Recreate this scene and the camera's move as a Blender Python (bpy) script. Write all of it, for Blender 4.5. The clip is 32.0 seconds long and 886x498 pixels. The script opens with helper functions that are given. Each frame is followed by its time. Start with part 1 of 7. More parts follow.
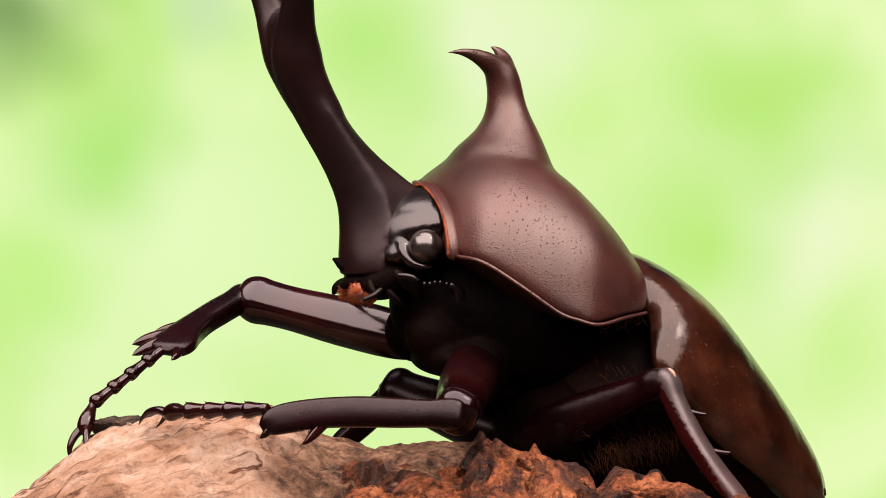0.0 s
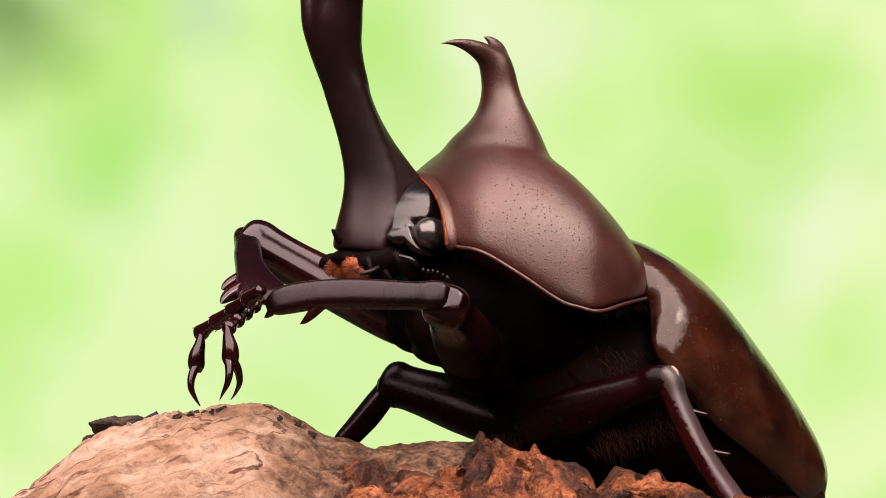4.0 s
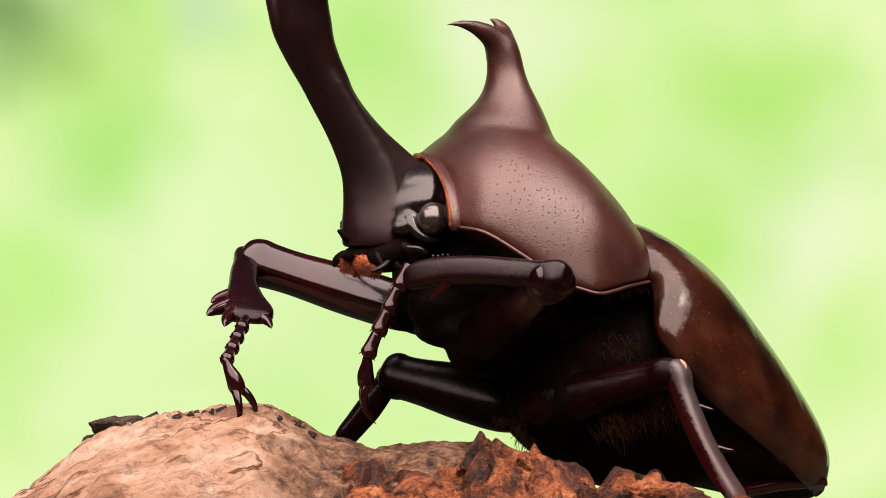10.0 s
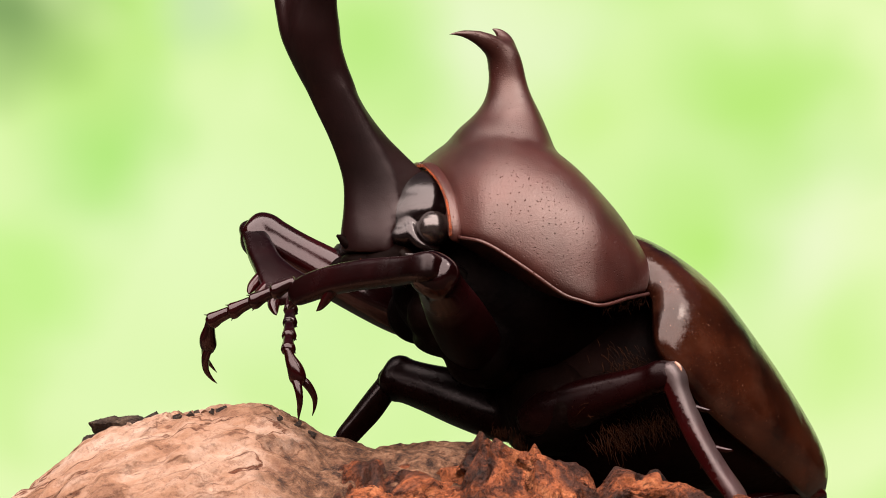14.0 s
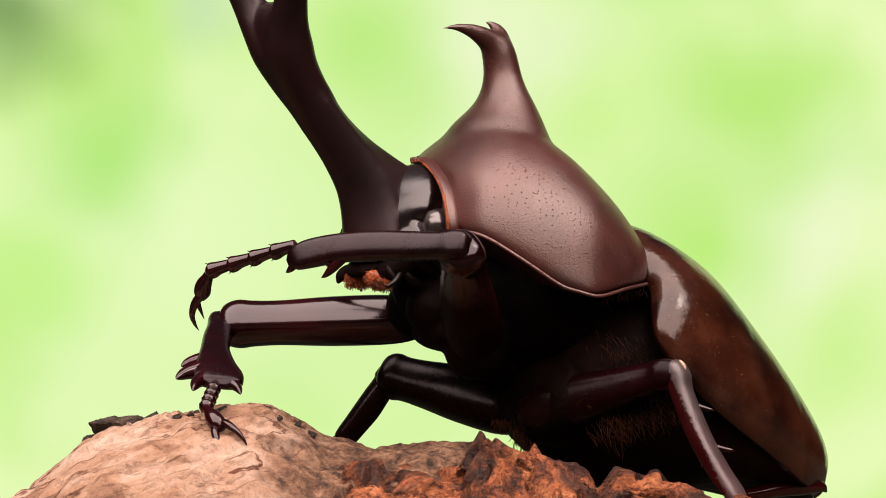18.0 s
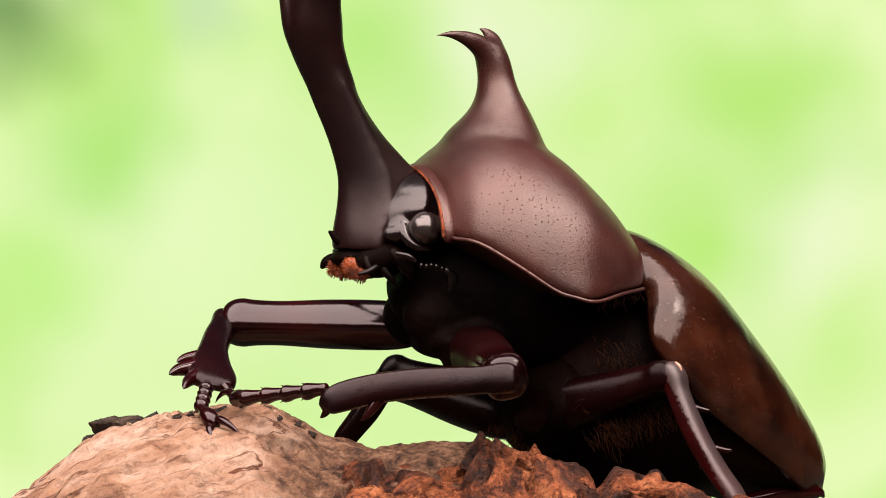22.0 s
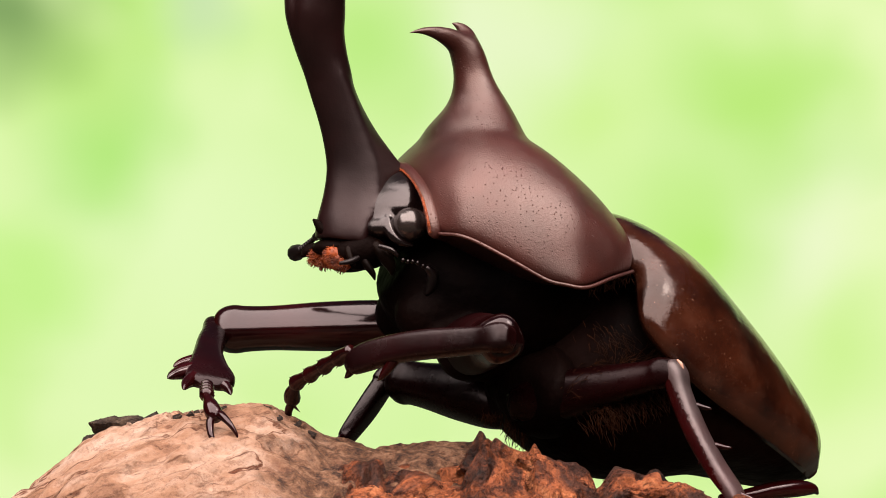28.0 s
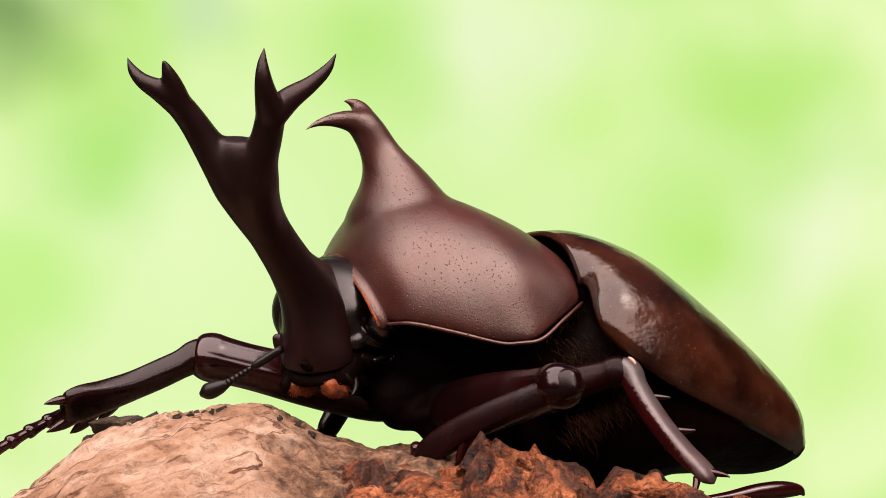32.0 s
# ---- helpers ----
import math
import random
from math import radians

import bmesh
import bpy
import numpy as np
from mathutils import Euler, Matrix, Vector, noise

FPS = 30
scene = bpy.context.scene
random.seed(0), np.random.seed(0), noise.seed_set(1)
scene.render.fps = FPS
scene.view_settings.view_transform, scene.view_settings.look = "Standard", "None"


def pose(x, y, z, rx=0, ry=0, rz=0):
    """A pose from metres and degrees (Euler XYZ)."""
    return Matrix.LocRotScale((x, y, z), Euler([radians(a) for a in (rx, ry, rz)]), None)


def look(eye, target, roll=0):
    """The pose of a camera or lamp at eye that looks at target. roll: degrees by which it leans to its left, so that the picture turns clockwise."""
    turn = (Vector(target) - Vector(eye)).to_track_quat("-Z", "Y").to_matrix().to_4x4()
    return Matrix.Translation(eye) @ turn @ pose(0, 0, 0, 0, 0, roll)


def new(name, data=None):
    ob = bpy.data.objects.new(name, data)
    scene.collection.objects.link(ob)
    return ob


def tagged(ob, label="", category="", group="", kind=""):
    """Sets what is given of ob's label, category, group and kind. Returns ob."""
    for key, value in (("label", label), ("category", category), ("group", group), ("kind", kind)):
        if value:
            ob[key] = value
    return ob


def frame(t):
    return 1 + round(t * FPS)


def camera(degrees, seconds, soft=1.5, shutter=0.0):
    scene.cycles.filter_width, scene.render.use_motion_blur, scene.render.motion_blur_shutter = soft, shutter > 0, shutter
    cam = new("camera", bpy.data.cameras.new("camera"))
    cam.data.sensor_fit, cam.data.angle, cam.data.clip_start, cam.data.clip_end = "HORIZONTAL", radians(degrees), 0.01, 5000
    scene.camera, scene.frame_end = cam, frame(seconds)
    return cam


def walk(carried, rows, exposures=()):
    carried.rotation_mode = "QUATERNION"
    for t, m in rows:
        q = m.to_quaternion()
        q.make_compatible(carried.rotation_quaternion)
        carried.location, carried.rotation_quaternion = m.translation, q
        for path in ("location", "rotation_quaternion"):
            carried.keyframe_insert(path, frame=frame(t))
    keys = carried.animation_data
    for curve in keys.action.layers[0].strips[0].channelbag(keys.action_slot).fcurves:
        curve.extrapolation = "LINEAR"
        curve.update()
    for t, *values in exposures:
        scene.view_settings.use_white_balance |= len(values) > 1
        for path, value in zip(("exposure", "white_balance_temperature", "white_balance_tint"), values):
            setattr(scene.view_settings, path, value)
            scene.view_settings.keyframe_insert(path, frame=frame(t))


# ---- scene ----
# ---- camera: a close view of a small animal, standing still ----
from mathutils import Quaternion

MM = 0.001
cam = camera(20, 32.0, soft=0.9)
STAGE = pose(0, 0, 0.075, 7, 0, 0)      # the subject's own level, tilted with the low camera
EYE = STAGE @ pose(0, -0.1844, 0, 90, 0, 0)
walk(cam, [(0, EYE), (32, EYE)])

# ---- light: open shade under trees, one bright patch of sky above the camera ----
world = bpy.data.worlds.new("world")
scene.world = world
world.use_nodes = True
sky = world.node_tree.nodes.new("ShaderNodeTexSky")
sky.sky_type, sky.sun_disc = "NISHITA", False
sky.sun_elevation, sky.sun_rotation = radians(49), radians(122)
back = world.node_tree.nodes["Background"]
back.inputs["Strength"].default_value = 0.02
world.node_tree.links.new(sky.outputs["Color"], back.inputs["Color"])

sun = new("sun", bpy.data.lights.new("sun", "SUN"))
sun.data.energy, sun.data.angle, sun.data.color = 0.7, radians(14), (1.0, 0.95, 0.88)
sun.matrix_world = look((0.55, -0.35, 0.75), (0, 0, 0))

gap = new("sky_gap_light", bpy.data.lights.new("sky_gap_light", "AREA"))
gap.data.shape, gap.data.size, gap.data.size_y = "RECTANGLE", 1.55, 0.95
gap.data.energy, gap.data.color = 38.0, (1.0, 0.885, 0.84)
gap.matrix_world = STAGE @ look((-0.04, -0.28, 0.53), (0, 0, 0))


# ---- materials ----
def nodes_of(name):
    m = bpy.data.materials.new(name)
    m.use_nodes = True
    nt = m.node_tree
    return m, nt, nt.nodes["Principled BSDF"]


def noise_tex(nt, scale, detail=4, rough=0.55, coord="Object", distort=0.0):
    tc = nt.nodes.new("ShaderNodeTexCoord")
    n = nt.nodes.new("ShaderNodeTexNoise")
    n.inputs["Scale"].default_value, n.inputs["Detail"].default_value = scale, detail
    n.inputs["Roughness"].default_value, n.inputs["Distortion"].default_value = rough, distort
    nt.links.new(tc.outputs[coord], n.inputs["Vector"])
    return n


def ramp(nt, source, stops):
    r = nt.nodes.new("ShaderNodeValToRGB")
    el = r.color_ramp.elements
    while len(el) < len(stops):
        el.new(0.5)
    for e, (at, col) in zip(el, stops):
        e.position, e.color = at, (*col, 1) if len(col) == 3 else col
    nt.links.new(source, r.inputs["Fac"])
    return r


def bump(nt, bsdf, height, strength, distance, after=None):
    b = nt.nodes.new("ShaderNodeBump")
    b.inputs["Strength"].default_value, b.inputs["Distance"].default_value = strength, distance
    nt.links.new(height, b.inputs["Height"])
    if after:
        nt.links.new(after.outputs["Normal"], b.inputs["Normal"])
    nt.links.new(b.outputs["Normal"], bsdf.inputs["Normal"])
    return b


def chitin(name, dark, light, rough, pits=0.0, pit_scale=2600, spec=0.5, grain=0.15, tint=(1.0, 0.86, 0.82), waves=0.0, dust=0.0, bare=0.12):
    """Insect shell: two-scale colour, uneven gloss, fine dark pits."""
    m, nt, p = nodes_of(name)
    big = noise_tex(nt, 170, 6)
    col = ramp(nt, big.outputs["Fac"], [(0.35, dark), (0.7, light)])
    base = col.outputs["Color"]
    if dust:
        speck = noise_tex(nt, 5600, 2)
        film = noise_tex(nt, 330, 8, 0.7)
        d1 = ramp(nt, speck.outputs["Fac"], [(0.70, (0, 0, 0)), (0.76, (1, 1, 1))])
        d2 = ramp(nt, film.outputs["Fac"], [(0.5, (0, 0, 0)), (0.75, (0.09, 0.09, 0.09))])
        for d in (d1, d2):
            lay = nt.nodes.new("ShaderNodeMix")
            lay.data_type = "RGBA"
            nt.links.new(d.outputs["Color"], lay.inputs["Factor"])
            nt.links.new(base, lay.inputs["A"])
            lay.inputs["B"].default_value = (0.17 * dust, 0.085 * dust, 0.055 * dust, 1)
            base = lay.outputs["Result"]
    nt.links.new(base, p.inputs["Base Color"])
    fine = noise_tex(nt, 900, 6)
    rr = nt.nodes.new("ShaderNodeMapRange")
    rr.inputs["To Min"].default_value, rr.inputs["To Max"].default_value = rough * 0.7, rough * 1.3
    nt.links.new(fine.outputs["Fac"], rr.inputs["Value"])
    nt.links.new(rr.outputs["Result"], p.inputs["Roughness"])
    p.inputs["Specular IOR Level"].default_value = spec
    p.inputs["Specular Tint"].default_value = (*tint, 1)
    b = None
    if waves:
        w = noise_tex(nt, 420, 3)
        b = bump(nt, p, w.outputs["Fac"], waves, 0.0006)
    if grain:
        g = noise_tex(nt, 8800, 3)
        b = bump(nt, p, g.outputs["Fac"], grain, 0.00006, b)
    if pits:
        tc = nt.nodes.new("ShaderNodeTexCoord")
        v = nt.nodes.new("ShaderNodeTexVoronoi")
        v.inputs["Scale"].default_value = pit_scale
        nt.links.new(tc.outputs["Object"], v.inputs["Vector"])
        where = noise_tex(nt, 230, 3)
        mask = ramp(nt, where.outputs["Fac"], [(0.36, (bare, bare, bare)), (0.52, (1, 1, 1))])
        pit = ramp(nt, v.outputs["Distance"], [(0.07, (0, 0, 0)), (0.18, (1, 1, 1))])
        mix = nt.nodes.new("ShaderNodeMix")
        mix.data_type = "RGBA"
        nt.links.new(mask.outputs["Color"], mix.inputs["Factor"])
        mix.inputs["A"].default_value = (1, 1, 1, 1)
        nt.links.new(pit.outputs["Color"], mix.inputs["B"])
        bump(nt, p, mix.outputs["Result"], pits, 0.00014, b)
        gloss = nt.nodes.new("ShaderNodeMath")
        gloss.operation = "MULTIPLY"
        nt.links.new(mix.outputs["Result"], gloss.inputs[0])
        gloss.inputs[1].default_value = spec
        nt.links.new(gloss.outputs["Value"], p.inputs["Specular IOR Level"])
    return m


SHELL = chitin("pronotum_shell", (0.018, 0.0036, 0.0028), (0.046, 0.0105, 0.008), 0.36, 0.75, 3300, 0.68, 0.5, (1.0, 0.78, 0.7), 0.05, bare=0.04)
WING = chitin("wing_case_shell", (0.003, 0.0008, 0.0007), (0.032, 0.0075, 0.003), 0.17, 0.06, 5200, 0.36, 0.10, (1.0, 0.82, 0.76), 0.22, 0.8)
HORN = chitin("horn_shell", (0.004, 0.001, 0.001), (0.010, 0.0022, 0.0022), 0.40, 0.1, 5200, 0.25, 0.12, (1.0, 0.8, 0.78), 0.08)
HEAD = chitin("head_shell", (0.002, 0.001, 0.001), (0.004, 0.0015, 0.0015), 0.17, 0.0, 0, 0.5, 0.05, (1.0, 0.86, 0.84), 0.05)
LEG = chitin("leg_shell", (0.002, 0.0004, 0.0004), (0.018, 0.0013, 0.0016), 0.15, 0.0, 3600, 0.42, 0.04, (1.0, 0.82, 0.82), 0.05)
SATIN = chitin("near_leg_shell", (0.002, 0.0004, 0.0004), (0.008, 0.0009, 0.0011), 0.14, 0.0, 3200, 0.30, 0.06, (1.0, 0.82, 0.82), 0.06)
THIGH = chitin("thigh_shell", (0.0015, 0.0003, 0.0003), (0.006, 0.0007, 0.0008), 0.28, 0.1, 3600, 0.10, 0.15, (1.0, 0.82, 0.82), 0.1)
SHIN = chitin("shin_shell", (0.002, 0.0004, 0.0004), (0.008, 0.0008, 0.0010), 0.26, 0.1, 4200, 0.22, 0.2, (1.0, 0.82, 0.82), 0.08)
STIPPLED = chitin("stippled_shin_shell", (0.004, 0.0005, 0.0006), (0.022, 0.0014, 0.0016), 0.5, 0.9, 4300, 1.0, 0.6, (1.0, 0.84, 0.82), 0.06, bare=0.5)


def polished_base(m, centre, near, far, rough, spec):
    """Lets a shell grow glossy towards one place."""
    nt = m.node_tree
    p = nt.nodes["Principled BSDF"]
    tc = nt.nodes.new("ShaderNodeTexCoord")
    d = nt.nodes.new("ShaderNodeVectorMath")
    d.operation = "DISTANCE"
    nt.links.new(tc.outputs["Object"], d.inputs[0])
    d.inputs[1].default_value = centre
    uneven = noise_tex(nt, 700, 4)
    add = nt.nodes.new("ShaderNodeMath")
    add.operation = "MULTIPLY_ADD"
    nt.links.new(uneven.outputs["Fac"], add.inputs[0])
    add.inputs[1].default_value = 0.0014
    nt.links.new(d.outputs["Value"], add.inputs[2])
    for name, value in (("Roughness", rough), ("Specular IOR Level", spec)):
        r = nt.nodes.new("ShaderNodeMapRange")
        r.interpolation_type = "SMOOTHSTEP"
        r.inputs["From Min"].default_value, r.inputs["From Max"].default_value = near, far
        r.inputs["To Min"].default_value, r.inputs["To Max"].default_value = value
        nt.links.new(add.outputs["Value"], r.inputs["Value"])
        nt.links.new(r.outputs["Result"], p.inputs[name])


def smooth_underside(m, rough, spec):
    """Stippled satin on one side of a shin, smooth and dark on the other, with a ragged border."""
    nt = m.node_tree
    p = nt.nodes["Principled BSDF"]
    tc = nt.nodes.new("ShaderNodeTexCoord")
    xyz = nt.nodes.new("ShaderNodeSeparateXYZ")
    nt.links.new(tc.outputs["Object"], xyz.inputs["Vector"])
    ragged = noise_tex(nt, 3000, 3)
    add = nt.nodes.new("ShaderNodeMath")
    add.operation = "MULTIPLY_ADD"
    nt.links.new(ragged.outputs["Fac"], add.inputs[0])
    add.inputs[1].default_value = 0.0007
    nt.links.new(xyz.outputs["Y"], add.inputs[2])
    side = nt.nodes.new("ShaderNodeMapRange")
    side.inputs["From Min"].default_value, side.inputs["From Max"].default_value = -0.00034, -0.00016
    nt.links.new(add.outputs["Value"], side.inputs["Value"])
    for name, value in (("Roughness", rough), ("Specular IOR Level", spec)):
        mix = nt.nodes.new("ShaderNodeMix")
        nt.links.new(side.outputs["Result"], mix.inputs["Factor"])
        mix.inputs["A"].default_value = value
        nt.links.new(p.inputs[name].links[0].from_socket, mix.inputs["B"])
        nt.links.new(mix.outputs["Result"], p.inputs[name])


smooth_underside(STIPPLED, 0.2, 0.12)
for shell in (HORN, HEAD):
    polished_base(shell, (0.0024, 0.0046, 0.0020), 0.0020, 0.0060, (0.15, 0.40), (0.6, 0.25))
polished_base(SATIN, (0.0132, 0.0, 0.0), 0.0038, 0.0068, (0.14, 0.45), (0.35, 0.03))
BLACK = chitin("black_shell", (0.001, 0.0005, 0.0005), (0.004, 0.0014, 0.001), 0.6, 0.0, 0, 0.022, 0.5, waves=0.6)
BELLY = chitin("belly_shell", (0.0015, 0.0006, 0.0005), (0.006, 0.0016, 0.001), 0.55, 0.2, 3000, 0.03, 0.4, waves=0.5)
MOUTH = chitin("mouth_shell", (0.001, 0.0006, 0.0005), (0.006, 0.002, 0.001), 0.42, 0.0, 0, 0.05, 0.1)
EYE_MAT = chitin("eye_shell", (0.006, 0.003, 0.003), (0.014, 0.009, 0.008), 0.24, 0.0, 0, 1.0, 0.0)


def plain(name, col_a, col_b, scale, rough, spec=0.3):
    m, nt, p = nodes_of(name)
    n = noise_tex(nt, scale, 4)
    r = ramp(nt, n.outputs["Fac"], [(0.3, col_a), (0.7, col_b)])
    nt.links.new(r.outputs["Color"], p.inputs["Base Color"])
    p.inputs["Roughness"].default_value, p.inputs["Specular IOR Level"].default_value = rough, spec
    bump(nt, p, n.outputs["Fac"], 0.3, 0.0001)
    return m


HAIR = plain("golden_hair", (0.006, 0.0016, 0.0006), (0.030, 0.009, 0.0025), 900, 0.6, 0.05)
ORANGE = plain("orange_bristle", (0.06, 0.010, 0.003), (0.30, 0.055, 0.008), 1500, 0.5)
PALE = plain("pale_joint", (0.25, 0.11, 0.07), (0.45, 0.26, 0.19), 900, 0.4)


def stretched(nt, scale, ratio, turn, detail=6, rough=0.6):
    """Noise drawn out along the grain."""
    tc = nt.nodes.new("ShaderNodeTexCoord")
    mp = nt.nodes.new("ShaderNodeMapping")
    mp.inputs["Rotation"].default_value = (0, radians(turn), 0)
    mp.vector_type = "TEXTURE"
    mp.inputs["Scale"].default_value = (1, 1 / ratio, 1 / ratio)
    nt.links.new(tc.outputs["Object"], mp.inputs["Vector"])
    n = nt.nodes.new("ShaderNodeTexNoise")
    n.inputs["Scale"].default_value, n.inputs["Detail"].default_value, n.inputs["Roughness"].default_value = scale, detail, rough
    nt.links.new(mp.outputs["Vector"], n.inputs["Vector"])
    return n


def times_colour(nt, a, b, factor):
    mul = nt.nodes.new("ShaderNodeMix")
    mul.data_type, mul.blend_type = "RGBA", "MULTIPLY"
    mul.inputs["Factor"].default_value = factor
    nt.links.new(a, mul.inputs["A"])
    nt.links.new(b, mul.inputs["B"])
    return mul.outputs["Result"]


def bark_material(name, stops, scale, strength, lines=0.8, turn=22, depth=0.0005, ratio=1.7):
    m, nt, p = nodes_of(name)
    a = noise_tex(nt, scale, 12, 0.7, distort=0.8)
    r = ramp(nt, a.outputs["Fac"], stops)
    crack = stretched(nt, scale * 0.8, ratio * 1.5, turn, 9, 0.68)
    line = ramp(nt, crack.outputs["Fac"], [(0.478, (1, 1, 1)), (0.494, (0.14, 0.06, 0.03)), (0.502, (0.14, 0.06, 0.03)), (0.52, (1, 1, 1))])
    grain = stretched(nt, scale * 7, ratio, turn, 8, 0.75)
    shade = ramp(nt, grain.outputs["Fac"], [(0.36, (0.30, 0.22, 0.19)), (0.52, (1, 1, 1))])
    spot = noise_tex(nt, scale * 3.2, 6, 0.6)
    speck = ramp(nt, spot.outputs["Fac"], [(0.33, (0.35, 0.25, 0.21)), (0.43, (1, 1, 1))])
    col = times_colour(nt, r.outputs["Color"], line.outputs["Color"], lines)
    col = times_colour(nt, col, shade.outputs["Color"], 0.6)
    col = times_colour(nt, col, speck.outputs["Color"], 0.7)
    nt.links.new(col, p.inputs["Base Color"])
    p.inputs["Roughness"].default_value, p.inputs["Specular IOR Level"].default_value = 0.8, 0.3
    b1 = bump(nt, p, line.outputs["Color"], 0.8 * strength, depth)
    b2 = bump(nt, p, grain.outputs["Fac"], strength, depth, b1)
    bump(nt, p, spot.outputs["Fac"], strength, depth * 1.4, b2)
    return m


def pale_bark():
    """Weathered bark: pale flaky patches, orange-brown blotches, long thin cracks along the grain."""
    m, nt, p = nodes_of("pale_bark")
    patch = stretched(nt, 95, 2.2, -22, 10, 0.66)
    base = ramp(nt, patch.outputs["Fac"], [(0.34, (0.20, 0.09, 0.05)), (0.45, (0.38, 0.20, 0.12)), (0.53, (0.47, 0.285, 0.195)), (0.64, (0.60, 0.43, 0.335))])
    crack = stretched(nt, 40, 10, -24, 4, 0.5)
    line = ramp(nt, crack.outputs["Fac"], [(0.478, (1, 1, 1)), (0.494, (0.26, 0.12, 0.065)), (0.503, (0.26, 0.12, 0.065)), (0.516, (1, 1, 1))])
    where = noise_tex(nt, 75, 3)
    some = ramp(nt, where.outputs["Fac"], [(0.42, (0.1, 0.1, 0.1)), (0.54, (1, 1, 1))])
    flake = noise_tex(nt, 1700, 9, 0.8)
    dust = ramp(nt, flake.outputs["Fac"], [(0.41, (0.2, 0.10, 0.06)), (0.49, (0.9, 0.86, 0.84)), (0.6, (1, 1, 1))])
    spot = noise_tex(nt, 420, 6, 0.6)
    speck = ramp(nt, spot.outputs["Fac"], [(0.33, (0.34, 0.17, 0.10)), (0.41, (1, 1, 1))])
    mul = nt.nodes.new("ShaderNodeMix")
    mul.data_type, mul.blend_type = "RGBA", "MULTIPLY"
    nt.links.new(some.outputs["Color"], mul.inputs["Factor"])
    nt.links.new(base.outputs["Color"], mul.inputs["A"])
    nt.links.new(line.outputs["Color"], mul.inputs["B"])
    tc = nt.nodes.new("ShaderNodeTexCoord")
    xyz = nt.nodes.new("ShaderNodeSeparateXYZ")
    nt.links.new(tc.outputs["Object"], xyz.inputs["Vector"])
    edge = noise_tex(nt, 260, 8, 0.65)
    along = nt.nodes.new("ShaderNodeMath")
    along.operation = "MULTIPLY_ADD"
    nt.links.new(edge.outputs["Fac"], along.inputs[0])
    along.inputs[1].default_value = 0.012
    nt.links.new(xyz.outputs["X"], along.inputs[2])
    side = nt.nodes.new("ShaderNodeMapRange")
    side.interpolation_type = "SMOOTHSTEP"
    side.inputs["From Min"].default_value, side.inputs["From Max"].default_value = -0.0075, -0.003
    nt.links.new(along.outputs["Value"], side.inputs["Value"])
    coarse = noise_tex(nt, 900, 8, 0.75)
    brown = ramp(nt, coarse.outputs["Fac"], [(0.38, (0.035, 0.015, 0.009)), (0.5, (0.17, 0.08, 0.042)), (0.64, (0.36, 0.20, 0.12))])
    lay = nt.nodes.new("ShaderNodeMix")
    lay.data_type = "RGBA"
    nt.links.new(side.outputs["Result"], lay.inputs["Factor"])
    nt.links.new(mul.outputs["Result"], lay.inputs["A"])
    nt.links.new(brown.outputs["Color"], lay.inputs["B"])
    col = times_colour(nt, lay.outputs["Result"], dust.outputs["Color"], 0.42)
    col = times_colour(nt, col, speck.outputs["Color"], 0.45)
    nt.links.new(col, p.inputs["Base Color"])
    p.inputs["Roughness"].default_value, p.inputs["Specular IOR Level"].default_value = 0.8, 0.25
    b1 = bump(nt, p, line.outputs["Color"], 0.7, 0.0006)
    b2 = bump(nt, p, flake.outputs["Fac"], 1.0, 0.0006, b1)
    bump(nt, p, spot.outputs["Fac"], 0.8, 0.0007, b2)
    return m


PALE_BARK = pale_bark()
RED_BARK = bark_material("red_bark", [(0.36, (0.02, 0.008, 0.005)), (0.45, (0.11, 0.032, 0.014)), (0.54, (0.38, 0.105, 0.035)), (0.70, (0.60, 0.24, 0.10))], 190, 1.0, 0.8, -35, 0.0013, 2.6)
RED_BARK.node_tree.nodes["Principled BSDF"].inputs["Roughness"].default_value = 0.65
RED_BARK.node_tree.nodes["Principled BSDF"].inputs["Specular IOR Level"].default_value = 0.25
DARK_BARK = bark_material("dark_bark", [(0.3, (0.015, 0.009, 0.006)), (0.55, (0.05, 0.028, 0.018)), (0.75, (0.14, 0.09, 0.055))], 320, 1.0, 0.4, 10, 0.0006)


def leafmould():
    m, nt, p = nodes_of("leaf_mould")
    n = noise_tex(nt, 9, 8, 0.6)
    r = ramp(nt, n.outputs["Fac"], [(0.3, (0.008, 0.008, 0.003)), (0.5, (0.018, 0.018, 0.008)), (0.7, (0.04, 0.03, 0.015))])
    nt.links.new(r.outputs["Color"], p.inputs["Base Color"])
    p.inputs["Roughness"].default_value = 0.95
    f = noise_tex(nt, 60, 8, 0.7)
    bump(nt, p, f.outputs["Fac"], 0.8, 0.01)
    return m


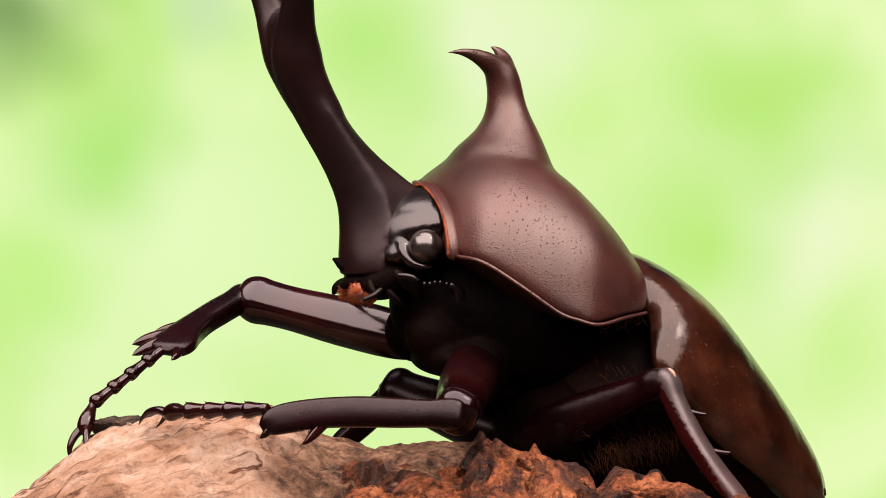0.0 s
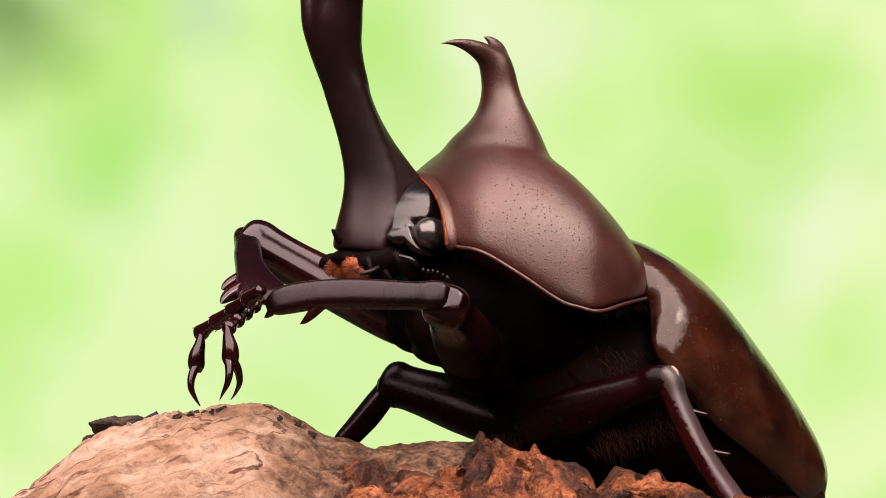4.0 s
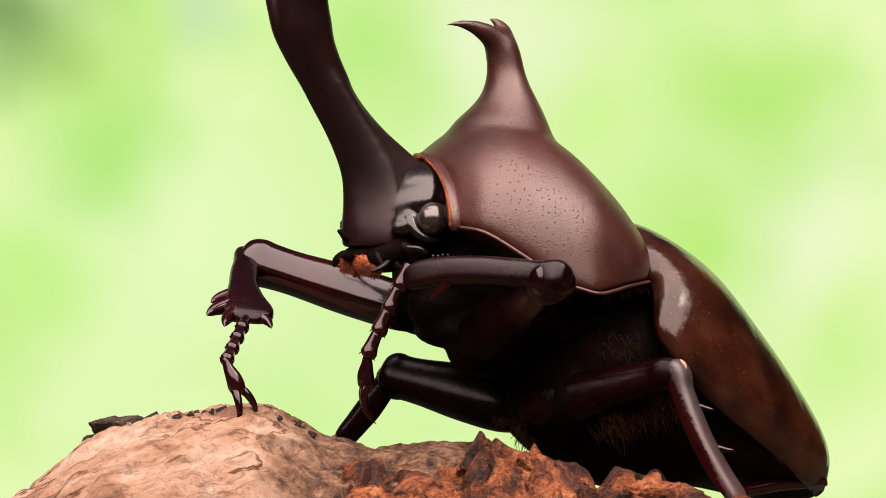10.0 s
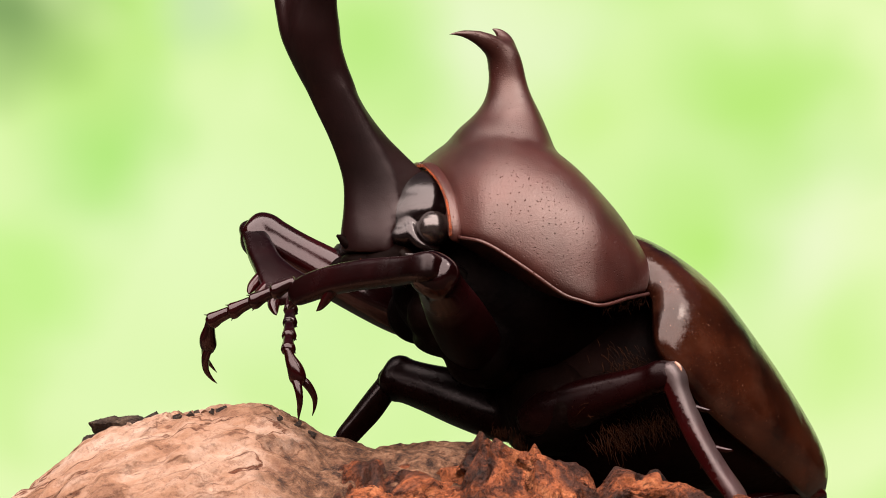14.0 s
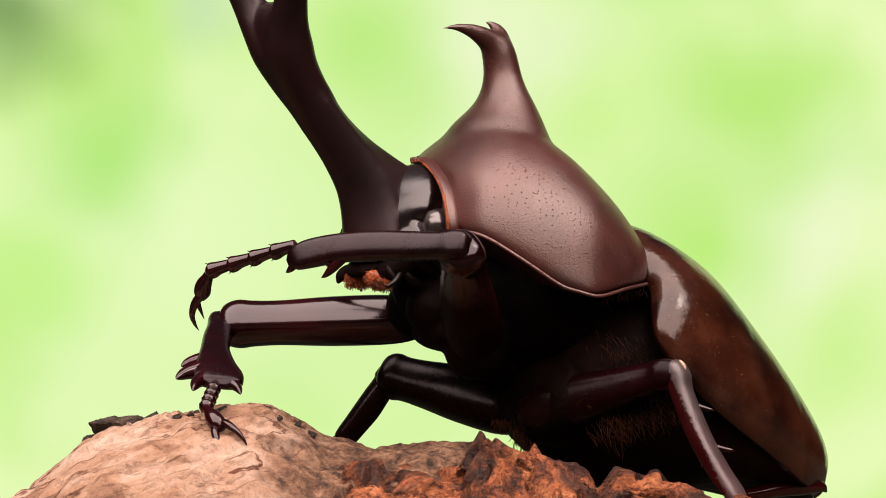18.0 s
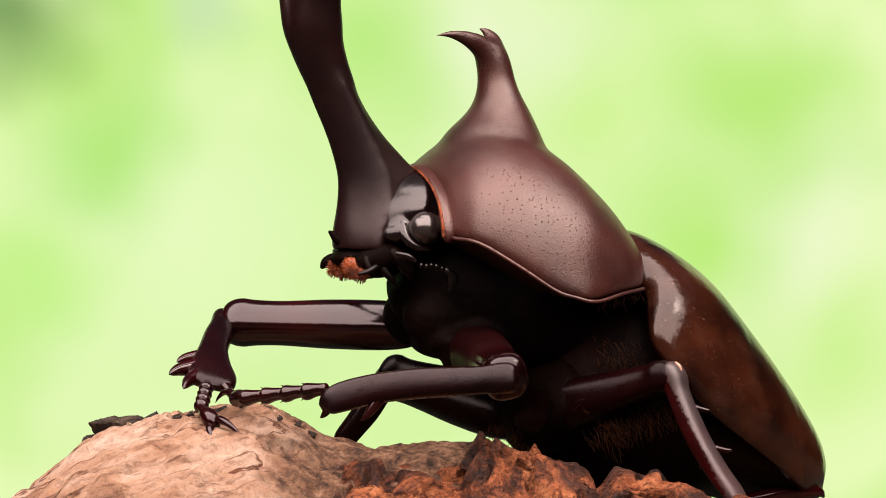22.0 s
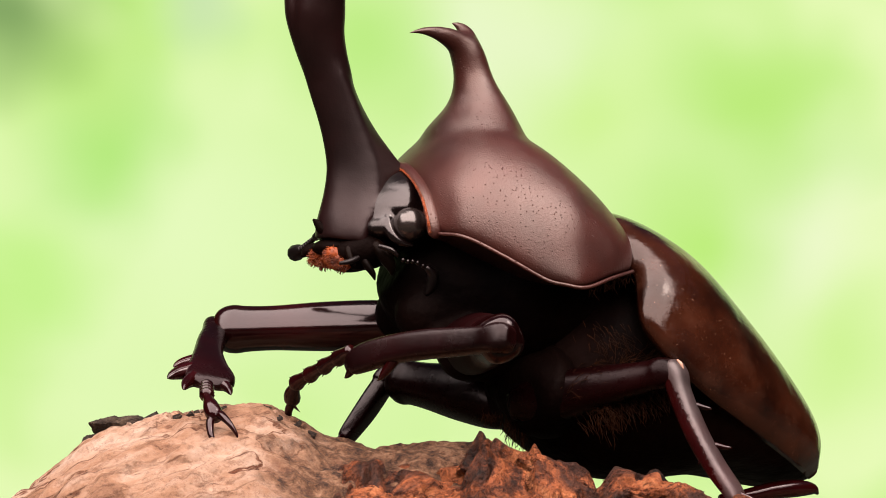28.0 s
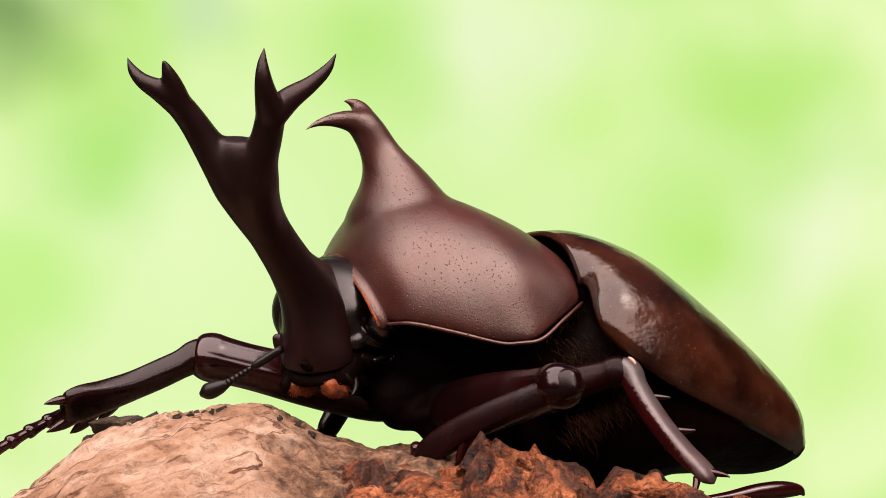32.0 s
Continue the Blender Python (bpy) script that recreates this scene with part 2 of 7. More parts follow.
def far_leaf_glow():
    """Far blurred foliage: sunlight painted in as a glow, soft overlapping light green patches."""
    m, nt, p = nodes_of("far_foliage_glow")
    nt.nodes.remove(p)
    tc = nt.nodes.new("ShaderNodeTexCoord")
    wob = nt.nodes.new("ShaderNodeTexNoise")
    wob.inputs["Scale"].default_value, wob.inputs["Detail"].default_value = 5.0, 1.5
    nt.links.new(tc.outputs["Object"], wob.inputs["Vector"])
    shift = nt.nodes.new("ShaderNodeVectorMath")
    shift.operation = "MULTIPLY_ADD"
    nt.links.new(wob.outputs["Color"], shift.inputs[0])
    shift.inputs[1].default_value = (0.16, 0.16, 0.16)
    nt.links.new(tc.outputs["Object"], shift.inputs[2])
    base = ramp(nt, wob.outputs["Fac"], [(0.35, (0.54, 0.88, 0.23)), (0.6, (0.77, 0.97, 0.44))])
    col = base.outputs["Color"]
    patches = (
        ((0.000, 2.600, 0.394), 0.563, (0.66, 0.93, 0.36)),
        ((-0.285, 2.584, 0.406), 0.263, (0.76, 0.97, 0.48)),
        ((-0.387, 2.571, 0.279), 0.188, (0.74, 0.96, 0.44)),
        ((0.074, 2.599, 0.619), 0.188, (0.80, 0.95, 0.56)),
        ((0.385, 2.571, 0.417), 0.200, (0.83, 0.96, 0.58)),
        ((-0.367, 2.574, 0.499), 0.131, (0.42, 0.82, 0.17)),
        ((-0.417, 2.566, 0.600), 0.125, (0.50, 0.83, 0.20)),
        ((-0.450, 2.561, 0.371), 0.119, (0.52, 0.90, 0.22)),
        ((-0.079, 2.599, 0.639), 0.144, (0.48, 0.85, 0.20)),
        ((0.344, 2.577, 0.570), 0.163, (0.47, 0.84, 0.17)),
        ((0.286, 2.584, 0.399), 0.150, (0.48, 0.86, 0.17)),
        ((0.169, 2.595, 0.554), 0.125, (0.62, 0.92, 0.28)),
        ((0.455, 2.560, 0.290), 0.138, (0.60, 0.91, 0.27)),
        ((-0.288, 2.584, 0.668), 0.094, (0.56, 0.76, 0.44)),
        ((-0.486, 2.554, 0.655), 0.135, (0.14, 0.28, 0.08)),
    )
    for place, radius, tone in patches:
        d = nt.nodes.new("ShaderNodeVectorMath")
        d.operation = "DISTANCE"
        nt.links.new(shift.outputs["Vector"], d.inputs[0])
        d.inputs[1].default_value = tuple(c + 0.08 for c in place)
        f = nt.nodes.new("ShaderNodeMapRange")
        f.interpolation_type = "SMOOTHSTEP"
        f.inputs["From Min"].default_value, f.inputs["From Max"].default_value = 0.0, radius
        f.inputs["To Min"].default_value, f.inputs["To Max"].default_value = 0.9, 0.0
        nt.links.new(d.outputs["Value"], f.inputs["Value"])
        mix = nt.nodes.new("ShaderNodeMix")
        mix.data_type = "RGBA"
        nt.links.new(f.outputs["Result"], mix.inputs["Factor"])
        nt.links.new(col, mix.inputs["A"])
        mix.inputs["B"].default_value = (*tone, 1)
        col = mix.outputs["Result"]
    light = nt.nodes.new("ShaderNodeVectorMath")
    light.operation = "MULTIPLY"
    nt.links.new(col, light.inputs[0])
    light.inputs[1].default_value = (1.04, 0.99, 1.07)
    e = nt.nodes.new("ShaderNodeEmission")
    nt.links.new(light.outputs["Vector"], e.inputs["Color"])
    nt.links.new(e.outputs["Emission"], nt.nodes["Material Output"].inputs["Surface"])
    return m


# ---- mesh helpers (millimetres in, metres out) ----
def from_data(verts, faces):
    bm = bmesh.new()
    vs = [bm.verts.new([c * MM for c in v]) for v in verts]
    for f in faces:
        try:
            bm.faces.new([vs[i] for i in f])
        except ValueError:
            pass
    bmesh.ops.recalc_face_normals(bm, faces=bm.faces)
    return bm


def object_of(name, bm, material, parent=None, smooth=True):
    me = bpy.data.meshes.new(name)
    if smooth:
        for f in bm.faces:
            f.smooth = True
    bm.to_mesh(me)
    bm.free()
    me.materials.append(material)
    ob = new(name, me)
    if parent:
        ob.parent = parent
    return ob


def part(name, bm, material, parent, label="", smooth=True):
    ob = object_of(name, bm, material, parent, smooth)
    return tagged(ob, label) if label else ob


def weld(ob, voxel, soft=6):
    """Melts the overlapping bodies of one mesh into one skin."""
    r = ob.modifiers.new("skin", "REMESH")
    r.mode, r.voxel_size, r.use_smooth_shade = "VOXEL", voxel * MM, True
    s = ob.modifiers.new("even", "SMOOTH")
    s.factor, s.iterations = 0.5, soft
    return ob


def spline(points, n):
    """n points along a smooth curve through the given ones; any number of values each."""
    p = [np.array(q, float) for q in points]
    p = [2 * p[0] - p[1]] + p + [2 * p[-1] - p[-2]]
    out = []
    for i in range(n):
        s = i / (n - 1) * (len(p) - 3)
        k = min(int(s), len(p) - 4)
        t = s - k
        a, b, c, d = p[k:k + 4]
        out.append(0.5 * (2 * b + (c - a) * t + (2 * a - 5 * b + 4 * c - d) * t * t + (3 * b - a - 3 * c + d) * t ** 3))
    return out


def skin(rings, close=True):
    """Faces over rings of equal count, capped at both ends."""
    m = len(rings[0])
    verts = [v for r in rings for v in r]
    faces = []
    for i in range(len(rings) - 1):
        for j in range(m if close else m - 1):
            k = (j + 1) % m
            faces.append((i * m + j, i * m + k, (i + 1) * m + k, (i + 1) * m + j))
    if close:
        faces += [tuple(range(m)), tuple(range((len(rings) - 1) * m, len(rings) * m))]
    return verts, faces


def bent(c, k):
    """A cosine drawn towards a box's side: k below 1 squares the section."""
    return math.copysign(abs(c) ** k, c)


def tube(path, n=24, m=14, flat=1.0, side=(0, 1, 0), square=1.0):
    """A limb through points (x, y, z, radius) or (x, y, z, radius along side, radius across it)."""
    pts = spline(path, n)
    rings = []
    for i, q in enumerate(pts):
        a, b = pts[max(i - 1, 0)][:3], pts[min(i + 1, n - 1)][:3]
        t = Vector(b - a).normalized()
        u = Vector(side) - t * t.dot(Vector(side))
        u = u.normalized() if u.length > 1e-4 else t.orthogonal().normalized()
        w = t.cross(u)
        ru, rw = max(q[3] * flat, 0.02), max(q[-1], 0.02)
        rings.append([Vector(q[:3]) + u * (ru * bent(math.cos(2 * math.pi * j / m), square)) + w * (rw * bent(math.sin(2 * math.pi * j / m), square)) for j in range(m)])
    return skin(rings)


def ball(c, rx, ry, rz, n=14, m=20, turn=0):
    rot = Matrix.Rotation(radians(turn), 3, "Y")
    rings = []
    for i in range(n):
        a = math.pi * (i + 0.5) / n
        rings.append([Vector(c) + rot @ Vector((rx * math.cos(a), ry * math.sin(a) * math.cos(2 * math.pi * j / m), rz * math.sin(a) * math.sin(2 * math.pi * j / m))) for j in range(m)])
    return skin(rings)


def joined(*pieces):
    verts, faces = [], []
    for v, f in pieces:
        k = len(verts)
        verts += list(v)
        faces += [tuple(i + k for i in q) for q in f]
    return from_data(verts, faces)


# ---- the setting ----
def build_setting():
    v, f = [], []
    n = 40
    for i in range(n + 1):
        for j in range(n + 1):
            x, y = ((i / n * 2 - 1) ** 3) * 60, ((j / n * 2 - 1) ** 3) * 60
            v.append((x * 1000, y * 1000, 14 * noise.noise((x * 3, y * 3, 0)) - 12 if abs(x) + abs(y) > 0.3 else 0))
    for i in range(n):
        for j in range(n):
            f.append((i * (n + 1) + j, (i + 1) * (n + 1) + j, (i + 1) * (n + 1) + j + 1, i * (n + 1) + j + 1))
    ground = object_of("ground", from_data(v, f), leafmould())
    tagged(ground, "dark forest floor of leaf mould under the log", "ground", kind="structure")
    # a curved glowing sheet painted as far, sunlit leaves
    rings = []
    for k in range(9):
        a = radians(-32 + 8 * k)
        x, y = 2600 * math.sin(a), 2600 * math.cos(a)
        rings.append([(x, y, -20), (x, y, 1500)])
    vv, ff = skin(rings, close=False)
    backdrop = object_of("backdrop", from_data(vv, ff), far_leaf_glow())
    tagged(backdrop, "glowing sheet painted as blurred light green sunlit foliage far behind", "backdrop", kind="structure")


    # unseen dark wall added on the camera's side, blocks the low sky
    rings = []
    for k in range(25):
        a = radians(34 + 292 * k / 24)
        x, y = 2600 * math.sin(a), 2600 * math.cos(a)
        rings.append([(x, y, -20), (x * 0.97, y * 0.97, 900), (x, y, 2000)])
    vv, ff = skin(rings, close=False)
    sky_screen = object_of("unseen_sky_screen", from_data(vv, ff), leafmould())
    tagged(sky_screen, "unseen dark green wall added behind the camera against low sky light", "backdrop", kind="structure")


build_setting()


# ---- the log ----
def build_log():
    log = new("log")
    log.matrix_world = STAGE
    tagged(log, "pale brown weathered log with a hump and peeling red bark", "log")
    crest = [(-60, -27), (-40, -22.5), (-32, -18.8), (-28.5, -16.5), (-25.5, -13.9), (-23, -12.8), (-19.5, -12.0), (-15.5, -11.4), (-12.5, -11.5), (-10.6, -12.4), (-8.5, -13.7), (-5.5, -14.3), (2.5, -14.2), (5, -15.0), (10, -17.4), (17, -19.6), (21, -20.5), (28, -21.5), (40, -23), (75, -26)]
    xs = [c[0] for c in crest]
    zs = [c[1] for c in crest]
    nx = 420
    angles = [radians(-25 + 200 * j / 219) for j in range(220)] + [radians(175 + 160 * j / 24) for j in range(1, 24)]
    rings = []
    for i in range(nx):
        x = -58 + 130 * i / (nx - 1)
        z = float(np.interp(x, xs, zs))
        r = 21 + 1.5 * math.sin(x * 0.11)
        ring = []
        for a in angles:
            p, q = math.cos(a) * r, math.sin(a) * r
            d = 0.5 * noise.noise((x * 0.13, p * 0.13, q * 0.13)) + 0.3 * noise.noise((x * 0.4, p * 0.4, q * 0.4))
            e = noise.noise((x * 0.7 + p * 0.25, p * 0.9, q * 0.9))
            g = noise.noise(((x * 0.93 + q * 0.37) * 0.16, p * 0.5, (q * 0.93 - x * 0.37) * 0.75))
            plate = 0.13 * math.tanh(6 * (abs(e) - 0.12)) + 0.22 * math.tanh(9 * g)
            f = 0.12 * noise.noise((x * 1.5, p * 1.5, q * 1.5)) + 0.07 * noise.noise((x * 3.2, p * 3.2, q * 3.2))
            rr = r + d * min(1, abs(a - math.pi / 2) * 1.3 + 0.3) + plate + f
            ring.append((x, -5 + rr * math.cos(a), z - r + rr * math.sin(a)))
        rings.append(ring)
    trunk = part("trunk", from_data(*skin(rings)), PALE_BARK, log, "smooth pale pinkish-brown weathered bark")
    return log


log = build_log()

# ---- the beetle: x forward, y to its left, z up, in millimetres ----
HEADING = pose(0, 0, 0, 0, 0, 202)


def beetle_turn(deg, dx, dz, dy=0):
    """A turn in the plane across the view and a shift, in the beetle's own axes."""
    m = Matrix.Translation((dx * MM, dy * MM, dz * MM)) @ Matrix.Rotation(-radians(deg), 4, "Y")
    return HEADING.inverted() @ m @ HEADING


beetle = new("rhinoceros_beetle")
beetle.matrix_world = STAGE @ HEADING
tagged(beetle, "dark reddish-brown rhinoceros beetle with a forked horn, standing on a log", "beetle")


def shell_ring(crest, margin, below=0.35, m=36, side=1.0, top=1.0):
    """A section of an arched shell: from the near margin over the crest to the far margin and back underneath."""
    (cf, _, cu), (mf, w, mu) = crest, margin
    ring = []
    for j in range(m + 1):
        a = math.pi * j / m
        c, s = math.cos(a), math.sin(a)
        k = s ** top
        ring.append((mf + (cf - mf) * k, w * math.copysign(abs(c) ** side, c), mu + (cu - mu) * k))
    for j in range(1, 12):
        y = -1 + 2 * j / 12
        ring.append((mf, w * y, mu + below * (1 - y * y)))
    return ring


def arched(rows, n):
    """rows of a crest and a margin point each, made into an arched shell."""
    flat = spline([(*r[0], *r[1], r[2] if len(r) > 2 else 1.0) for r in rows], n)
    return [shell_ring(q[:3], q[3:6], top=q[6]) for q in flat]


def build_pronotum():
    rows = [
        ((1.7, -0.0, 6.1), (2.2, 7.5, 0.9)),
        ((0.1, 0.0, 7.6), (1.1, 9.8, 0.5), 0.92),
        ((-2.1, -0.0, 9.0), (-1.2, 11.3, -1.1), 0.95),
        ((-4.7, -0.0, 9.0), (-3.6, 12.2, -2.8), 0.98),
        ((-6.6, -0.0, 8.1), (-4.9, 12.7, -3.3), 0.98),
        ((-8.3, -0.0, 6.9), (-6.5, 12.8, -3.6), 0.98),
        ((-11.1, -0.0, 4.2), (-9.2, 11.5, -3.1)),
        ((-13.3, -0.0, 1.2), (-11.6, 9.8, -2.8)),
    ]
    verts, faces = skin(arched(rows, 64))
    dents = (((-6.8, 11.0, -1.9), 2.2, 0.75), ((0.9, 7.4, 2.4), 0.9, 0.5), ((-2.4, 3.5, 5.8), 3.0, -0.5))
    verts = [(f, y - math.copysign(sum(k * math.exp(-((f - c[0]) ** 2 + (abs(y) - c[1]) ** 2 + (u - c[2]) ** 2) / w ** 2) for c, w, k in dents), y), u) for f, y, u in verts]
    body = verts, faces
    stem = tube([(-4.1, 0, 6.0, 6.7, 4.5), (-4.2, 0, 7.4, 5.5, 3.95), (-4.4, 0, 8.5, 4.55, 3.4), (-4.55, 0, 9.5, 3.65, 2.75), (-4.6, 0, 10.5, 2.8, 2.15), (-4.55, 0, 11.5, 2.1, 1.66), (-4.45, 0, 12.6, 1.55, 1.42), (-4.3, 0, 13.6, 1.45, 1.34), (-4.0, 0, 14.5, 1.4, 1.25), (-3.75, 0, 15.1, 1.2, 0.95), (-3.6, 0, 15.5, 0.7, 0.5)], 40, 28)
    near = tube([(-4.0, 0.2, 14.4, 1.0), (-3.2, 0.4, 15.0, 0.95), (-2.2, 0.8, 15.45, 0.78), (-1.1, 1.1, 15.75, 0.56), (-0.1, 1.3, 15.85, 0.4), (0.7, 1.4, 15.75, 0.26), (1.4, 1.5, 15.6, 0.06)], 22, 16)
    far = tube([(-4.4, -0.2, 14.5, 1.0), (-4.5, -0.6, 15.5, 0.8), (-4.4, -1.0, 16.1, 0.58), (-4.1, -1.3, 16.45, 0.42), (-3.7, -1.5, 16.6, 0.26), (-3.3, -1.6, 16.6, 0.05)], 20, 14)
    ob = part("pronotum", joined(body, stem, near, far), SHELL, beetle, "domed reddish-brown pronotum with a short forked horn")
    weld(ob, 0.14, 125)
    # a beaded edge along the near and far margin, and a fringed collar
    edge = spline([r[1] for r in rows], 40)
    for s in (1, -1):
        part("rim", joined(tube([(q[0], q[1] * s, q[2] + 0.05, 0.14) for q in edge], 60, 8)), SHELL, ob)
    collar = [(1.7, -1.0, 6.1), (1.7, 1.0, 6.05), (1.8, 3.8, 5.0), (2.0, 5.9, 3.7), (2.2, 7.2, 2.2), (2.2, 7.5, 1.1)]
    part("collar", joined(tube([(c[0] + 0.1, c[1] - 0.3, c[2], 0.3, 0.56) for c in collar] + [(2.1, 7.1, 0.6, 0.06, 0.1)], 34, 16)), SHELL, ob, "satin brown collar")
    strands = [tube([(c[0] + 0.62, c[1] + 0.0, c[2] - 0.08, 0.1) for c in collar], 30, 6)]
    for q in spline(collar, 170):
        a = Vector(q) + Vector((0.55, 0.0, 0))
        strands.append(tube([(*a, 0.022), (*(a + Vector((random.uniform(0.1, 0.25), random.uniform(0, 0.2), random.uniform(-0.2, 0.1)))), 0.006)], 3, 4))
    part("fringe", joined(*strands), ORANGE, ob, "thin orange fringe of hair")
    return ob


pronotum = build_pronotum()


def build_wings():
    rows = [
        ((-12.2, 0.0, 1.9), (-11.6, 9.0, -2.7)),
        ((-14.2, -0.0, 1.55), (-11.9, 9.9, -3.2)),
        ((-16.8, -0.0, 0.25), (-11.0, 12.5, -5.9)),
        ((-19.7, 0.0, -1.85), (-12.5, 13.2, -8.5)),
        ((-22.85, -0.0, -5.45), (-15.2, 13.2, -11.2)),
        ((-26.0, -0.0, -9.3), (-19.0, 12.0, -13.7)),
        ((-28.7, -0.0, -12.9), (-23.0, 10.0, -16.0)),
        ((-30.0, -0.0, -15.4), (-25.8, 8.0, -17.6)),
        ((-30.4, -0.0, -17.9), (-28.4, 5.0, -18.8)),
    ]
    for sign, name in ((1, "left"), (-1, "right")):
        flat = spline([(*c, *w) for c, w in rows], 44)
        rings = []
        for q in flat:
            ring = [v for v in shell_ring(q[:3], q[3:], 1.2, 44, 0.9, 0.9)][:23]
            ring = [(f, y * sign, u) for f, y, u in ring]
            inner = [(f - 0.0, y * 0.94, u - 0.35) for f, y, u in reversed(ring)]
            rings.append(ring + inner)
        part("wing_case", from_data(*skin(rings)), WING, beetle, "glossy reddish-brown wing case")
    part("scutellum", joined(ball((-14.1, -0.0, 1.1), 1.4, 1.4, 0.3, 10, 14, -32)), WING, beetle)


build_wings()


def spine_loft(rows, n=40, m=32):
    """A body along a bent axis: rows of centre, half width, half height."""
    pts = spline([(*c, w, h) for c, w, h in rows], n)
    rings = []
    for i, q in enumerate(pts):
        t = pts[min(i + 1, n - 1)][:3] - pts[max(i - 1, 0)][:3]
        t = Vector((t[0], 0, t[2])).normalized()
        nrm = Vector((-t.z, 0, t.x))
        rings.append([Vector(q[:3]) + Vector((0, q[3] * math.cos(2 * math.pi * j / m), 0)) + nrm * (q[4] * math.sin(2 * math.pi * j / m)) for j in range(m)])
    return skin(rings)


def build_trunk_of_body():
    part("abdomen", joined(spine_loft([((-30.6, -0.0, -18.8), 2, 1), ((-27.7, -0.0, -17.3), 6.5, 3), ((-21.8, -0.0, -13.5), 11, 5.6), ((-15.5, -0.0, -10.7), 11, 8.2), ((-10.3, 0.0, -8.2), 9.5, 7.8), ((-7.5, -0.0, -6.3), 6, 5)])), BELLY, beetle, "dark brown hairy underside")
    part("prosternum", joined(spine_loft([((-10.3, 0.0, -5.0), 7, 5.5), ((-5.2, -0.0, -3.3), 8.5, 6), ((-1.6, -0.0, -2.5), 6.5, 5.2), ((1.1, 0.0, -1.2), 4.5, 4.4), ((2.6, -0.0, -0.4), 3, 3)]), ball((1.4, 2.6, -4.7), 2.6, 2.2, 2.2), ball((0.8, -3.0, -4.7), 2.6, 2.2, 2.4), ball((0.1, 2.0, -6.5), 2.8, 4.5, 1.4), ball((-1.4, 4.4, -6.4), 2.3, 2.2, 2.0), ball((-1.7, 2.6, -6.9), 2.1, 2.6, 1.6), ball((-3.6, 0.5, -8.2), 2.6, 3.5, 2.0), ball((-0.7, 4.4, -7.5), 2.35, 2.5, 2.35)), BLACK, pronotum, "black hairy underside of the thorax")
    weld(bpy.data.objects["prosternum"], 0.25, 8)
    part("mesosternum", joined(spine_loft([((-4.2, 2.4, -10.6), 2.5, 1.2), ((-5.0, 3.0, -10.7), 5.4, 2.6), ((-6.2, 4.0, -11.0), 5.2, 3.5), ((-8.9, 3.0, -11.3), 4.4, 3.5), ((-11.9, 2.0, -11.5), 2.8, 2.2)], 30, 28)), BLACK, beetle, "black hairy underside")


build_trunk_of_body()


def horn_shaft():
    """The shaft of the great horn: rounded in front, a crease along each side, drawn out to a keel at the back near the head."""
    rows = [
        ((8.25, -0.7), (3.00, -0.4), 0.50, 2.9, 0.1),
        ((8.40, 0.6), (2.70, 0.8), 0.50, 2.8, 0.1),
        ((8.38, 2.6), (1.75, 3.4), 0.50, 2.45, 0.12),
        ((8.58, 4.4), (2.15, 5.3), 0.50, 2.15, 0.14),
        ((9.23, 6.1), (3.75, 6.6), 0.56, 1.9, 0.18),
        ((10.07, 7.7), (5.55, 8.0), 0.64, 1.72, 0.26),
        ((11.12, 9.4), (7.25, 9.7), 0.72, 1.62, 0.4),
        ((12.15, 11.2), (8.55, 11.5), 0.66, 1.58, 0.75),
        ((12.9, 12.7), (9.6, 13.0), 0.54, 1.5, 1.0),
        ((13.0, 13.9), (10.6, 14.1), 0.5, 1.0, 1.0),
    ]
    rings, m = [], 36
    for q in spline([(*r[0], *r[1], *r[2:]) for r in rows], 64):
        front, back, ridge, w, full = q[0:2], q[2:4], q[4], q[5], min(max(q[6], 0.0), 1.0)
        ring = []
        for j in range(m):
            a = 2 * math.pi * j / m
            t = 0.5 - 0.5 * math.cos(a)
            if t < ridge:
                k = math.sqrt(max(0.0, 1 - ((ridge - t) / ridge) ** 2)) ** 1.15
            else:
                d = (t - ridge) / (1 - ridge)
                k = full * math.sqrt(max(0.0, 1 - d * d)) + (1 - full) * (0.12 * math.sqrt(max(0.0, 1 - d ** 6)) + 0.88 * (1 - d) ** 1.25)
            c = front + (back - front) * t
            ring.append((c[0], 0.7 + w * k * (1 if a < math.pi else -1), c[1]))
        rings.append(ring)
    return skin(rings)


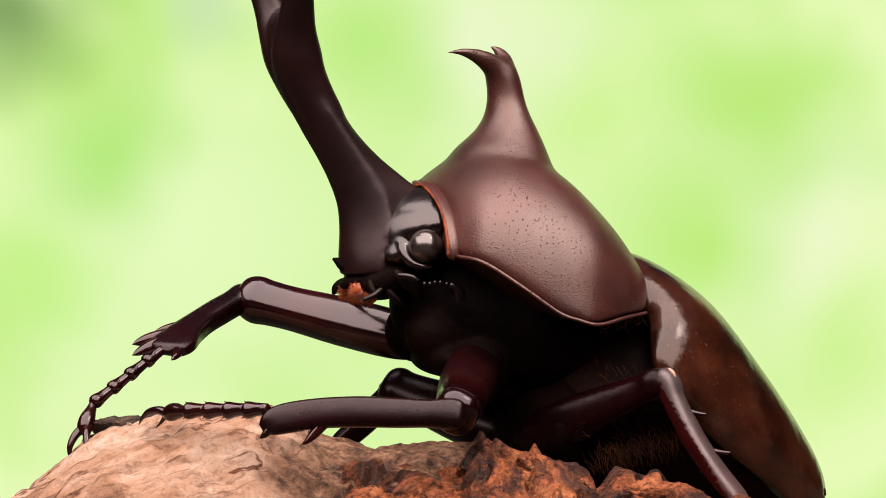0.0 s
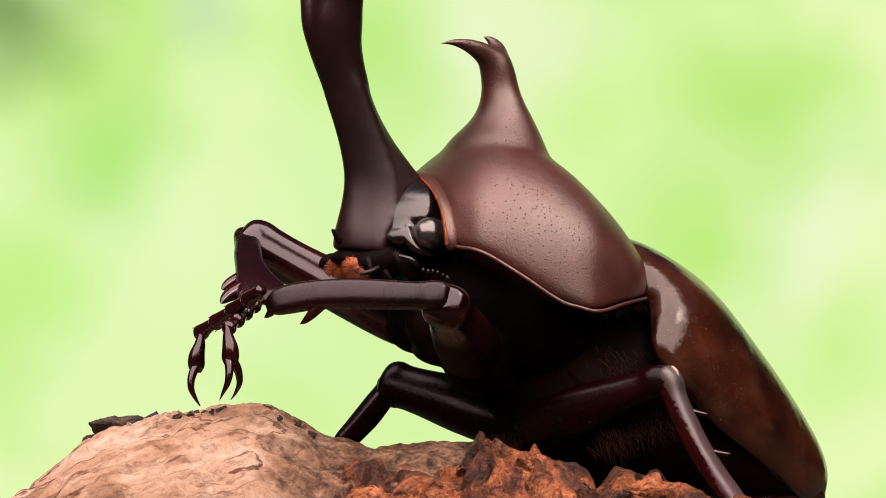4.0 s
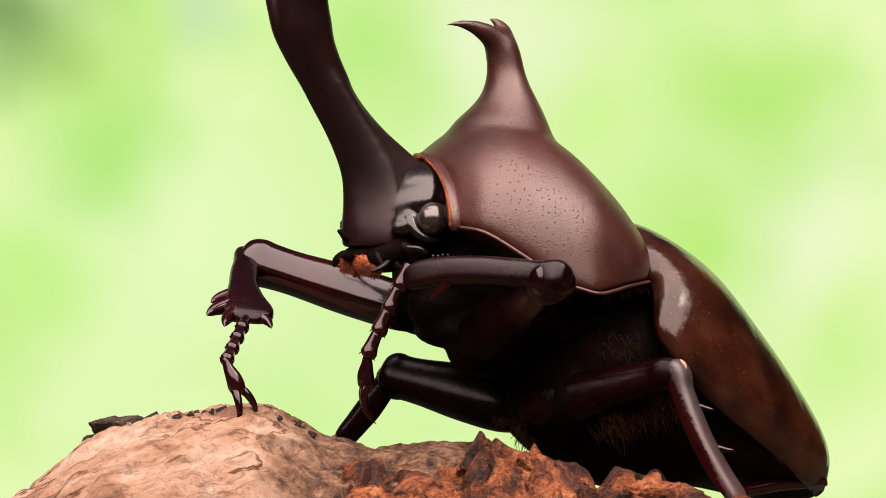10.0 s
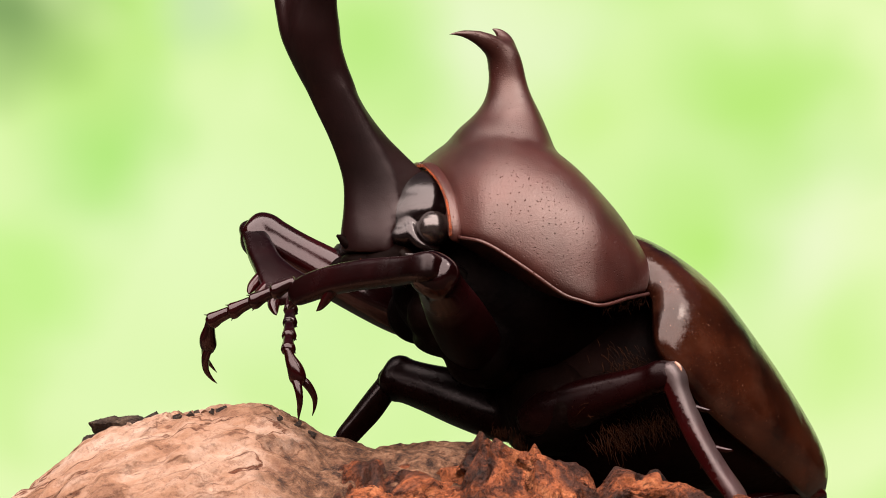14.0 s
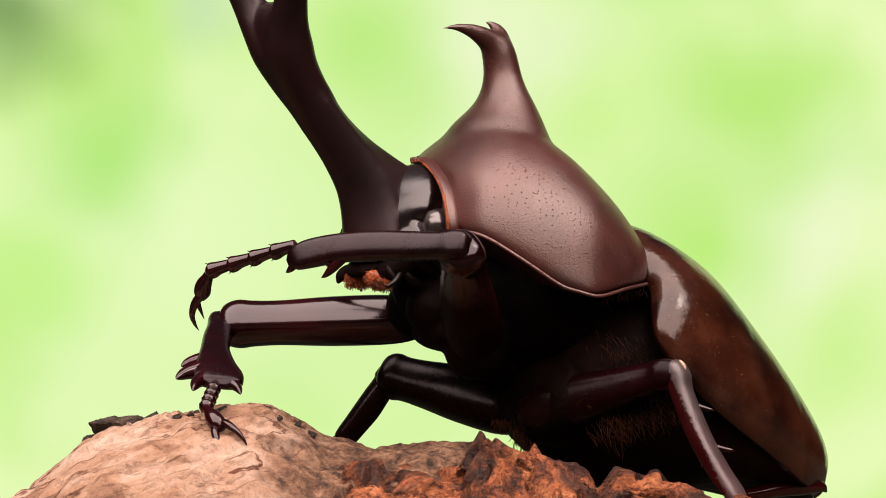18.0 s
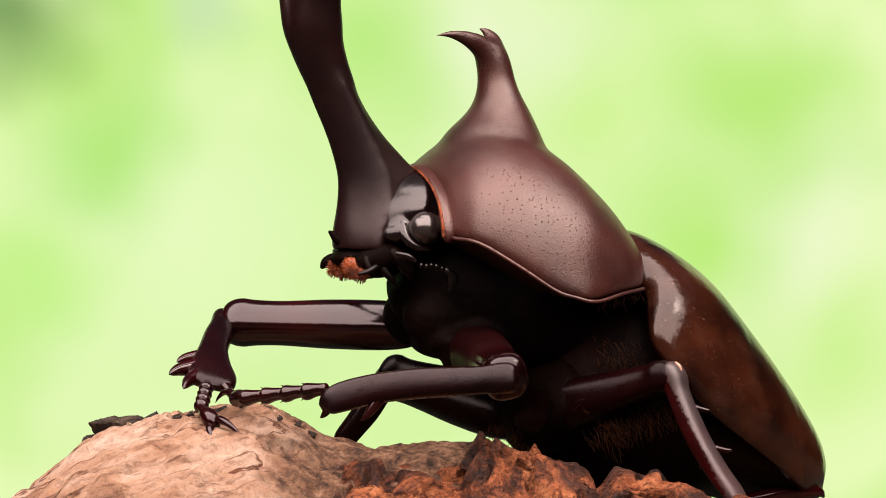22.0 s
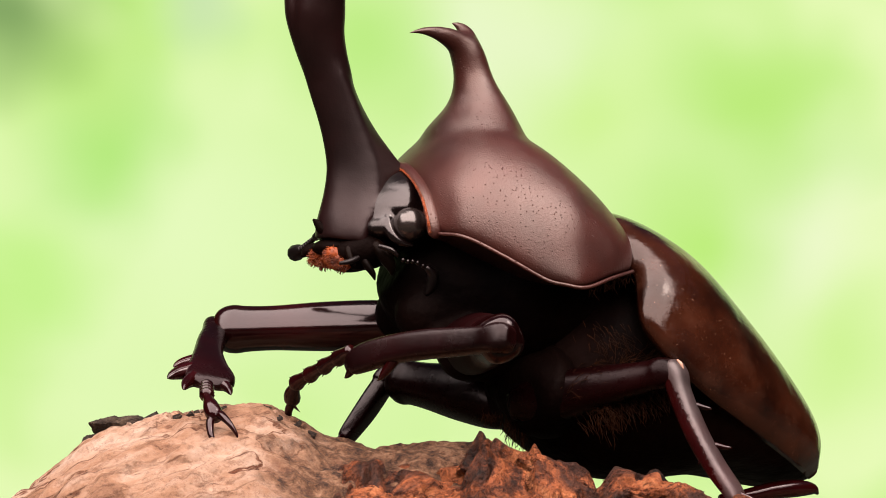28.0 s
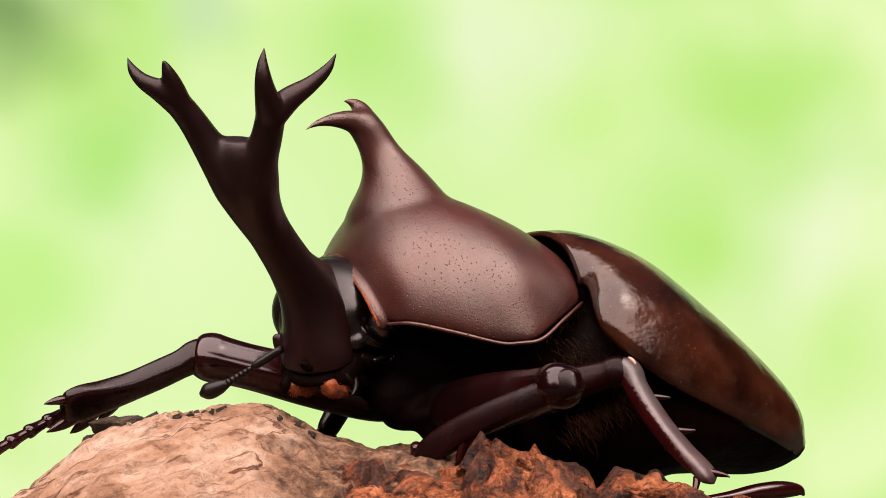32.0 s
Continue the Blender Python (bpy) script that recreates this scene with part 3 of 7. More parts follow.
def build_head():
    ob = part("head", joined(
        ball((1.5, 0.1, 2.9), 3.2, 4.5, 2.6, 28, 36, turn=30),
        ball((2.9, 0.2, 2.6), 3.9, 4.2, 2.9, 28, 36, turn=32),
        ball((3.9, 3.0, 1.0), 1.9, 1.5, 1.0, 20, 28, turn=12),
        ball((2.1, -2.4, 1.0), 2.5, 1.5, 1.0, 20, 28, turn=12),
        ball((3.6, 2.3, 1.9), 2.2, 1.9, 1.7, 20, 28, turn=30),
        tube([(4.0, 3.0, 2.4, 0.25), (4.5, 3.9, 1.5, 0.4), (4.2, 4.5, 0.5, 0.42), (3.4, 4.8, 0.05, 0.34), (2.4, 4.9, 0.0, 0.2)], 24, 12),
        ball((0.6, -3.2, 2.2), 1.5, 1.3, 1.0, 20, 28, turn=30)), HEAD, beetle, "glossy black head carrying a long horn")
    weld(ob, 0.12, 16)
    horn = part("horn", joined(
        horn_shaft(),
        ball((5.0, 1.5, 1.9), 2.2, 1.85, 2.5, 20, 28, turn=-20),
        ball((4.3, -0.8, 2.0), 2.3, 2.0, 2.5, 20, 28, turn=-20),
        tube([(6.5, -1.8, 0.7, 0.7), (6.9, -2.0, 1.6, 0.4), (7.3, -2.2, 1.5, 0.05)], 8, 8),
        tube([(8.6, 0.7, 8.8, 0.9, 1.2), (9.6, 0.7, 10.4, 1.35, 1.62), (10.6, 0.62, 12.0, 1.5, 1.76), (11.5, 0.4, 13.6, 1.58, 1.82), (12.2, 0.05, 15.2, 1.6, 1.85), (12.8, -0.55, 16.8, 1.25, 1.5), (13.3, -1.1, 18.4, 1.05, 1.2), (13.9, -1.5, 20.0, 0.96, 1.02), (14.6, -1.9, 21.4, 0.9, 0.92), (15.2, -2.3, 22.5, 0.7, 0.7)], 40, 22),
        tube([(10.6, 0.7, 12.0, 1.5, 1.7), (11.45, 0.72, 13.6, 1.95, 1.74), (12.05, 0.78, 15.2, 2.25, 1.62), (12.4, 0.85, 16.4, 2.3, 1.4), (12.5, 0.9, 17.5, 2.3, 1.15), (12.6, 0.95, 18.3, 1.7, 0.7)], 24, 22),
        tube([(14.5, -1.8, 21.2, 0.95), (15.5, -2.5, 22.5, 0.8), (15.9, -3.5, 23.3, 0.58), (15.6, -4.4, 24.0, 0.4), (15.0, -5.1, 24.8, 0.1)], 20, 14),
        tube([(14.6, -1.9, 21.4, 0.95), (15.1, -1.7, 22.7, 0.72), (15.5, -1.7, 23.8, 0.5), (15.7, -1.8, 24.8, 0.16)], 16, 14),
        tube([(8.6, 0.7, 8.8, 0.9, 1.2), (9.6, 0.7, 10.4, 1.35, 1.62), (10.6, 0.78, 12.0, 1.5, 1.76), (11.4, 1.05, 13.6, 1.58, 1.82), (11.9, 1.5, 15.2, 1.6, 1.85), (12.1, 2.25, 16.8, 1.25, 1.5), (12.15, 3.0, 18.2, 1.08, 1.25), (12.25, 3.6, 19.6, 1.02, 1.1), (12.6, 4.1, 20.9, 0.95, 0.98)], 40, 22),
        tube([(12.4, 3.8, 20.0, 1.05), (13.2, 4.2, 21.4, 0.85), (13.6, 4.4, 22.7, 0.64), (13.4, 4.4, 23.8, 0.42), (12.8, 4.4, 24.9, 0.1)], 22, 14),
        tube([(12.4, 3.9, 20.0, 1.1), (11.5, 5.0, 20.9, 0.85), (10.4, 6.0, 21.5, 0.62), (9.4, 6.9, 22.3, 0.42), (8.6, 7.4, 23.3, 0.1)], 22, 14)), HORN, ob, "long matte black-brown horn forked into four points")
    weld(horn, 0.12, 36)
    for c in ((2.9, 4.6, 1.45), (0.3, -4.4, 1.7)):
        part("eye", joined(ball(c, 1.24, 1.22, 1.24, 24, 32)), EYE_MAT, ob, "round glossy dark eye")
    for cs in (((6.9, 2.3, -2.0), (6.5, 2.5, -2.1), (7.2, 2.2, -1.7)), ((6.9, 0.0, -2.0), (7.2, -0.3, -1.7), (7.4, -0.6, -1.8))):
        bristles = [ball(c, 0.66, 0.62, 0.62, 10, 14) for c in cs]
        for k in range(520):
            c = Vector(cs[k % 3])
            d = Vector((random.uniform(-0.3, 1), random.uniform(-0.6, 1), random.uniform(-1, 0.5))).normalized()
            e = c + d * random.uniform(0.7, 0.86) + Vector((0.04, 0, -0.1))
            bristles.append(tube([(*(c + d * 0.45), 0.035), (*e, 0.01)], 3, 4))
        part("mouth_brush", joined(*bristles), ORANGE, ob, "orange bristly mouth brush")
    part("jaw", joined(ball((5.0, 2.3, -0.9), 2.4, 1.6, 1.4, turn=20)), BLACK, ob)
    part("jaw", joined(ball((4.5, -1.4, -0.9), 2.4, 1.6, 1.4, turn=20)), BLACK, ob)
    part("mandible", joined(tube([(*(7.0, -1.0, -1.4), 0.6), (*(7.6, -1.1, -1.5), 0.6), (*(8.1, -1.1, -1.7), 0.42), (*(8.4, -1.1, -2.1), 0.1)], 14, 12)), BLACK, ob, "blunt black mandible")
    part("mandible", joined(tube([(*(7.6, 1.3, -0.1), 0.5), (*(8.1, 1.1, 0.0), 0.42), (*(8.5, 1.0, 0.3), 0.3), (*(8.9, 1.0, 0.5), 0.08)], 14, 12)), BLACK, ob, "blunt black mandible")
    part("upper_lip", joined(ball((6.6, 0.6, -0.9), 1.7, 2.2, 0.7, turn=20)), BLACK, ob)
    part("palp", joined(tube([(*(5.3, 3.1, -1.2), 0.2), (*(6.4, 3.8, -2.0), 0.22), (*(7.3, 3.9, -2.4), 0.12)], 12, 8)), HEAD, ob)
    for path in (((6.2, 2.6, -0.6, 0.3), (6.6, 3.2, -1.2, 0.26), (6.4, 3.6, -1.9, 0.22), (6.0, 3.7, -2.3, 0.06)), ((4.8, 3.4, -0.4, 0.5), (4.2, 3.9, -1.0, 0.55), (3.5, 4.0, -1.7, 0.4), (3.2, 3.9, -2.3, 0.1)), ((5.6, 3.0, -1.2, 0.35), (5.2, 3.5, -1.9, 0.3), (4.6, 3.7, -2.5, 0.22), (4.3, 3.6, -2.9, 0.06))):
        part("mouthpart", joined(tube(path, 18, 10)), MOUTH, ob)
    beads = [tube([(*(5.0, 4.7, -0.6), 0.16), (*(4.1, 5.0, -0.7), 0.22), (*(3.5, 5.1, -1.0), 0.15)], 10, 8)]
    beads += [ball((3.1, 5.1, -1.2), 0.16, 0.16, 0.2, 6, 8), ball((2.7, 5.1, -1.2), 0.16, 0.16, 0.2, 6, 8), ball((2.3, 5.0, -1.1), 0.16, 0.16, 0.2, 6, 8), ball((1.9, 5.0, -1.1), 0.16, 0.16, 0.2, 6, 8), ball((1.4, 4.9, -1.2), 0.17, 0.17, 0.2, 6, 8)]
    beads.append(tube([(*(1.2, 4.9, -1.2), 0.2), (*(0.5, 4.7, -1.6), 0.4), (*(0.3, 4.4, -2.4), 0.42), (*(0.5, 4.3, -3.1), 0.15)], 10, 8))
    part("antenna", joined(*beads), HEAD, ob, "folded beaded antenna")
    return ob


head = build_head()

# the far feeler, stalk and club along its own x axis
stalk = [tube([(-0.2, 0, 0, 0.28), (1.2, 0, 0, 0.32), (2.2, 0, 0, 0.3), (2.5, 0, 0, 0.14)], 10, 8)]
stalk += [ball((2.7 + 0.36 * k, 0, 0), 0.24, 0.22 + 0.02 * k, 0.22 + 0.02 * k, 6, 8) for k in range(6)]
stalk.append(tube([(4.6, 0, 0, 0.3), (5.4, 0, 0.12, 0.55), (6.3, 0, 0.35, 0.62), (6.9, 0, 0.5, 0.2)], 12, 10))
right_antenna = part("antenna", joined(*stalk), HEAD, beetle, "dark antenna with a rounded club")

# ---- legs: every limb lies along its own x axis ----
POLE = HEADING.to_3x3().inverted() @ Vector((0.2, 0.55, 0.8))
NEAR_POLE = HEADING.to_3x3().inverted() @ Vector((0.1, -1.0, 0.25))


def limb(ax, ay, az, bx, by, bz, pole=POLE):
    """The pose of a limb from a to b (millimetres, in the beetle's axes)."""
    a, b = Vector((ax, ay, az)) * MM, Vector((bx, by, bz)) * MM
    x = (b - a).normalized()
    z = (pole - x * x.dot(pole)).normalized()
    y = z.cross(x)
    m = Matrix((x, y, z)).transposed().to_4x4()
    m.translation = a
    return m


def rolled_limb(turn, *ends):
    """As near_limb, turned about its own length."""
    return near_limb(*ends) @ Matrix.Rotation(radians(turn), 4, "X")


def near_limb(*ends):
    return limb(*ends, NEAR_POLE)


def femur(length, r, tip):
    """A thigh, squared towards the knee."""
    t = r * tip
    shaft = tube([(-0.8, 0, 0, r * 0.6), (length * 0.12, 0, 0, r * 0.98), (length * 0.42, 0, 0, r * 0.7 + t * 0.34), (length * 0.7, 0, 0, r * 0.3 + t * 0.66), (length * 0.84, 0, 0, t), (length * 0.91, 0, 0, t * 1.06), (length * 0.96, 0, 0, t * 0.98), (length * 0.995, 0, 0, t * 0.78), (length * 1.015, 0, 0, t * 0.4), (length * 1.018, 0, 0, t * 0.05)], 48, 28, 0.95, square=0.78)
    return joined(shaft)


def tibia_blade(length, r, broad, bow=0.0, droop=0.0, side=(0, 0, 1)):
    """A shin with a knuckle at the knee, broadening to its end, which may droop into a hook."""
    return joined(tube([(-0.75, 0, 0, 0.1 * r, 0.1 * r), (-0.7, 0, 0, 0.55 * r, 0.6 * r), (-0.3, 0, 0, 0.9 * r, 0.98 * r), (0.5, 0, 0, 0.98 * r, 1.05 * r), (length * 0.14, bow * 0.5, 0, 0.86 * r, 0.92 * r), (length * 0.3, bow * 0.9, 0, 0.84 * r, 0.98 * r), (length * 0.5, bow, 0, 0.8 * r, 1.02 * r), (length * 0.72, 0.1 + bow * 0.7 + droop * 0.1, 0, 0.72 * r, (0.5 + 0.5 * broad) * r), (length * 0.9, 0.2 + droop * 0.5, 0, 0.6 * r, broad * r), (length * 0.98, 0.2 + droop, 0, 0.45 * r, 0.8 * broad * r), (length * 1.02, 0.2 + droop * 1.35, 0, 0.1 * r, 0.3 * broad * r)], 52, 32, 1.0, side, 0.62))


def spine(x, y, out, ahead, size):
    return joined(tube([(x - 0.3, y * 0.6, 0, size), (x + ahead * 0.35, y + out * 0.45, 0, size * 0.72), (x + ahead * 0.75, y + out * 0.85, 0, size * 0.4), (x + ahead, y + out, 0, 0.03)], 10, 10))


def tarsal_segment(length, k, thick=1.0):
    """One joint of the foot: a small cup with two short bristles."""
    x0, x1 = length * k / 4, length * (k + 1) / 4
    pieces = [tube([(x0 - 0.1, 0, 0, 0.3 * thick), (x0 + (x1 - x0) * 0.5, 0, 0, 0.36 * thick), (x1 - 0.2, 0.04, 0, 0.45 * thick), (x1 + 0.12, 0, 0, 0.28 * thick)], 12, 12)]
    for y, z in ((0.3, 0.1), (-0.26, 0.12)):
        pieces.append(tube([(x1 - 0.3, y * thick, z, 0.1), (x1 + 0.12, y * 1.6 * thick, z * 1.3, 0.02)], 4, 5))
    return joined(*pieces)


def claw_base(length):
    return joined(tube([(-0.25, 0, 0, 0.22), (length * 0.12, 0, 0, 0.4), (length * 0.3, -0.1, 0, 0.58), (length * 0.45, -0.05, 0, 0.6), (length * 0.56, 0, 0, 0.35)], 18, 14))


def hook(length, s):
    return joined(tube([(length * 0.42, 0.05, 0.18 * s, 0.34), (length * 0.6, -0.25, 0.5 * s, 0.3), (length * 0.8, -0.2, 0.75 * s, 0.22), (length * 0.95, 0.2, 0.8 * s, 0.12), (length * 1.06, 0.6, 0.7 * s, 0.02)], 16, 10))


def build_leg(which, lengths, r, tip, shin, broad, teeth, thick=1.0, bow=0.0, thigh_mat=None, droop=0.0, shin_mat=None, side=(0, 0, 1)):
    thigh = part("femur", femur(lengths[0], r, tip), thigh_mat or THIGH, beetle, which + " femur")
    blade = part("tibia", tibia_blade(lengths[1], shin, broad, bow, droop, side), shin_mat or SHIN, beetle, which + " tibia with spines")
    for at, side, out, ahead, size in teeth:
        part("spine", spine(lengths[1] * at, shin * 0.8 * side, out * side, ahead, size), LEG, blade)
    foot = part("tarsus", tarsal_segment(lengths[2], 0, thick), LEG, beetle, "jointed dark foot")
    for k in (1, 2, 3):
        part("tarsal_segment", tarsal_segment(lengths[2], k, thick), LEG, foot)
    end = part("claw", claw_base(lengths[3]), LEG, beetle, "dark claw joint with two hooks")
    for s in (1, -1):
        part("hook", hook(lengths[3], s), LEG, end)
    return thigh, blade, foot, end


FRONT_TEETH = ((0.63, -1.6, 0.75, 1.6, 0.6), (0.80, -1.8, 0.7, 2.0, 0.7), (0.92, -1.3, 0.3, 2.4, 0.66), (0.95, 1.5, 0.4, 1.9, 0.5))
NEAR_TEETH = ((0.70, 1, 1.5, 1.3, 0.5), (0.97, 1.5, 0.5, 0.7, 0.4))
SMALL_TEETH = ((0.3, 1, 0.7, 0.45, 0.24), (0.6, 1, 0.8, 0.4, 0.24), (0.62, -1, 0.5, 0.4, 0.2), (0.96, 1, 0.8, 0.9, 0.3), (0.96, -1, 0.6, 0.9, 0.3))
PLAIN_TEETH = ((0.96, 1, 0.5, 0.7, 0.25),)
right_front = build_leg("glossy dark red right front", (15.6, 11.0, 7.0, 4.6), 1.75, 0.95, 1.08, 1.7, FRONT_TEETH, 1.2, -0.3, thigh_mat=LEG)
left_front = build_leg("glossy dark red left front", (13.2, 12.6, 7.0, 4.6), 2.1, 0.74, 1.0, 1.0, NEAR_TEETH, 1.35, thigh_mat=SATIN, droop=0.8)
left_middle = build_leg("dark red left middle", (11.9, 10.6, 3.0, 3.2), 1.9, 0.6, 0.85, 1.05, SMALL_TEETH, 1.5, -0.35, shin_mat=STIPPLED, side=(0, 0.7, 0.7))
right_middle = build_leg("dark red right middle", (11.9, 6.5, 3.9, 2.5), 2.2, 0.74, 0.95, 0.9, PLAIN_TEETH, 1.2)
hind_shin = part("hind_tibia", joined(tube([(-19.6, 7.5, -18.5, 0.35), (-21.7, 7.2, -18.4, 0.5), (-24.0, 7.0, -18.1, 0.62), (-26.2, 6.8, -18.0, 0.66), (-27.8, 6.6, -18.1, 0.45), (-28.4, 6.5, -18.5, 0.1)], 30, 14)), LEG, beetle, "glossy dark left hind tibia")
part("knee_joint", joined(tube([(-0.5, 0.5, 0.5, 0.08), (-0.1, 0.6, 0.6, 0.13), (0.3, 0.6, 0.55, 0.06)], 8, 10)), PALE, left_middle[1], "pale knee joint")


# ---- hairs under the body ----
def hair_band(parent, ends, depth, lean, count, length, stray=0.4):
    """Fine hairs along a line from one end to the other, combed one way."""
    pieces = []
    a, b = Vector(ends[0]), Vector(ends[1])
    for _ in range(count):
        c = a.lerp(b, random.random()) + Vector([random.gauss(0, depth) for _ in range(3)])
        d = (Vector(lean).normalized() + Vector([random.gauss(0, stray) for _ in range(3)])).normalized()
        k = length * random.uniform(0.5, 1.25)
        bend = Vector((random.gauss(0, 0.12), random.gauss(0, 0.05), -0.16)) * k
        pieces.append(tube([(*c, 0.011), (*(c + d * k * 0.5), 0.009), (*(c + d * k + bend), 0.003)], 4, 4))
    ob = part("hair", joined(*pieces), HAIR, parent, "golden-brown bristly hair")
    return tagged(ob, kind="stuff")


def build_hair():
    abdomen = [o for o in beetle.children if o.name == "abdomen"][0]
    hair_band(abdomen, ((-6.4, 9.4, -10.8), (-13.2, 10.8, -8.8)), 0.45, (-0.5, 0.4, 0.6), 240, 1.1)
    hair_band(abdomen, ((-8.1, 9.5, -12.8), (-13.3, 10.8, -11.1)), 0.5, (-0.2, 0.5, -0.8), 300, 1.3)
    hair_band(abdomen, ((-7.9, 9.4, -7.0), (-11.2, 10.0, -7.8)), 0.5, (-0.4, 0.4, -0.7), 90, 0.9)
    hair_band(abdomen, ((-2.7, 2.5, -12.8), (-4.6, 3.0, -13.2)), 0.2, (0.15, 0.2, -1.0), 90, 0.5, 0.3)
    hair_band(abdomen, ((-4.0, 4.0, -13.3), (-5.1, 4.5, -14.3)), 0.3, (0.1, 0.1, -1.0), 120, 0.8, 0.35)
    hair_band(pronotum, ((-7.4, 11.0, -3.7), (-11.7, 9.3, -3.1)), 0.2, (0.3, 0.4, -0.7), 60, 0.6)


build_hair()


# ---- peeling bark on the log ----
def crag(x, y, z, k):
    """Ridged rough height."""
    s, a, f = 0.0, 1.0, k
    for _ in range(5):
        s += a * (1 - 2 * abs(noise.noise((x * f, y * f, z * f))))
        a, f = a * 0.5, f * 2.1
    return s


def shard(a, b, c, rot, at, rough, points=16, fine=3):
    """An angular broken piece: the hull of a few points, its faces roughened along the grain."""
    bm = bmesh.new()
    for _ in range(points):
        p = Vector([random.uniform(-1, 1) for _ in range(3)])
        p *= random.uniform(0.8, 1.15) / max(abs(p.x), abs(p.y), abs(p.z))
        bm.verts.new((p.x * a, p.y * b, p.z * c))
    bmesh.ops.convex_hull(bm, input=bm.verts)
    bmesh.ops.delete(bm, geom=[v for v in bm.verts if not v.link_faces], context="VERTS")
    for _ in range(fine):
        bmesh.ops.subdivide_edges(bm, edges=bm.edges[:], cuts=1, use_grid_fill=True)
    bmesh.ops.triangulate(bm, faces=bm.faces[:])
    for v in bm.verts:
        p = rot @ v.co + Vector(at)
        n = crag(v.co.x * 0.45 + at[0], p.y, v.co.z * 1.6 + at[2], 0.8) - 0.9
        v.co = (p + v.co.normalized() * rough * 2.2 * n + Vector([random.gauss(0, rough * 0.2) for _ in range(3)])) * MM
    return bm


def build_bark():
    crest = [(-9.6, -17.6), (-8.3, -16.0), (-7.0, -15.6), (-4, -15.6), (-1.7, -15.8), (0, -16.3), (1.4, -16.1), (1.7, -15.0), (2.5, -13.4), (3.6, -13.9), (4.5, -14.7), (5.8, -15.3), (6.3, -14.4), (8.2, -15.2), (10.1, -16.0), (10.6, -17.0), (11.6, -16.0), (13.4, -16.6), (14.8, -16.0), (16.5, -16.9), (18.1, -17.8), (24, -19.6)]
    xs, zs = [c[0] for c in crest], [c[1] for c in crest]
    nx, ny = 260, 110
    grid = []
    for i in range(nx):
        x = -9.6 + 33 * i / (nx - 1)
        top = float(np.interp(x, xs, zs)) * 0.93
        ring = []
        for j in range(ny):
            w = j / (ny - 1)
            y = -20 + 11 * w
            fall = 7 * max(0, 0.62 - w) ** 1.3 + 26 * max(0, w - 0.7) ** 2
            q = crag(x, y * 1.4, 3.1, 0.16)
            dist, pts = noise.voronoi((x * 0.3 + 0.25 * noise.noise((x, y, 1)), y * 0.42 + 0.25 * noise.noise((x, y, 2)), 0.5))
            step = 0.6 * (noise.cell(pts[0] * 9.0) - 0.5)
            crack = 1.1 * math.exp(-((dist[1] - dist[0]) / 0.13) ** 2)
            z = top - fall + (0.34 * (q - 0.95) + step - crack) * (1 if 0.1 < w < 0.9 else 0.3)
            if x < -6.5:
                z -= 0.5 * (-6.5 - x + 1.2 * noise.noise((y * 0.7, x, 2))) ** 2
            if w > 0.97 or w < 0.02:
                z -= 6
            ring.append((x + 0.35 * noise.noise((x, y, 5)), y + 0.5 * noise.noise((x * 1.3, y, 9)), z))
        grid.append(ring)
    bark = part("peeling_bark", from_data(*skin(grid, close=False)), RED_BARK, log, "rough flaking red-brown bark")
    # loose slabs and splinters standing up from it: place, half length, half height, slope
    slabs = (
        (-4.6, -15.4, 3.8, 0.7, 2), (-1.6, -16.2, 3.6, 0.7, -6), (-3.0, -16.6, 4.8, 0.8, 4),
        (2.6, -13.6, 1.1, 1.2, -38), (3.4, -14.4, 2.2, 1.0, -30), (5.0, -15.1, 2.6, 0.9, -24), (2.2, -16.2, 2.6, 0.8, -12),
        (6.3, -13.9, 1.3, 0.8, -28), (7.6, -14.5, 1.9, 0.8, -24), (9.3, -15.4, 2.2, 0.8, -30), (6.6, -15.6, 2.6, 0.8, -20), (4.4, -16.4, 3.2, 0.8, -14),
        (11.4, -16.2, 1.5, 0.7, 14), (13.2, -15.7, 2.2, 0.7, -6), (15.6, -16.0, 2.2, 0.6, -16), (14.0, -16.6, 3.0, 0.8, -10), (17.8, -17.0, 2.0, 0.6, -22),
        (9.0, -16.9, 3.2, 0.8, -20))
    for k, (x, z, a, b, turn) in enumerate(slabs):
        rot = Matrix.Rotation(radians(-turn), 3, "Y") @ Matrix.Rotation(radians(random.uniform(-26, 26)), 3, "X")
        bm = shard(a, 1.1, b, rot, (x, -13.4 - 0.5 * (k % 3), z * 0.93 - 1.9), 0.13, 12, 4)
        part("bark_flake", bm, RED_BARK, log, smooth=False)
    # dark crumbling lumps on the far slope of the hump
    for u, w, a, c in ((-25.5, -15.0, 0.8, 0.8), (-24.8, -14.1, 1.1, 1.0), (-23.9, -13.2, 1.2, 1.0), (-22.6, -12.8, 1.2, 0.7), (-21.2, -12.5, 0.8, 0.45), (-19.8, -12.5, 0.6, 0.3), (-16.8, -11.9, 0.4, 0.25), (-13.4, -11.9, 0.4, 0.3)):
        bm = shard(a, 1.6, c, Matrix.Rotation(radians(random.uniform(-35, -10)), 3, "Y"), (u, -2.5, w), 0.06)
        part("bark_crumb", bm, DARK_BARK, log, "dark crumbling bark", smooth=False)
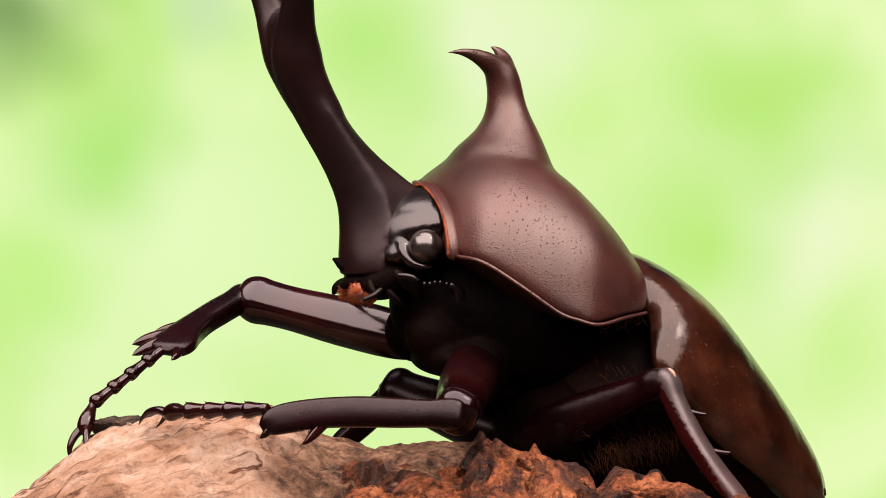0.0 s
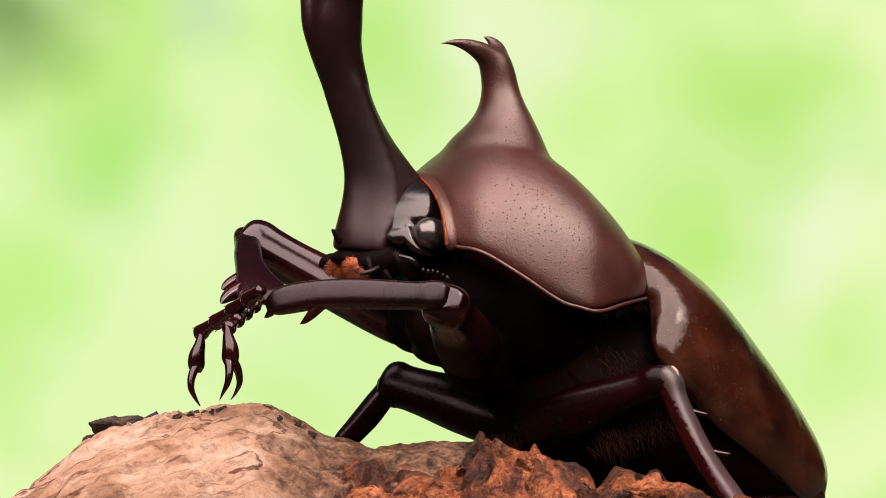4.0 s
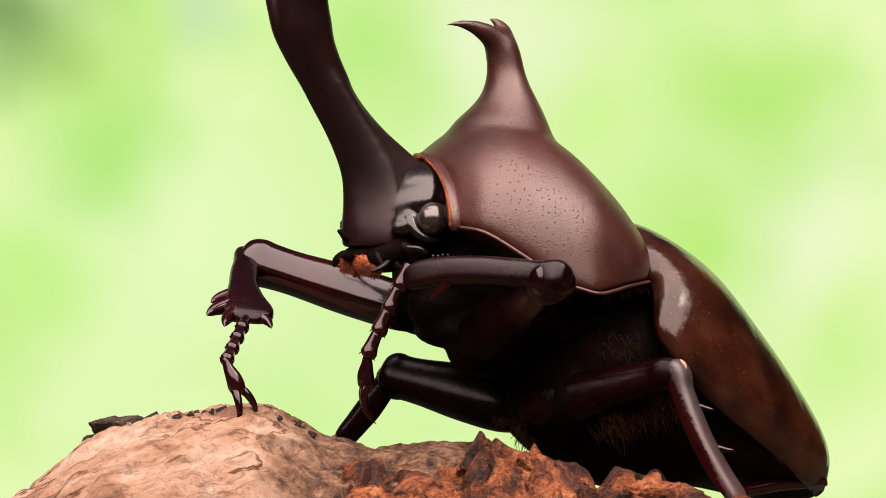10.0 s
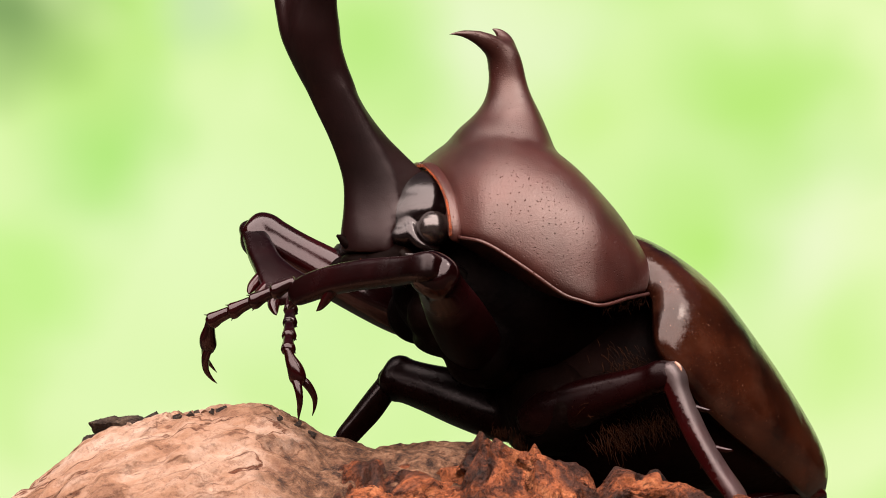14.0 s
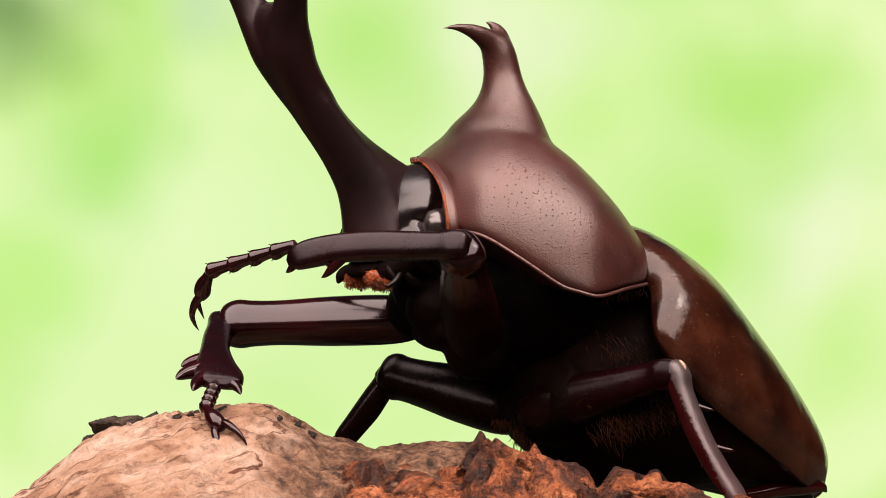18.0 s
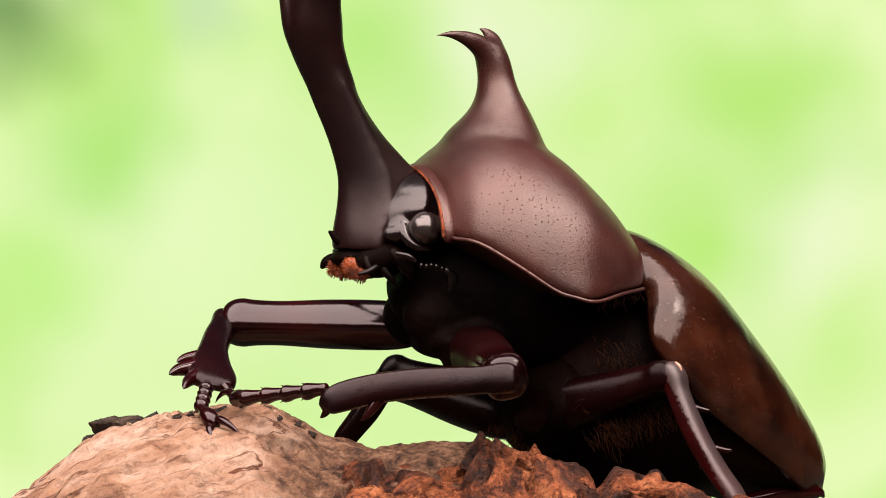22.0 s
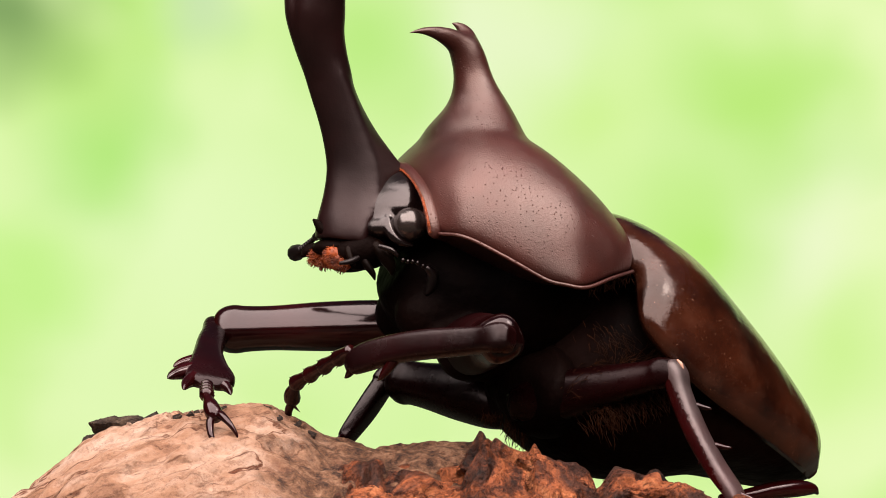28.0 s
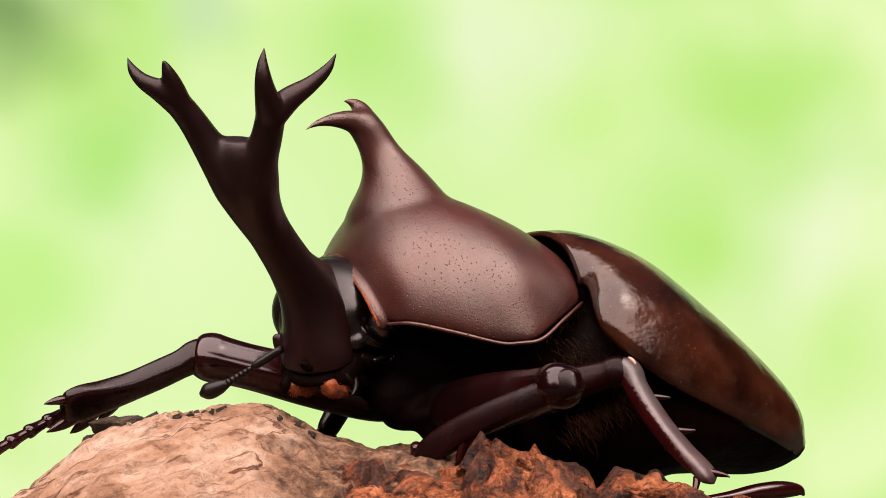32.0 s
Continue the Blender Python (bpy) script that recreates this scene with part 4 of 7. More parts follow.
    # loose grains along the top of the hump
    for k in range(34):
        u = -22 + 13.5 * k / 33 + random.uniform(-0.3, 0.3)
        w = float(np.interp(u, (-23, -19.5, -15.5, -12.5, -10.6, -8.5), (-12.8, -12.0, -11.4, -11.5, -12.4, -13.7)))
        s = random.uniform(0.1, 0.26)
        bm = shard(s * 1.5, s * 1.5, s, Matrix.Rotation(radians(random.uniform(-40, 40)), 3, "Y"), (u, -4 - random.uniform(-1, 3), w - 0.02), 0.02)
        part("bark_crumb", bm, DARK_BARK if k % 3 else PALE_BARK, log, smooth=False)


build_bark()


# ---- what moves ----
def placed(x, y, z, *q):
    m = Matrix.LocRotScale(Vector((x, y, z)) * MM, Quaternion(q), None)
    return m


def motions():
    walk(beetle, [
        (0, STAGE @ HEADING @ beetle_turn(-0.82, 0.16, -1.62)), (0.5, STAGE @ HEADING @ beetle_turn(-0.91, 0.45, -1.69)), (1, STAGE @ HEADING @ beetle_turn(-0.39, 0.35, -1.46)),
        (1.5, STAGE @ HEADING @ beetle_turn(4.29, -0.76, -1.85)), (2, STAGE @ HEADING @ beetle_turn(2.77, -0.69, -1.51)), (2.5, STAGE @ HEADING @ beetle_turn(2.22, -0.78, -1.17)),
        (3, STAGE @ HEADING @ beetle_turn(0.77, -0.08, -0.88)), (3.5, STAGE @ HEADING @ beetle_turn(0.26, 0, -0.84)), (5.5, STAGE @ HEADING @ beetle_turn(-0.9, 0.47, -0.23)),
        (6, STAGE @ HEADING @ beetle_turn(-0.85, 0.43, 0.01)), (6.5, STAGE @ HEADING @ beetle_turn(-0.86, 0.43, 0.25)), (7, STAGE @ HEADING @ beetle_turn(-0.51, 0.25, -0.06)),
        (7.5, STAGE @ HEADING @ beetle_turn(-0.83, 0.17, 0.08)), (8, STAGE @ HEADING @ beetle_turn(-1.11, 0.65, 0.29)), (8.5, STAGE @ HEADING @ beetle_turn(-1.21, 0.78, 0.46)),
        (9, STAGE @ HEADING @ beetle_turn(-1.42, 0.58, 0.25)), (9.5, STAGE @ HEADING @ beetle_turn(-0.52, 0.2, 0.2)), (10, STAGE @ HEADING @ beetle_turn(-0.41, 0.34, 0.51)),
        (10.5, STAGE @ HEADING @ beetle_turn(-0.79, 0.16, 0.2)), (11, STAGE @ HEADING @ beetle_turn(-1.24, 0.53, 0.3)), (11.5, STAGE @ HEADING @ beetle_turn(-0.6, 0.14, -0.28)),
        (12, STAGE @ HEADING @ beetle_turn(-0.03, -0.01, -0.38)), (12.5, STAGE @ HEADING @ beetle_turn(0.1, -0.03, -0.46)), (13, STAGE @ HEADING @ beetle_turn(0.28, -0.06, -0.59)),
        (13.5, STAGE @ HEADING @ beetle_turn(-1.23, 0.55, -0.08)), (14, STAGE @ HEADING @ beetle_turn(-0.75, 0.32, -0.27)), (14.5, STAGE @ HEADING @ beetle_turn(-1.16, 0.57, -0.05)),
        (16.5, STAGE @ HEADING @ beetle_turn(-0.85, 0.46, 0.01)), (17, STAGE @ HEADING @ beetle_turn(-0.28, 0.17, 0.05)), (17.5, STAGE @ HEADING @ beetle_turn(-0.1, 0.17, 0.25)),
        (18, STAGE @ HEADING @ beetle_turn(-0.22, 0.17, 0.3)), (18.5, STAGE @ HEADING @ beetle_turn(-0.48, 0.15, 0.39)), (19, STAGE @ HEADING @ beetle_turn(-0, 0, 0)),
        (19.5, STAGE @ HEADING @ beetle_turn(0.36, -0.14, 0.14)), (20, STAGE @ HEADING @ beetle_turn(0.09, -0.06, 0.11)), (20.5, STAGE @ HEADING @ beetle_turn(0.06, -0.11, 0.08)),
        (21, STAGE @ HEADING @ beetle_turn(0.04, -0.11, 0.02)), (21.5, STAGE @ HEADING @ beetle_turn(0.17, -0.13, -0.03)), (22, STAGE @ HEADING @ beetle_turn(0.17, -0.11, -0.14)),
        (22.5, STAGE @ HEADING @ beetle_turn(0.21, -0.12, -0.14)), (23, STAGE @ HEADING @ beetle_turn(0.29, -0.15, -0.13)), (23.5, STAGE @ HEADING @ beetle_turn(0.29, -0.15, -0.13)),
        (24, STAGE @ HEADING @ beetle_turn(0.34, 0.01, 0.07)), (24.5, STAGE @ HEADING @ beetle_turn(1.89, -0.07, 0.24)), (25, STAGE @ HEADING @ beetle_turn(2.83, -0.64, 0.14)),
        (25.5, STAGE @ HEADING @ beetle_turn(2.97, -0.88, 0.3)), (27.5, STAGE @ HEADING @ beetle_turn(2.13, -0.97, 0.62)), (28, STAGE @ HEADING @ beetle_turn(2.2, -1.04, 0.57)),
        (28.5, STAGE @ HEADING @ beetle_turn(2.14, -1.07, 0.49)), (29, STAGE @ HEADING @ beetle_turn(2.23, -1.12, 0.47)), (29.5, STAGE @ HEADING @ beetle_turn(3.75, -2.11, 1.09)),
        (30, STAGE @ HEADING @ beetle_turn(4.29, -3.15, 0.91, -1.5)), (30.5, STAGE @ HEADING @ beetle_turn(4.42, -3.02, 0.16, -1.5)), (31, STAGE @ HEADING @ beetle_turn(4.43, -2.71, 0, -1.5)),
        (31.5, STAGE @ HEADING @ beetle_turn(4.39, -2.91, -0.4, -1.5)), (31.8, STAGE @ HEADING @ placed(3.09, -2.02, -1.57, 0.9975, 0.0561, 0.0376, -0.0188)), (32, STAGE @ HEADING @ placed(3.68, -3.35, -3.17, 0.9948, 0.0561, 0.0854, -0.0017)),
    ])
    walk(pronotum, [
        (0, beetle_turn(-0.76, 0.01, 0.19)), (0.5, beetle_turn(-0.84, 0.01, 0.2)), (1, beetle_turn(-0.36, 0, 0.09)), (1.5, beetle_turn(5.61, 0.03, -1.37)),
        (2, beetle_turn(2.56, -0, -0.63)), (2.5, beetle_turn(2.05, -0, -0.5)), (3, beetle_turn(0.71, -0, -0.17)), (3.5, beetle_turn(0.24, -0, -0.06)),
        (5.5, beetle_turn(-0.83, 0.01, 0.2)), (6, beetle_turn(-0.79, 0.01, 0.19)), (6.5, beetle_turn(-0.79, 0.01, 0.19)), (7, beetle_turn(-0.47, 0, 0.12)),
        (7.5, beetle_turn(-0.77, 0.01, 0.19)), (8, beetle_turn(-1.02, 0.01, 0.25)), (8.5, beetle_turn(-1.12, 0.01, 0.27)), (9, beetle_turn(-1.31, 0.01, 0.32)),
        (9.5, beetle_turn(-0.48, 0, 0.12)), (10, beetle_turn(-0.38, 0, 0.09)), (10.5, beetle_turn(-0.73, 0.01, 0.18)), (11, beetle_turn(-1.14, 0.01, 0.28)),
        (11.5, beetle_turn(-0.55, 0, 0.13)), (12, beetle_turn(-0.03, 0, 0.01)), (12.5, beetle_turn(0.09, -0, -0.02)), (13, beetle_turn(0.25, -0, -0.06)),
        (13.5, beetle_turn(-1.13, 0.01, 0.28)), (14, beetle_turn(-0.69, 0.01, 0.17)), (14.5, beetle_turn(-1.07, 0.01, 0.26)), (16.5, beetle_turn(-0.79, 0.01, 0.19)),
        (17, beetle_turn(-0.26, 0, 0.06)), (17.5, beetle_turn(-0.09, 0, 0.02)), (18, beetle_turn(-0.2, 0, 0.05)), (18.5, beetle_turn(-0.44, 0, 0.11)),
        (19, beetle_turn(-0, -0, 0)), (19.5, beetle_turn(0.33, -0, -0.08)), (20, beetle_turn(0.09, -0, -0.02)), (20.5, beetle_turn(0.05, -0, -0.01)),
        (21, beetle_turn(0.04, -0, -0.01)), (21.5, beetle_turn(0.16, -0, -0.04)), (22, beetle_turn(0.16, -0, -0.04)), (22.5, beetle_turn(0.2, -0, -0.05)),
        (23, beetle_turn(0.26, -0, -0.06)), (23.5, beetle_turn(0.26, -0, -0.06)), (24, beetle_turn(0.31, -0, -0.08)), (24.5, beetle_turn(1.75, -0, -0.43)),
        (25, beetle_turn(2.61, -0, -0.64)), (25.5, beetle_turn(2.74, -0, -0.67)), (27.5, beetle_turn(1.97, -0, -0.48)), (28, beetle_turn(2.03, -0, -0.5)),
        (28.5, beetle_turn(1.98, -0, -0.48)), (29, beetle_turn(2.05, -0, -0.5)), (29.5, placed(0.16, 0.22, -0.65, 0.9986, 0.0398, 0.0225, 0.0262)), (30, placed(-0.02, 0.04, -2.71, 0.9960, 0.0313, 0.0831, 0.0120)),
        (30.5, placed(-0.30, 0.09, -1.94, 0.9977, 0.0216, 0.0630, 0.0120)), (31, placed(-0.05, -0.01, -1.76, 0.9977, 0.0216, 0.0629, 0.0120)), (31.5, placed(-0.18, 0.04, -1.59, 0.9977, 0.0217, 0.0632, 0.0120)), (31.8, placed(-0.28, -1.75, -2.20, 0.9906, -0.0569, 0.1241, 0.0095)),
        (32, placed(0.02, -0.87, -2.51, 0.9948, -0.0386, 0.0936, -0.0077)),
    ])
    walk(right_antenna, [
        (0, limb(6.3, -2.4, 1.1, 4.3, -8.5, -1.0)), (1, limb(7.8, 1.4, -0.5, 6.6, -5.2, -1.9)),
        (2, limb(8.4, 1.9, -0.4, 6.4, -4.3, -2.3)), (3, limb(8.1, 0.9, -0.0, 4.6, -4.7, -1.5)),
        (6, limb(6.9, -1.8, 1.7, 3.7, -7.4, -0.5)), (7, limb(6.5, -1.8, 0.4, 5.4, -7.7, -2.7)),
        (9, limb(6.4, -1.8, 0.5, 4.8, -8.3, -0.4)), (11, limb(6.9, -1.8, 2.3, 5.3, -8.4, 2.1)),
        (12, limb(7.0, -1.8, 2.8, 6.1, -6.8, -1.7)), (13, limb(6.3, -2.2, 0.4, 5.1, -8.9, -0.2)),
        (17, limb(7.0, -1.8, 2.4, 6.7, -7.5, -1.3)), (19, limb(6.7, -1.8, 0.7, 5.7, -8.0, -2.1)),
        (20, limb(7.0, -1.8, 2.4, 4.3, -5.5, -2.6)), (21, limb(5.8, -2.7, 0.4, 5.2, -9.0, -2.1)),
        (22, limb(6.9, -1.8, 1.3, 5.1, -8.1, -0.6)), (23, limb(7.0, -1.8, 3.3, 6.5, -5.9, -2.1)),
        (24, limb(7.5, -0.6, 0.2, 5.6, -5.9, -3.6)), (25, limb(7.4, -0.4, -1.1, 6.8, -6.8, -3.5)),
        (25.5, limb(7.1, -1.9, 1.1, 9.5, -7.3, -2.2)), (28, limb(7.2, -1.7, 1.4, 8.0, -8.1, -1.0)),
        (29, limb(7.3, -1.5, 1.5, 8.8, -7.5, -1.5)), (29.5, limb(7.5, -1.4, 1.3, 12.7, -3.0, -2.8)),
        (30, limb(7.2, -1.1, -3.3, 5.2, -7.2, -5.4)), (30.5, limb(8.2, 0.0, -1.8, 12.5, -5.2, -1.8)),
        (31, limb(8.8, 2.3, -0.3, 13.5, -2.3, 1.5)), (31.5, limb(8.7, 2.3, -0.2, 13.2, -2.7, 1.0)),
        (31.8, limb(9.0, 2.5, -3.2, 14.0, -0.1, -7.0)), (32, limb(9.2, 2.2, -2.8, 14.4, -1.3, -5.1)),
    ])
    walk(head, [
        (0, placed(-0.13, 0.27, 0.31, 0.9981, 0.0013, -0.0001, -0.0615)), (0.5, placed(1.04, -1.41, 0.91, 0.9508, -0.0460, 0.1387, 0.2732)),
        (1, placed(1.76, -1.75, 0.81, 0.9209, -0.0637, 0.1359, 0.3597)), (1.5, placed(1.50, -1.87, -0.33, 0.9311, -0.1109, 0.1749, 0.3001)),
        (2, placed(2.45, -1.72, -0.25, 0.9151, -0.0556, 0.0540, 0.3957)), (2.5, placed(2.45, -1.52, -0.35, 0.9225, -0.0295, 0.0164, 0.3845)),
        (3, placed(1.53, -1.33, 0.12, 0.9549, -0.0290, 0.0565, 0.2900)), (3.5, placed(0.77, -0.24, -0.35, 0.9946, 0.0108, -0.0765, 0.0696)),
        (5.5, placed(0.73, 0.10, -0.26, 0.9903, 0.0157, -0.1383, -0.0005)), (6, placed(0.44, 0.08, -0.13, 0.9960, 0.0112, -0.0889, -0.0003)),
        (6.5, placed(1.09, 0.14, -0.41, 0.9803, 0.0206, -0.1967, -0.0007)), (7, placed(-0.21, 0.00, 0.29, 0.9992, -0.0014, 0.0393, 0.0001)),
        (7.5, placed(0.62, 0.09, -0.23, 0.9927, 0.0138, -0.1198, -0.0004)), (8, placed(-0.09, 0.04, 0.30, 1.0000, 0.0036, 0.0090, 0.0000)),
        (8.5, placed(1.15, 0.16, -0.35, 0.9778, 0.0229, -0.2083, -0.0010)), (9, placed(-0.31, 0.03, 0.56, 0.9987, 0.0012, 0.0509, 0.0002)),
        (9.5, placed(1.00, 0.11, -0.46, 0.9835, 0.0178, -0.1801, -0.0004)), (10, placed(0.05, 0.02, 0.04, 0.9999, 0.0028, -0.0130, -0.0000)),
        (10.5, placed(0.71, 0.10, -0.28, 0.9908, 0.0149, -0.1344, -0.0004)), (11, placed(0.77, 0.12, -0.21, 0.9889, 0.0178, -0.1477, -0.0008)),
        (11.5, placed(-0.21, 0.01, 0.31, 0.9993, -0.0009, 0.0378, 0.0001)), (12, placed(1.29, 0.11, -0.65, 0.9748, 0.0196, -0.2224, -0.0000)),
        (12.5, placed(0.54, 0.05, -0.34, 0.9952, 0.0091, -0.0979, -0.0001)), (13, placed(-0.26, 0.16, 0.22, 0.9981, -0.0029, 0.0455, -0.0417)),
        (13.5, placed(0.36, 0.09, -0.01, 0.9968, 0.0118, -0.0790, -0.0004)), (14, placed(0.14, 0.04, 0.04, 0.9994, 0.0059, -0.0335, -0.0001)),
        (14.5, placed(-0.30, 0.02, 0.50, 0.9987, 0.0002, 0.0508, 0.0002)), (16.5, placed(-0.27, 0.01, 0.42, 0.9988, -0.0008, 0.0483, 0.0001)),
        (17, placed(1.01, 0.10, -0.51, 0.9836, 0.0168, -0.1795, -0.0002)), (17.5, placed(1.16, 0.11, -0.60, 0.9791, 0.0181, -0.2027, -0.0001)),
        (18, placed(0.15, -0.46, 0.33, 0.9943, -0.0098, 0.0623, 0.0863)), (18.5, placed(0.49, 0.06, -0.23, 0.9955, 0.0101, -0.0943, -0.0002)),
        (19, placed(0.00, -0.00, 0.00, 1.0000, 0.0000, 0.0000, 0.0000)), (19.5, placed(1.23, 0.09, -0.72, 0.9773, 0.0171, -0.2111, 0.0003)),
        (20, placed(1.06, 0.09, -0.61, 0.9826, 0.0158, -0.1849, 0.0001)), (20.5, placed(-0.15, -0.01, 0.20, 0.9993, -0.0023, 0.0371, 0.0000)),
        (21, placed(-0.44, 0.44, 0.34, 0.9934, -0.0023, 0.0571, -0.0998)), (21.5, placed(-0.36, -0.04, 0.32, 0.9968, -0.0076, 0.0796, -0.0001)),
        (22, placed(0.38, 0.03, -0.31, 0.9976, 0.0054, -0.0697, 0.0000)), (22.5, placed(1.31, 0.11, -0.71, 0.9743, 0.0188, -0.2243, 0.0002)),
        (23, placed(1.69, 0.13, -0.80, 0.9594, 0.0235, -0.2809, 0.0003)), (23.5, placed(1.41, 0.11, -0.75, 0.9708, 0.0198, -0.2392, 0.0003)),
        (24, placed(0.55, -0.69, 0.12, 0.9895, -0.0121, 0.0440, 0.1373)), (24.5, placed(0.61, -1.19, 0.32, 0.9695, -0.0546, 0.1420, 0.1921)),
        (25, placed(0.66, -1.21, 0.08, 0.9705, -0.0590, 0.1359, 0.1903)), (25.5, placed(0.78, -0.05, -1.14, 0.9925, -0.0011, -0.1220, 0.0012)),
        (27.5, placed(-0.15, -0.29, -0.10, 0.9955, -0.0200, 0.0862, 0.0324)), (28, placed(0.88, -0.06, -0.99, 0.9909, 0.0042, -0.1344, 0.0119)),
        (28.5, placed(0.96, -0.09, -0.98, 0.9901, 0.0060, -0.1384, 0.0227)), (29, placed(1.03, -0.13, -1.01, 0.9894, 0.0071, -0.1412, 0.0336)),
        (29.5, placed(1.28, -0.20, -1.46, 0.9853, 0.0044, -0.1647, 0.0454)), (30, placed(0.35, -0.98, -2.15, 0.9803, -0.0569, 0.1388, 0.1286)),
        (30.5, placed(1.38, -1.22, -2.00, 0.9743, -0.0422, 0.0314, 0.2191)), (31, placed(3.10, -1.25, -2.06, 0.9130, 0.0031, -0.0834, 0.3994)),
        (31.5, placed(3.04, -1.30, -1.81, 0.9141, -0.0034, -0.0707, 0.3993)), (31.8, placed(2.82, -1.98, -1.85, 0.8968, -0.1441, 0.1265, 0.3988)),
        (32, placed(2.46, -1.59, -1.95, 0.9271, -0.1531, 0.0907, 0.3300)),
    ])
    walk(right_front[0], [
        (0, limb(0.4, -3.5, -5.3, 10.7, -14.5, -2.3)), (0.5, limb(0.4, -3.5, -5.3, 6.7, -16.1, 0.4)),
        (1, limb(0.4, -3.5, -5.4, 3.1, -16.5, 1.7)), (1.5, limb(-0.3, -3.2, -7.0, 12.3, -7.2, 0.2)),
        (2, limb(0.1, -3.4, -6.2, 13.4, -7.5, -0.2)), (2.5, limb(0.1, -3.4, -6.1, 12.8, -9.1, -0.0)),
        (3, limb(0.3, -3.5, -5.7, 12.4, -8.2, 1.7)), (3.5, limb(0.3, -3.5, -5.6, 11.6, -10.7, 1.4)),
        (5.5, limb(0.4, -3.5, -5.3, 12.2, -9.5, 1.9)), (6, limb(0.4, -3.5, -5.3, 12.2, -11.6, 0.0)),
        (6.5, limb(0.4, -3.5, -5.3, 13.9, -7.7, 0.3)), (7, limb(0.4, -3.5, -5.4, 10.9, -14.8, -4.0)),
        (7.5, limb(0.4, -3.5, -5.3, 10.8, -9.0, 3.9)), (8, limb(0.5, -3.5, -5.2, 9.5, -12.2, 2.9)),
        (8.5, limb(0.5, -3.5, -5.2, 9.3, -12.3, 3.1)), (9, limb(0.5, -3.6, -5.2, 11.2, -9.7, 3.3)),
        (9.5, limb(0.4, -3.5, -5.4, 11.2, -10.0, 2.7)), (10, limb(0.4, -3.5, -5.4, 10.9, -13.9, -1.4)),
        (10.5, limb(0.4, -3.5, -5.3, 10.6, -11.1, 2.7)), (11, limb(0.5, -3.5, -5.2, 10.0, -11.8, 2.9)),
        (11.5, limb(0.4, -3.5, -5.4, 13.7, -10.2, -1.7)), (12, limb(0.4, -3.5, -5.5, 13.3, -10.7, -1.7)),
        (12.5, limb(0.4, -3.5, -5.5, 13.8, -9.6, -1.6)), (13, limb(0.3, -3.5, -5.6, 13.5, -10.5, -2.3)),
        (13.5, limb(0.5, -3.5, -5.2, 11.0, -10.0, 3.2)), (14, limb(0.4, -3.5, -5.3, 11.1, -11.8, 1.4)),
        (14.5, limb(0.5, -3.5, -5.2, 9.8, -13.1, 1.7)), (16.5, limb(0.4, -3.5, -5.3, 13.3, -11.4, -2.4)),
        (17, limb(0.4, -3.5, -5.4, 13.1, -12.4, -5.7)), (17.5, limb(0.4, -3.5, -5.5, 12.7, -13.0, -5.8)),
        (18, limb(0.4, -3.5, -5.5, 13.2, -12.5, -6.1)), (18.5, limb(0.4, -3.5, -5.4, 13.3, -11.8, -3.4)),
        (19, limb(0.4, -3.5, -5.5, 12.9, -12.6, -5.3)), (19.5, limb(0.3, -3.5, -5.6, 12.4, -13.3, -5.2)),
        (20, limb(0.4, -3.5, -5.5, 12.5, -13.3, -5.7)), (21, limb(0.4, -3.5, -5.5, 12.4, -13.4, -5.6)),
        (22, limb(0.3, -3.5, -5.6, 12.4, -13.3, -5.4)), (23, limb(0.3, -3.5, -5.6, 12.4, -13.3, -5.4)),
        (24, limb(0.3, -3.5, -5.6, 12.7, -13.0, -5.5)), (24.5, limb(0.2, -3.4, -6.0, 12.6, -12.6, -4.9)),
        (25, limb(0.1, -3.4, -6.2, 12.3, -12.9, -5.1)), (25.5, limb(0.1, -3.4, -6.3, 11.9, -13.3, -5.3)),
        (27.5, limb(0.2, -3.4, -6.1, 11.7, -13.8, -5.6)), (28, limb(0.1, -3.4, -6.1, 12.5, -12.9, -6.1)),
        (29, limb(0.1, -3.4, -6.1, 12.7, -12.6, -6.5)), (29.5, limb(-0.0, -3.3, -6.5, 12.8, -12.1, -6.3)),
        (30, limb(-0.9, -3.0, -8.4, 11.4, -11.5, -5.3)), (30.5, limb(-0.7, -3.1, -7.8, 12.1, -10.9, -4.5)),
        (31, limb(-0.5, -3.2, -7.4, 12.1, -11.2, -4.1)), (31.5, limb(-0.4, -3.2, -7.2, 11.6, -12.0, -3.6)),
        (31.8, limb(-0.4, -2.6, -8.0, 11.3, -9.7, -1.6)), (32, limb(-0.3, -1.8, -8.4, 12.9, -5.4, -1.9)),
    ])
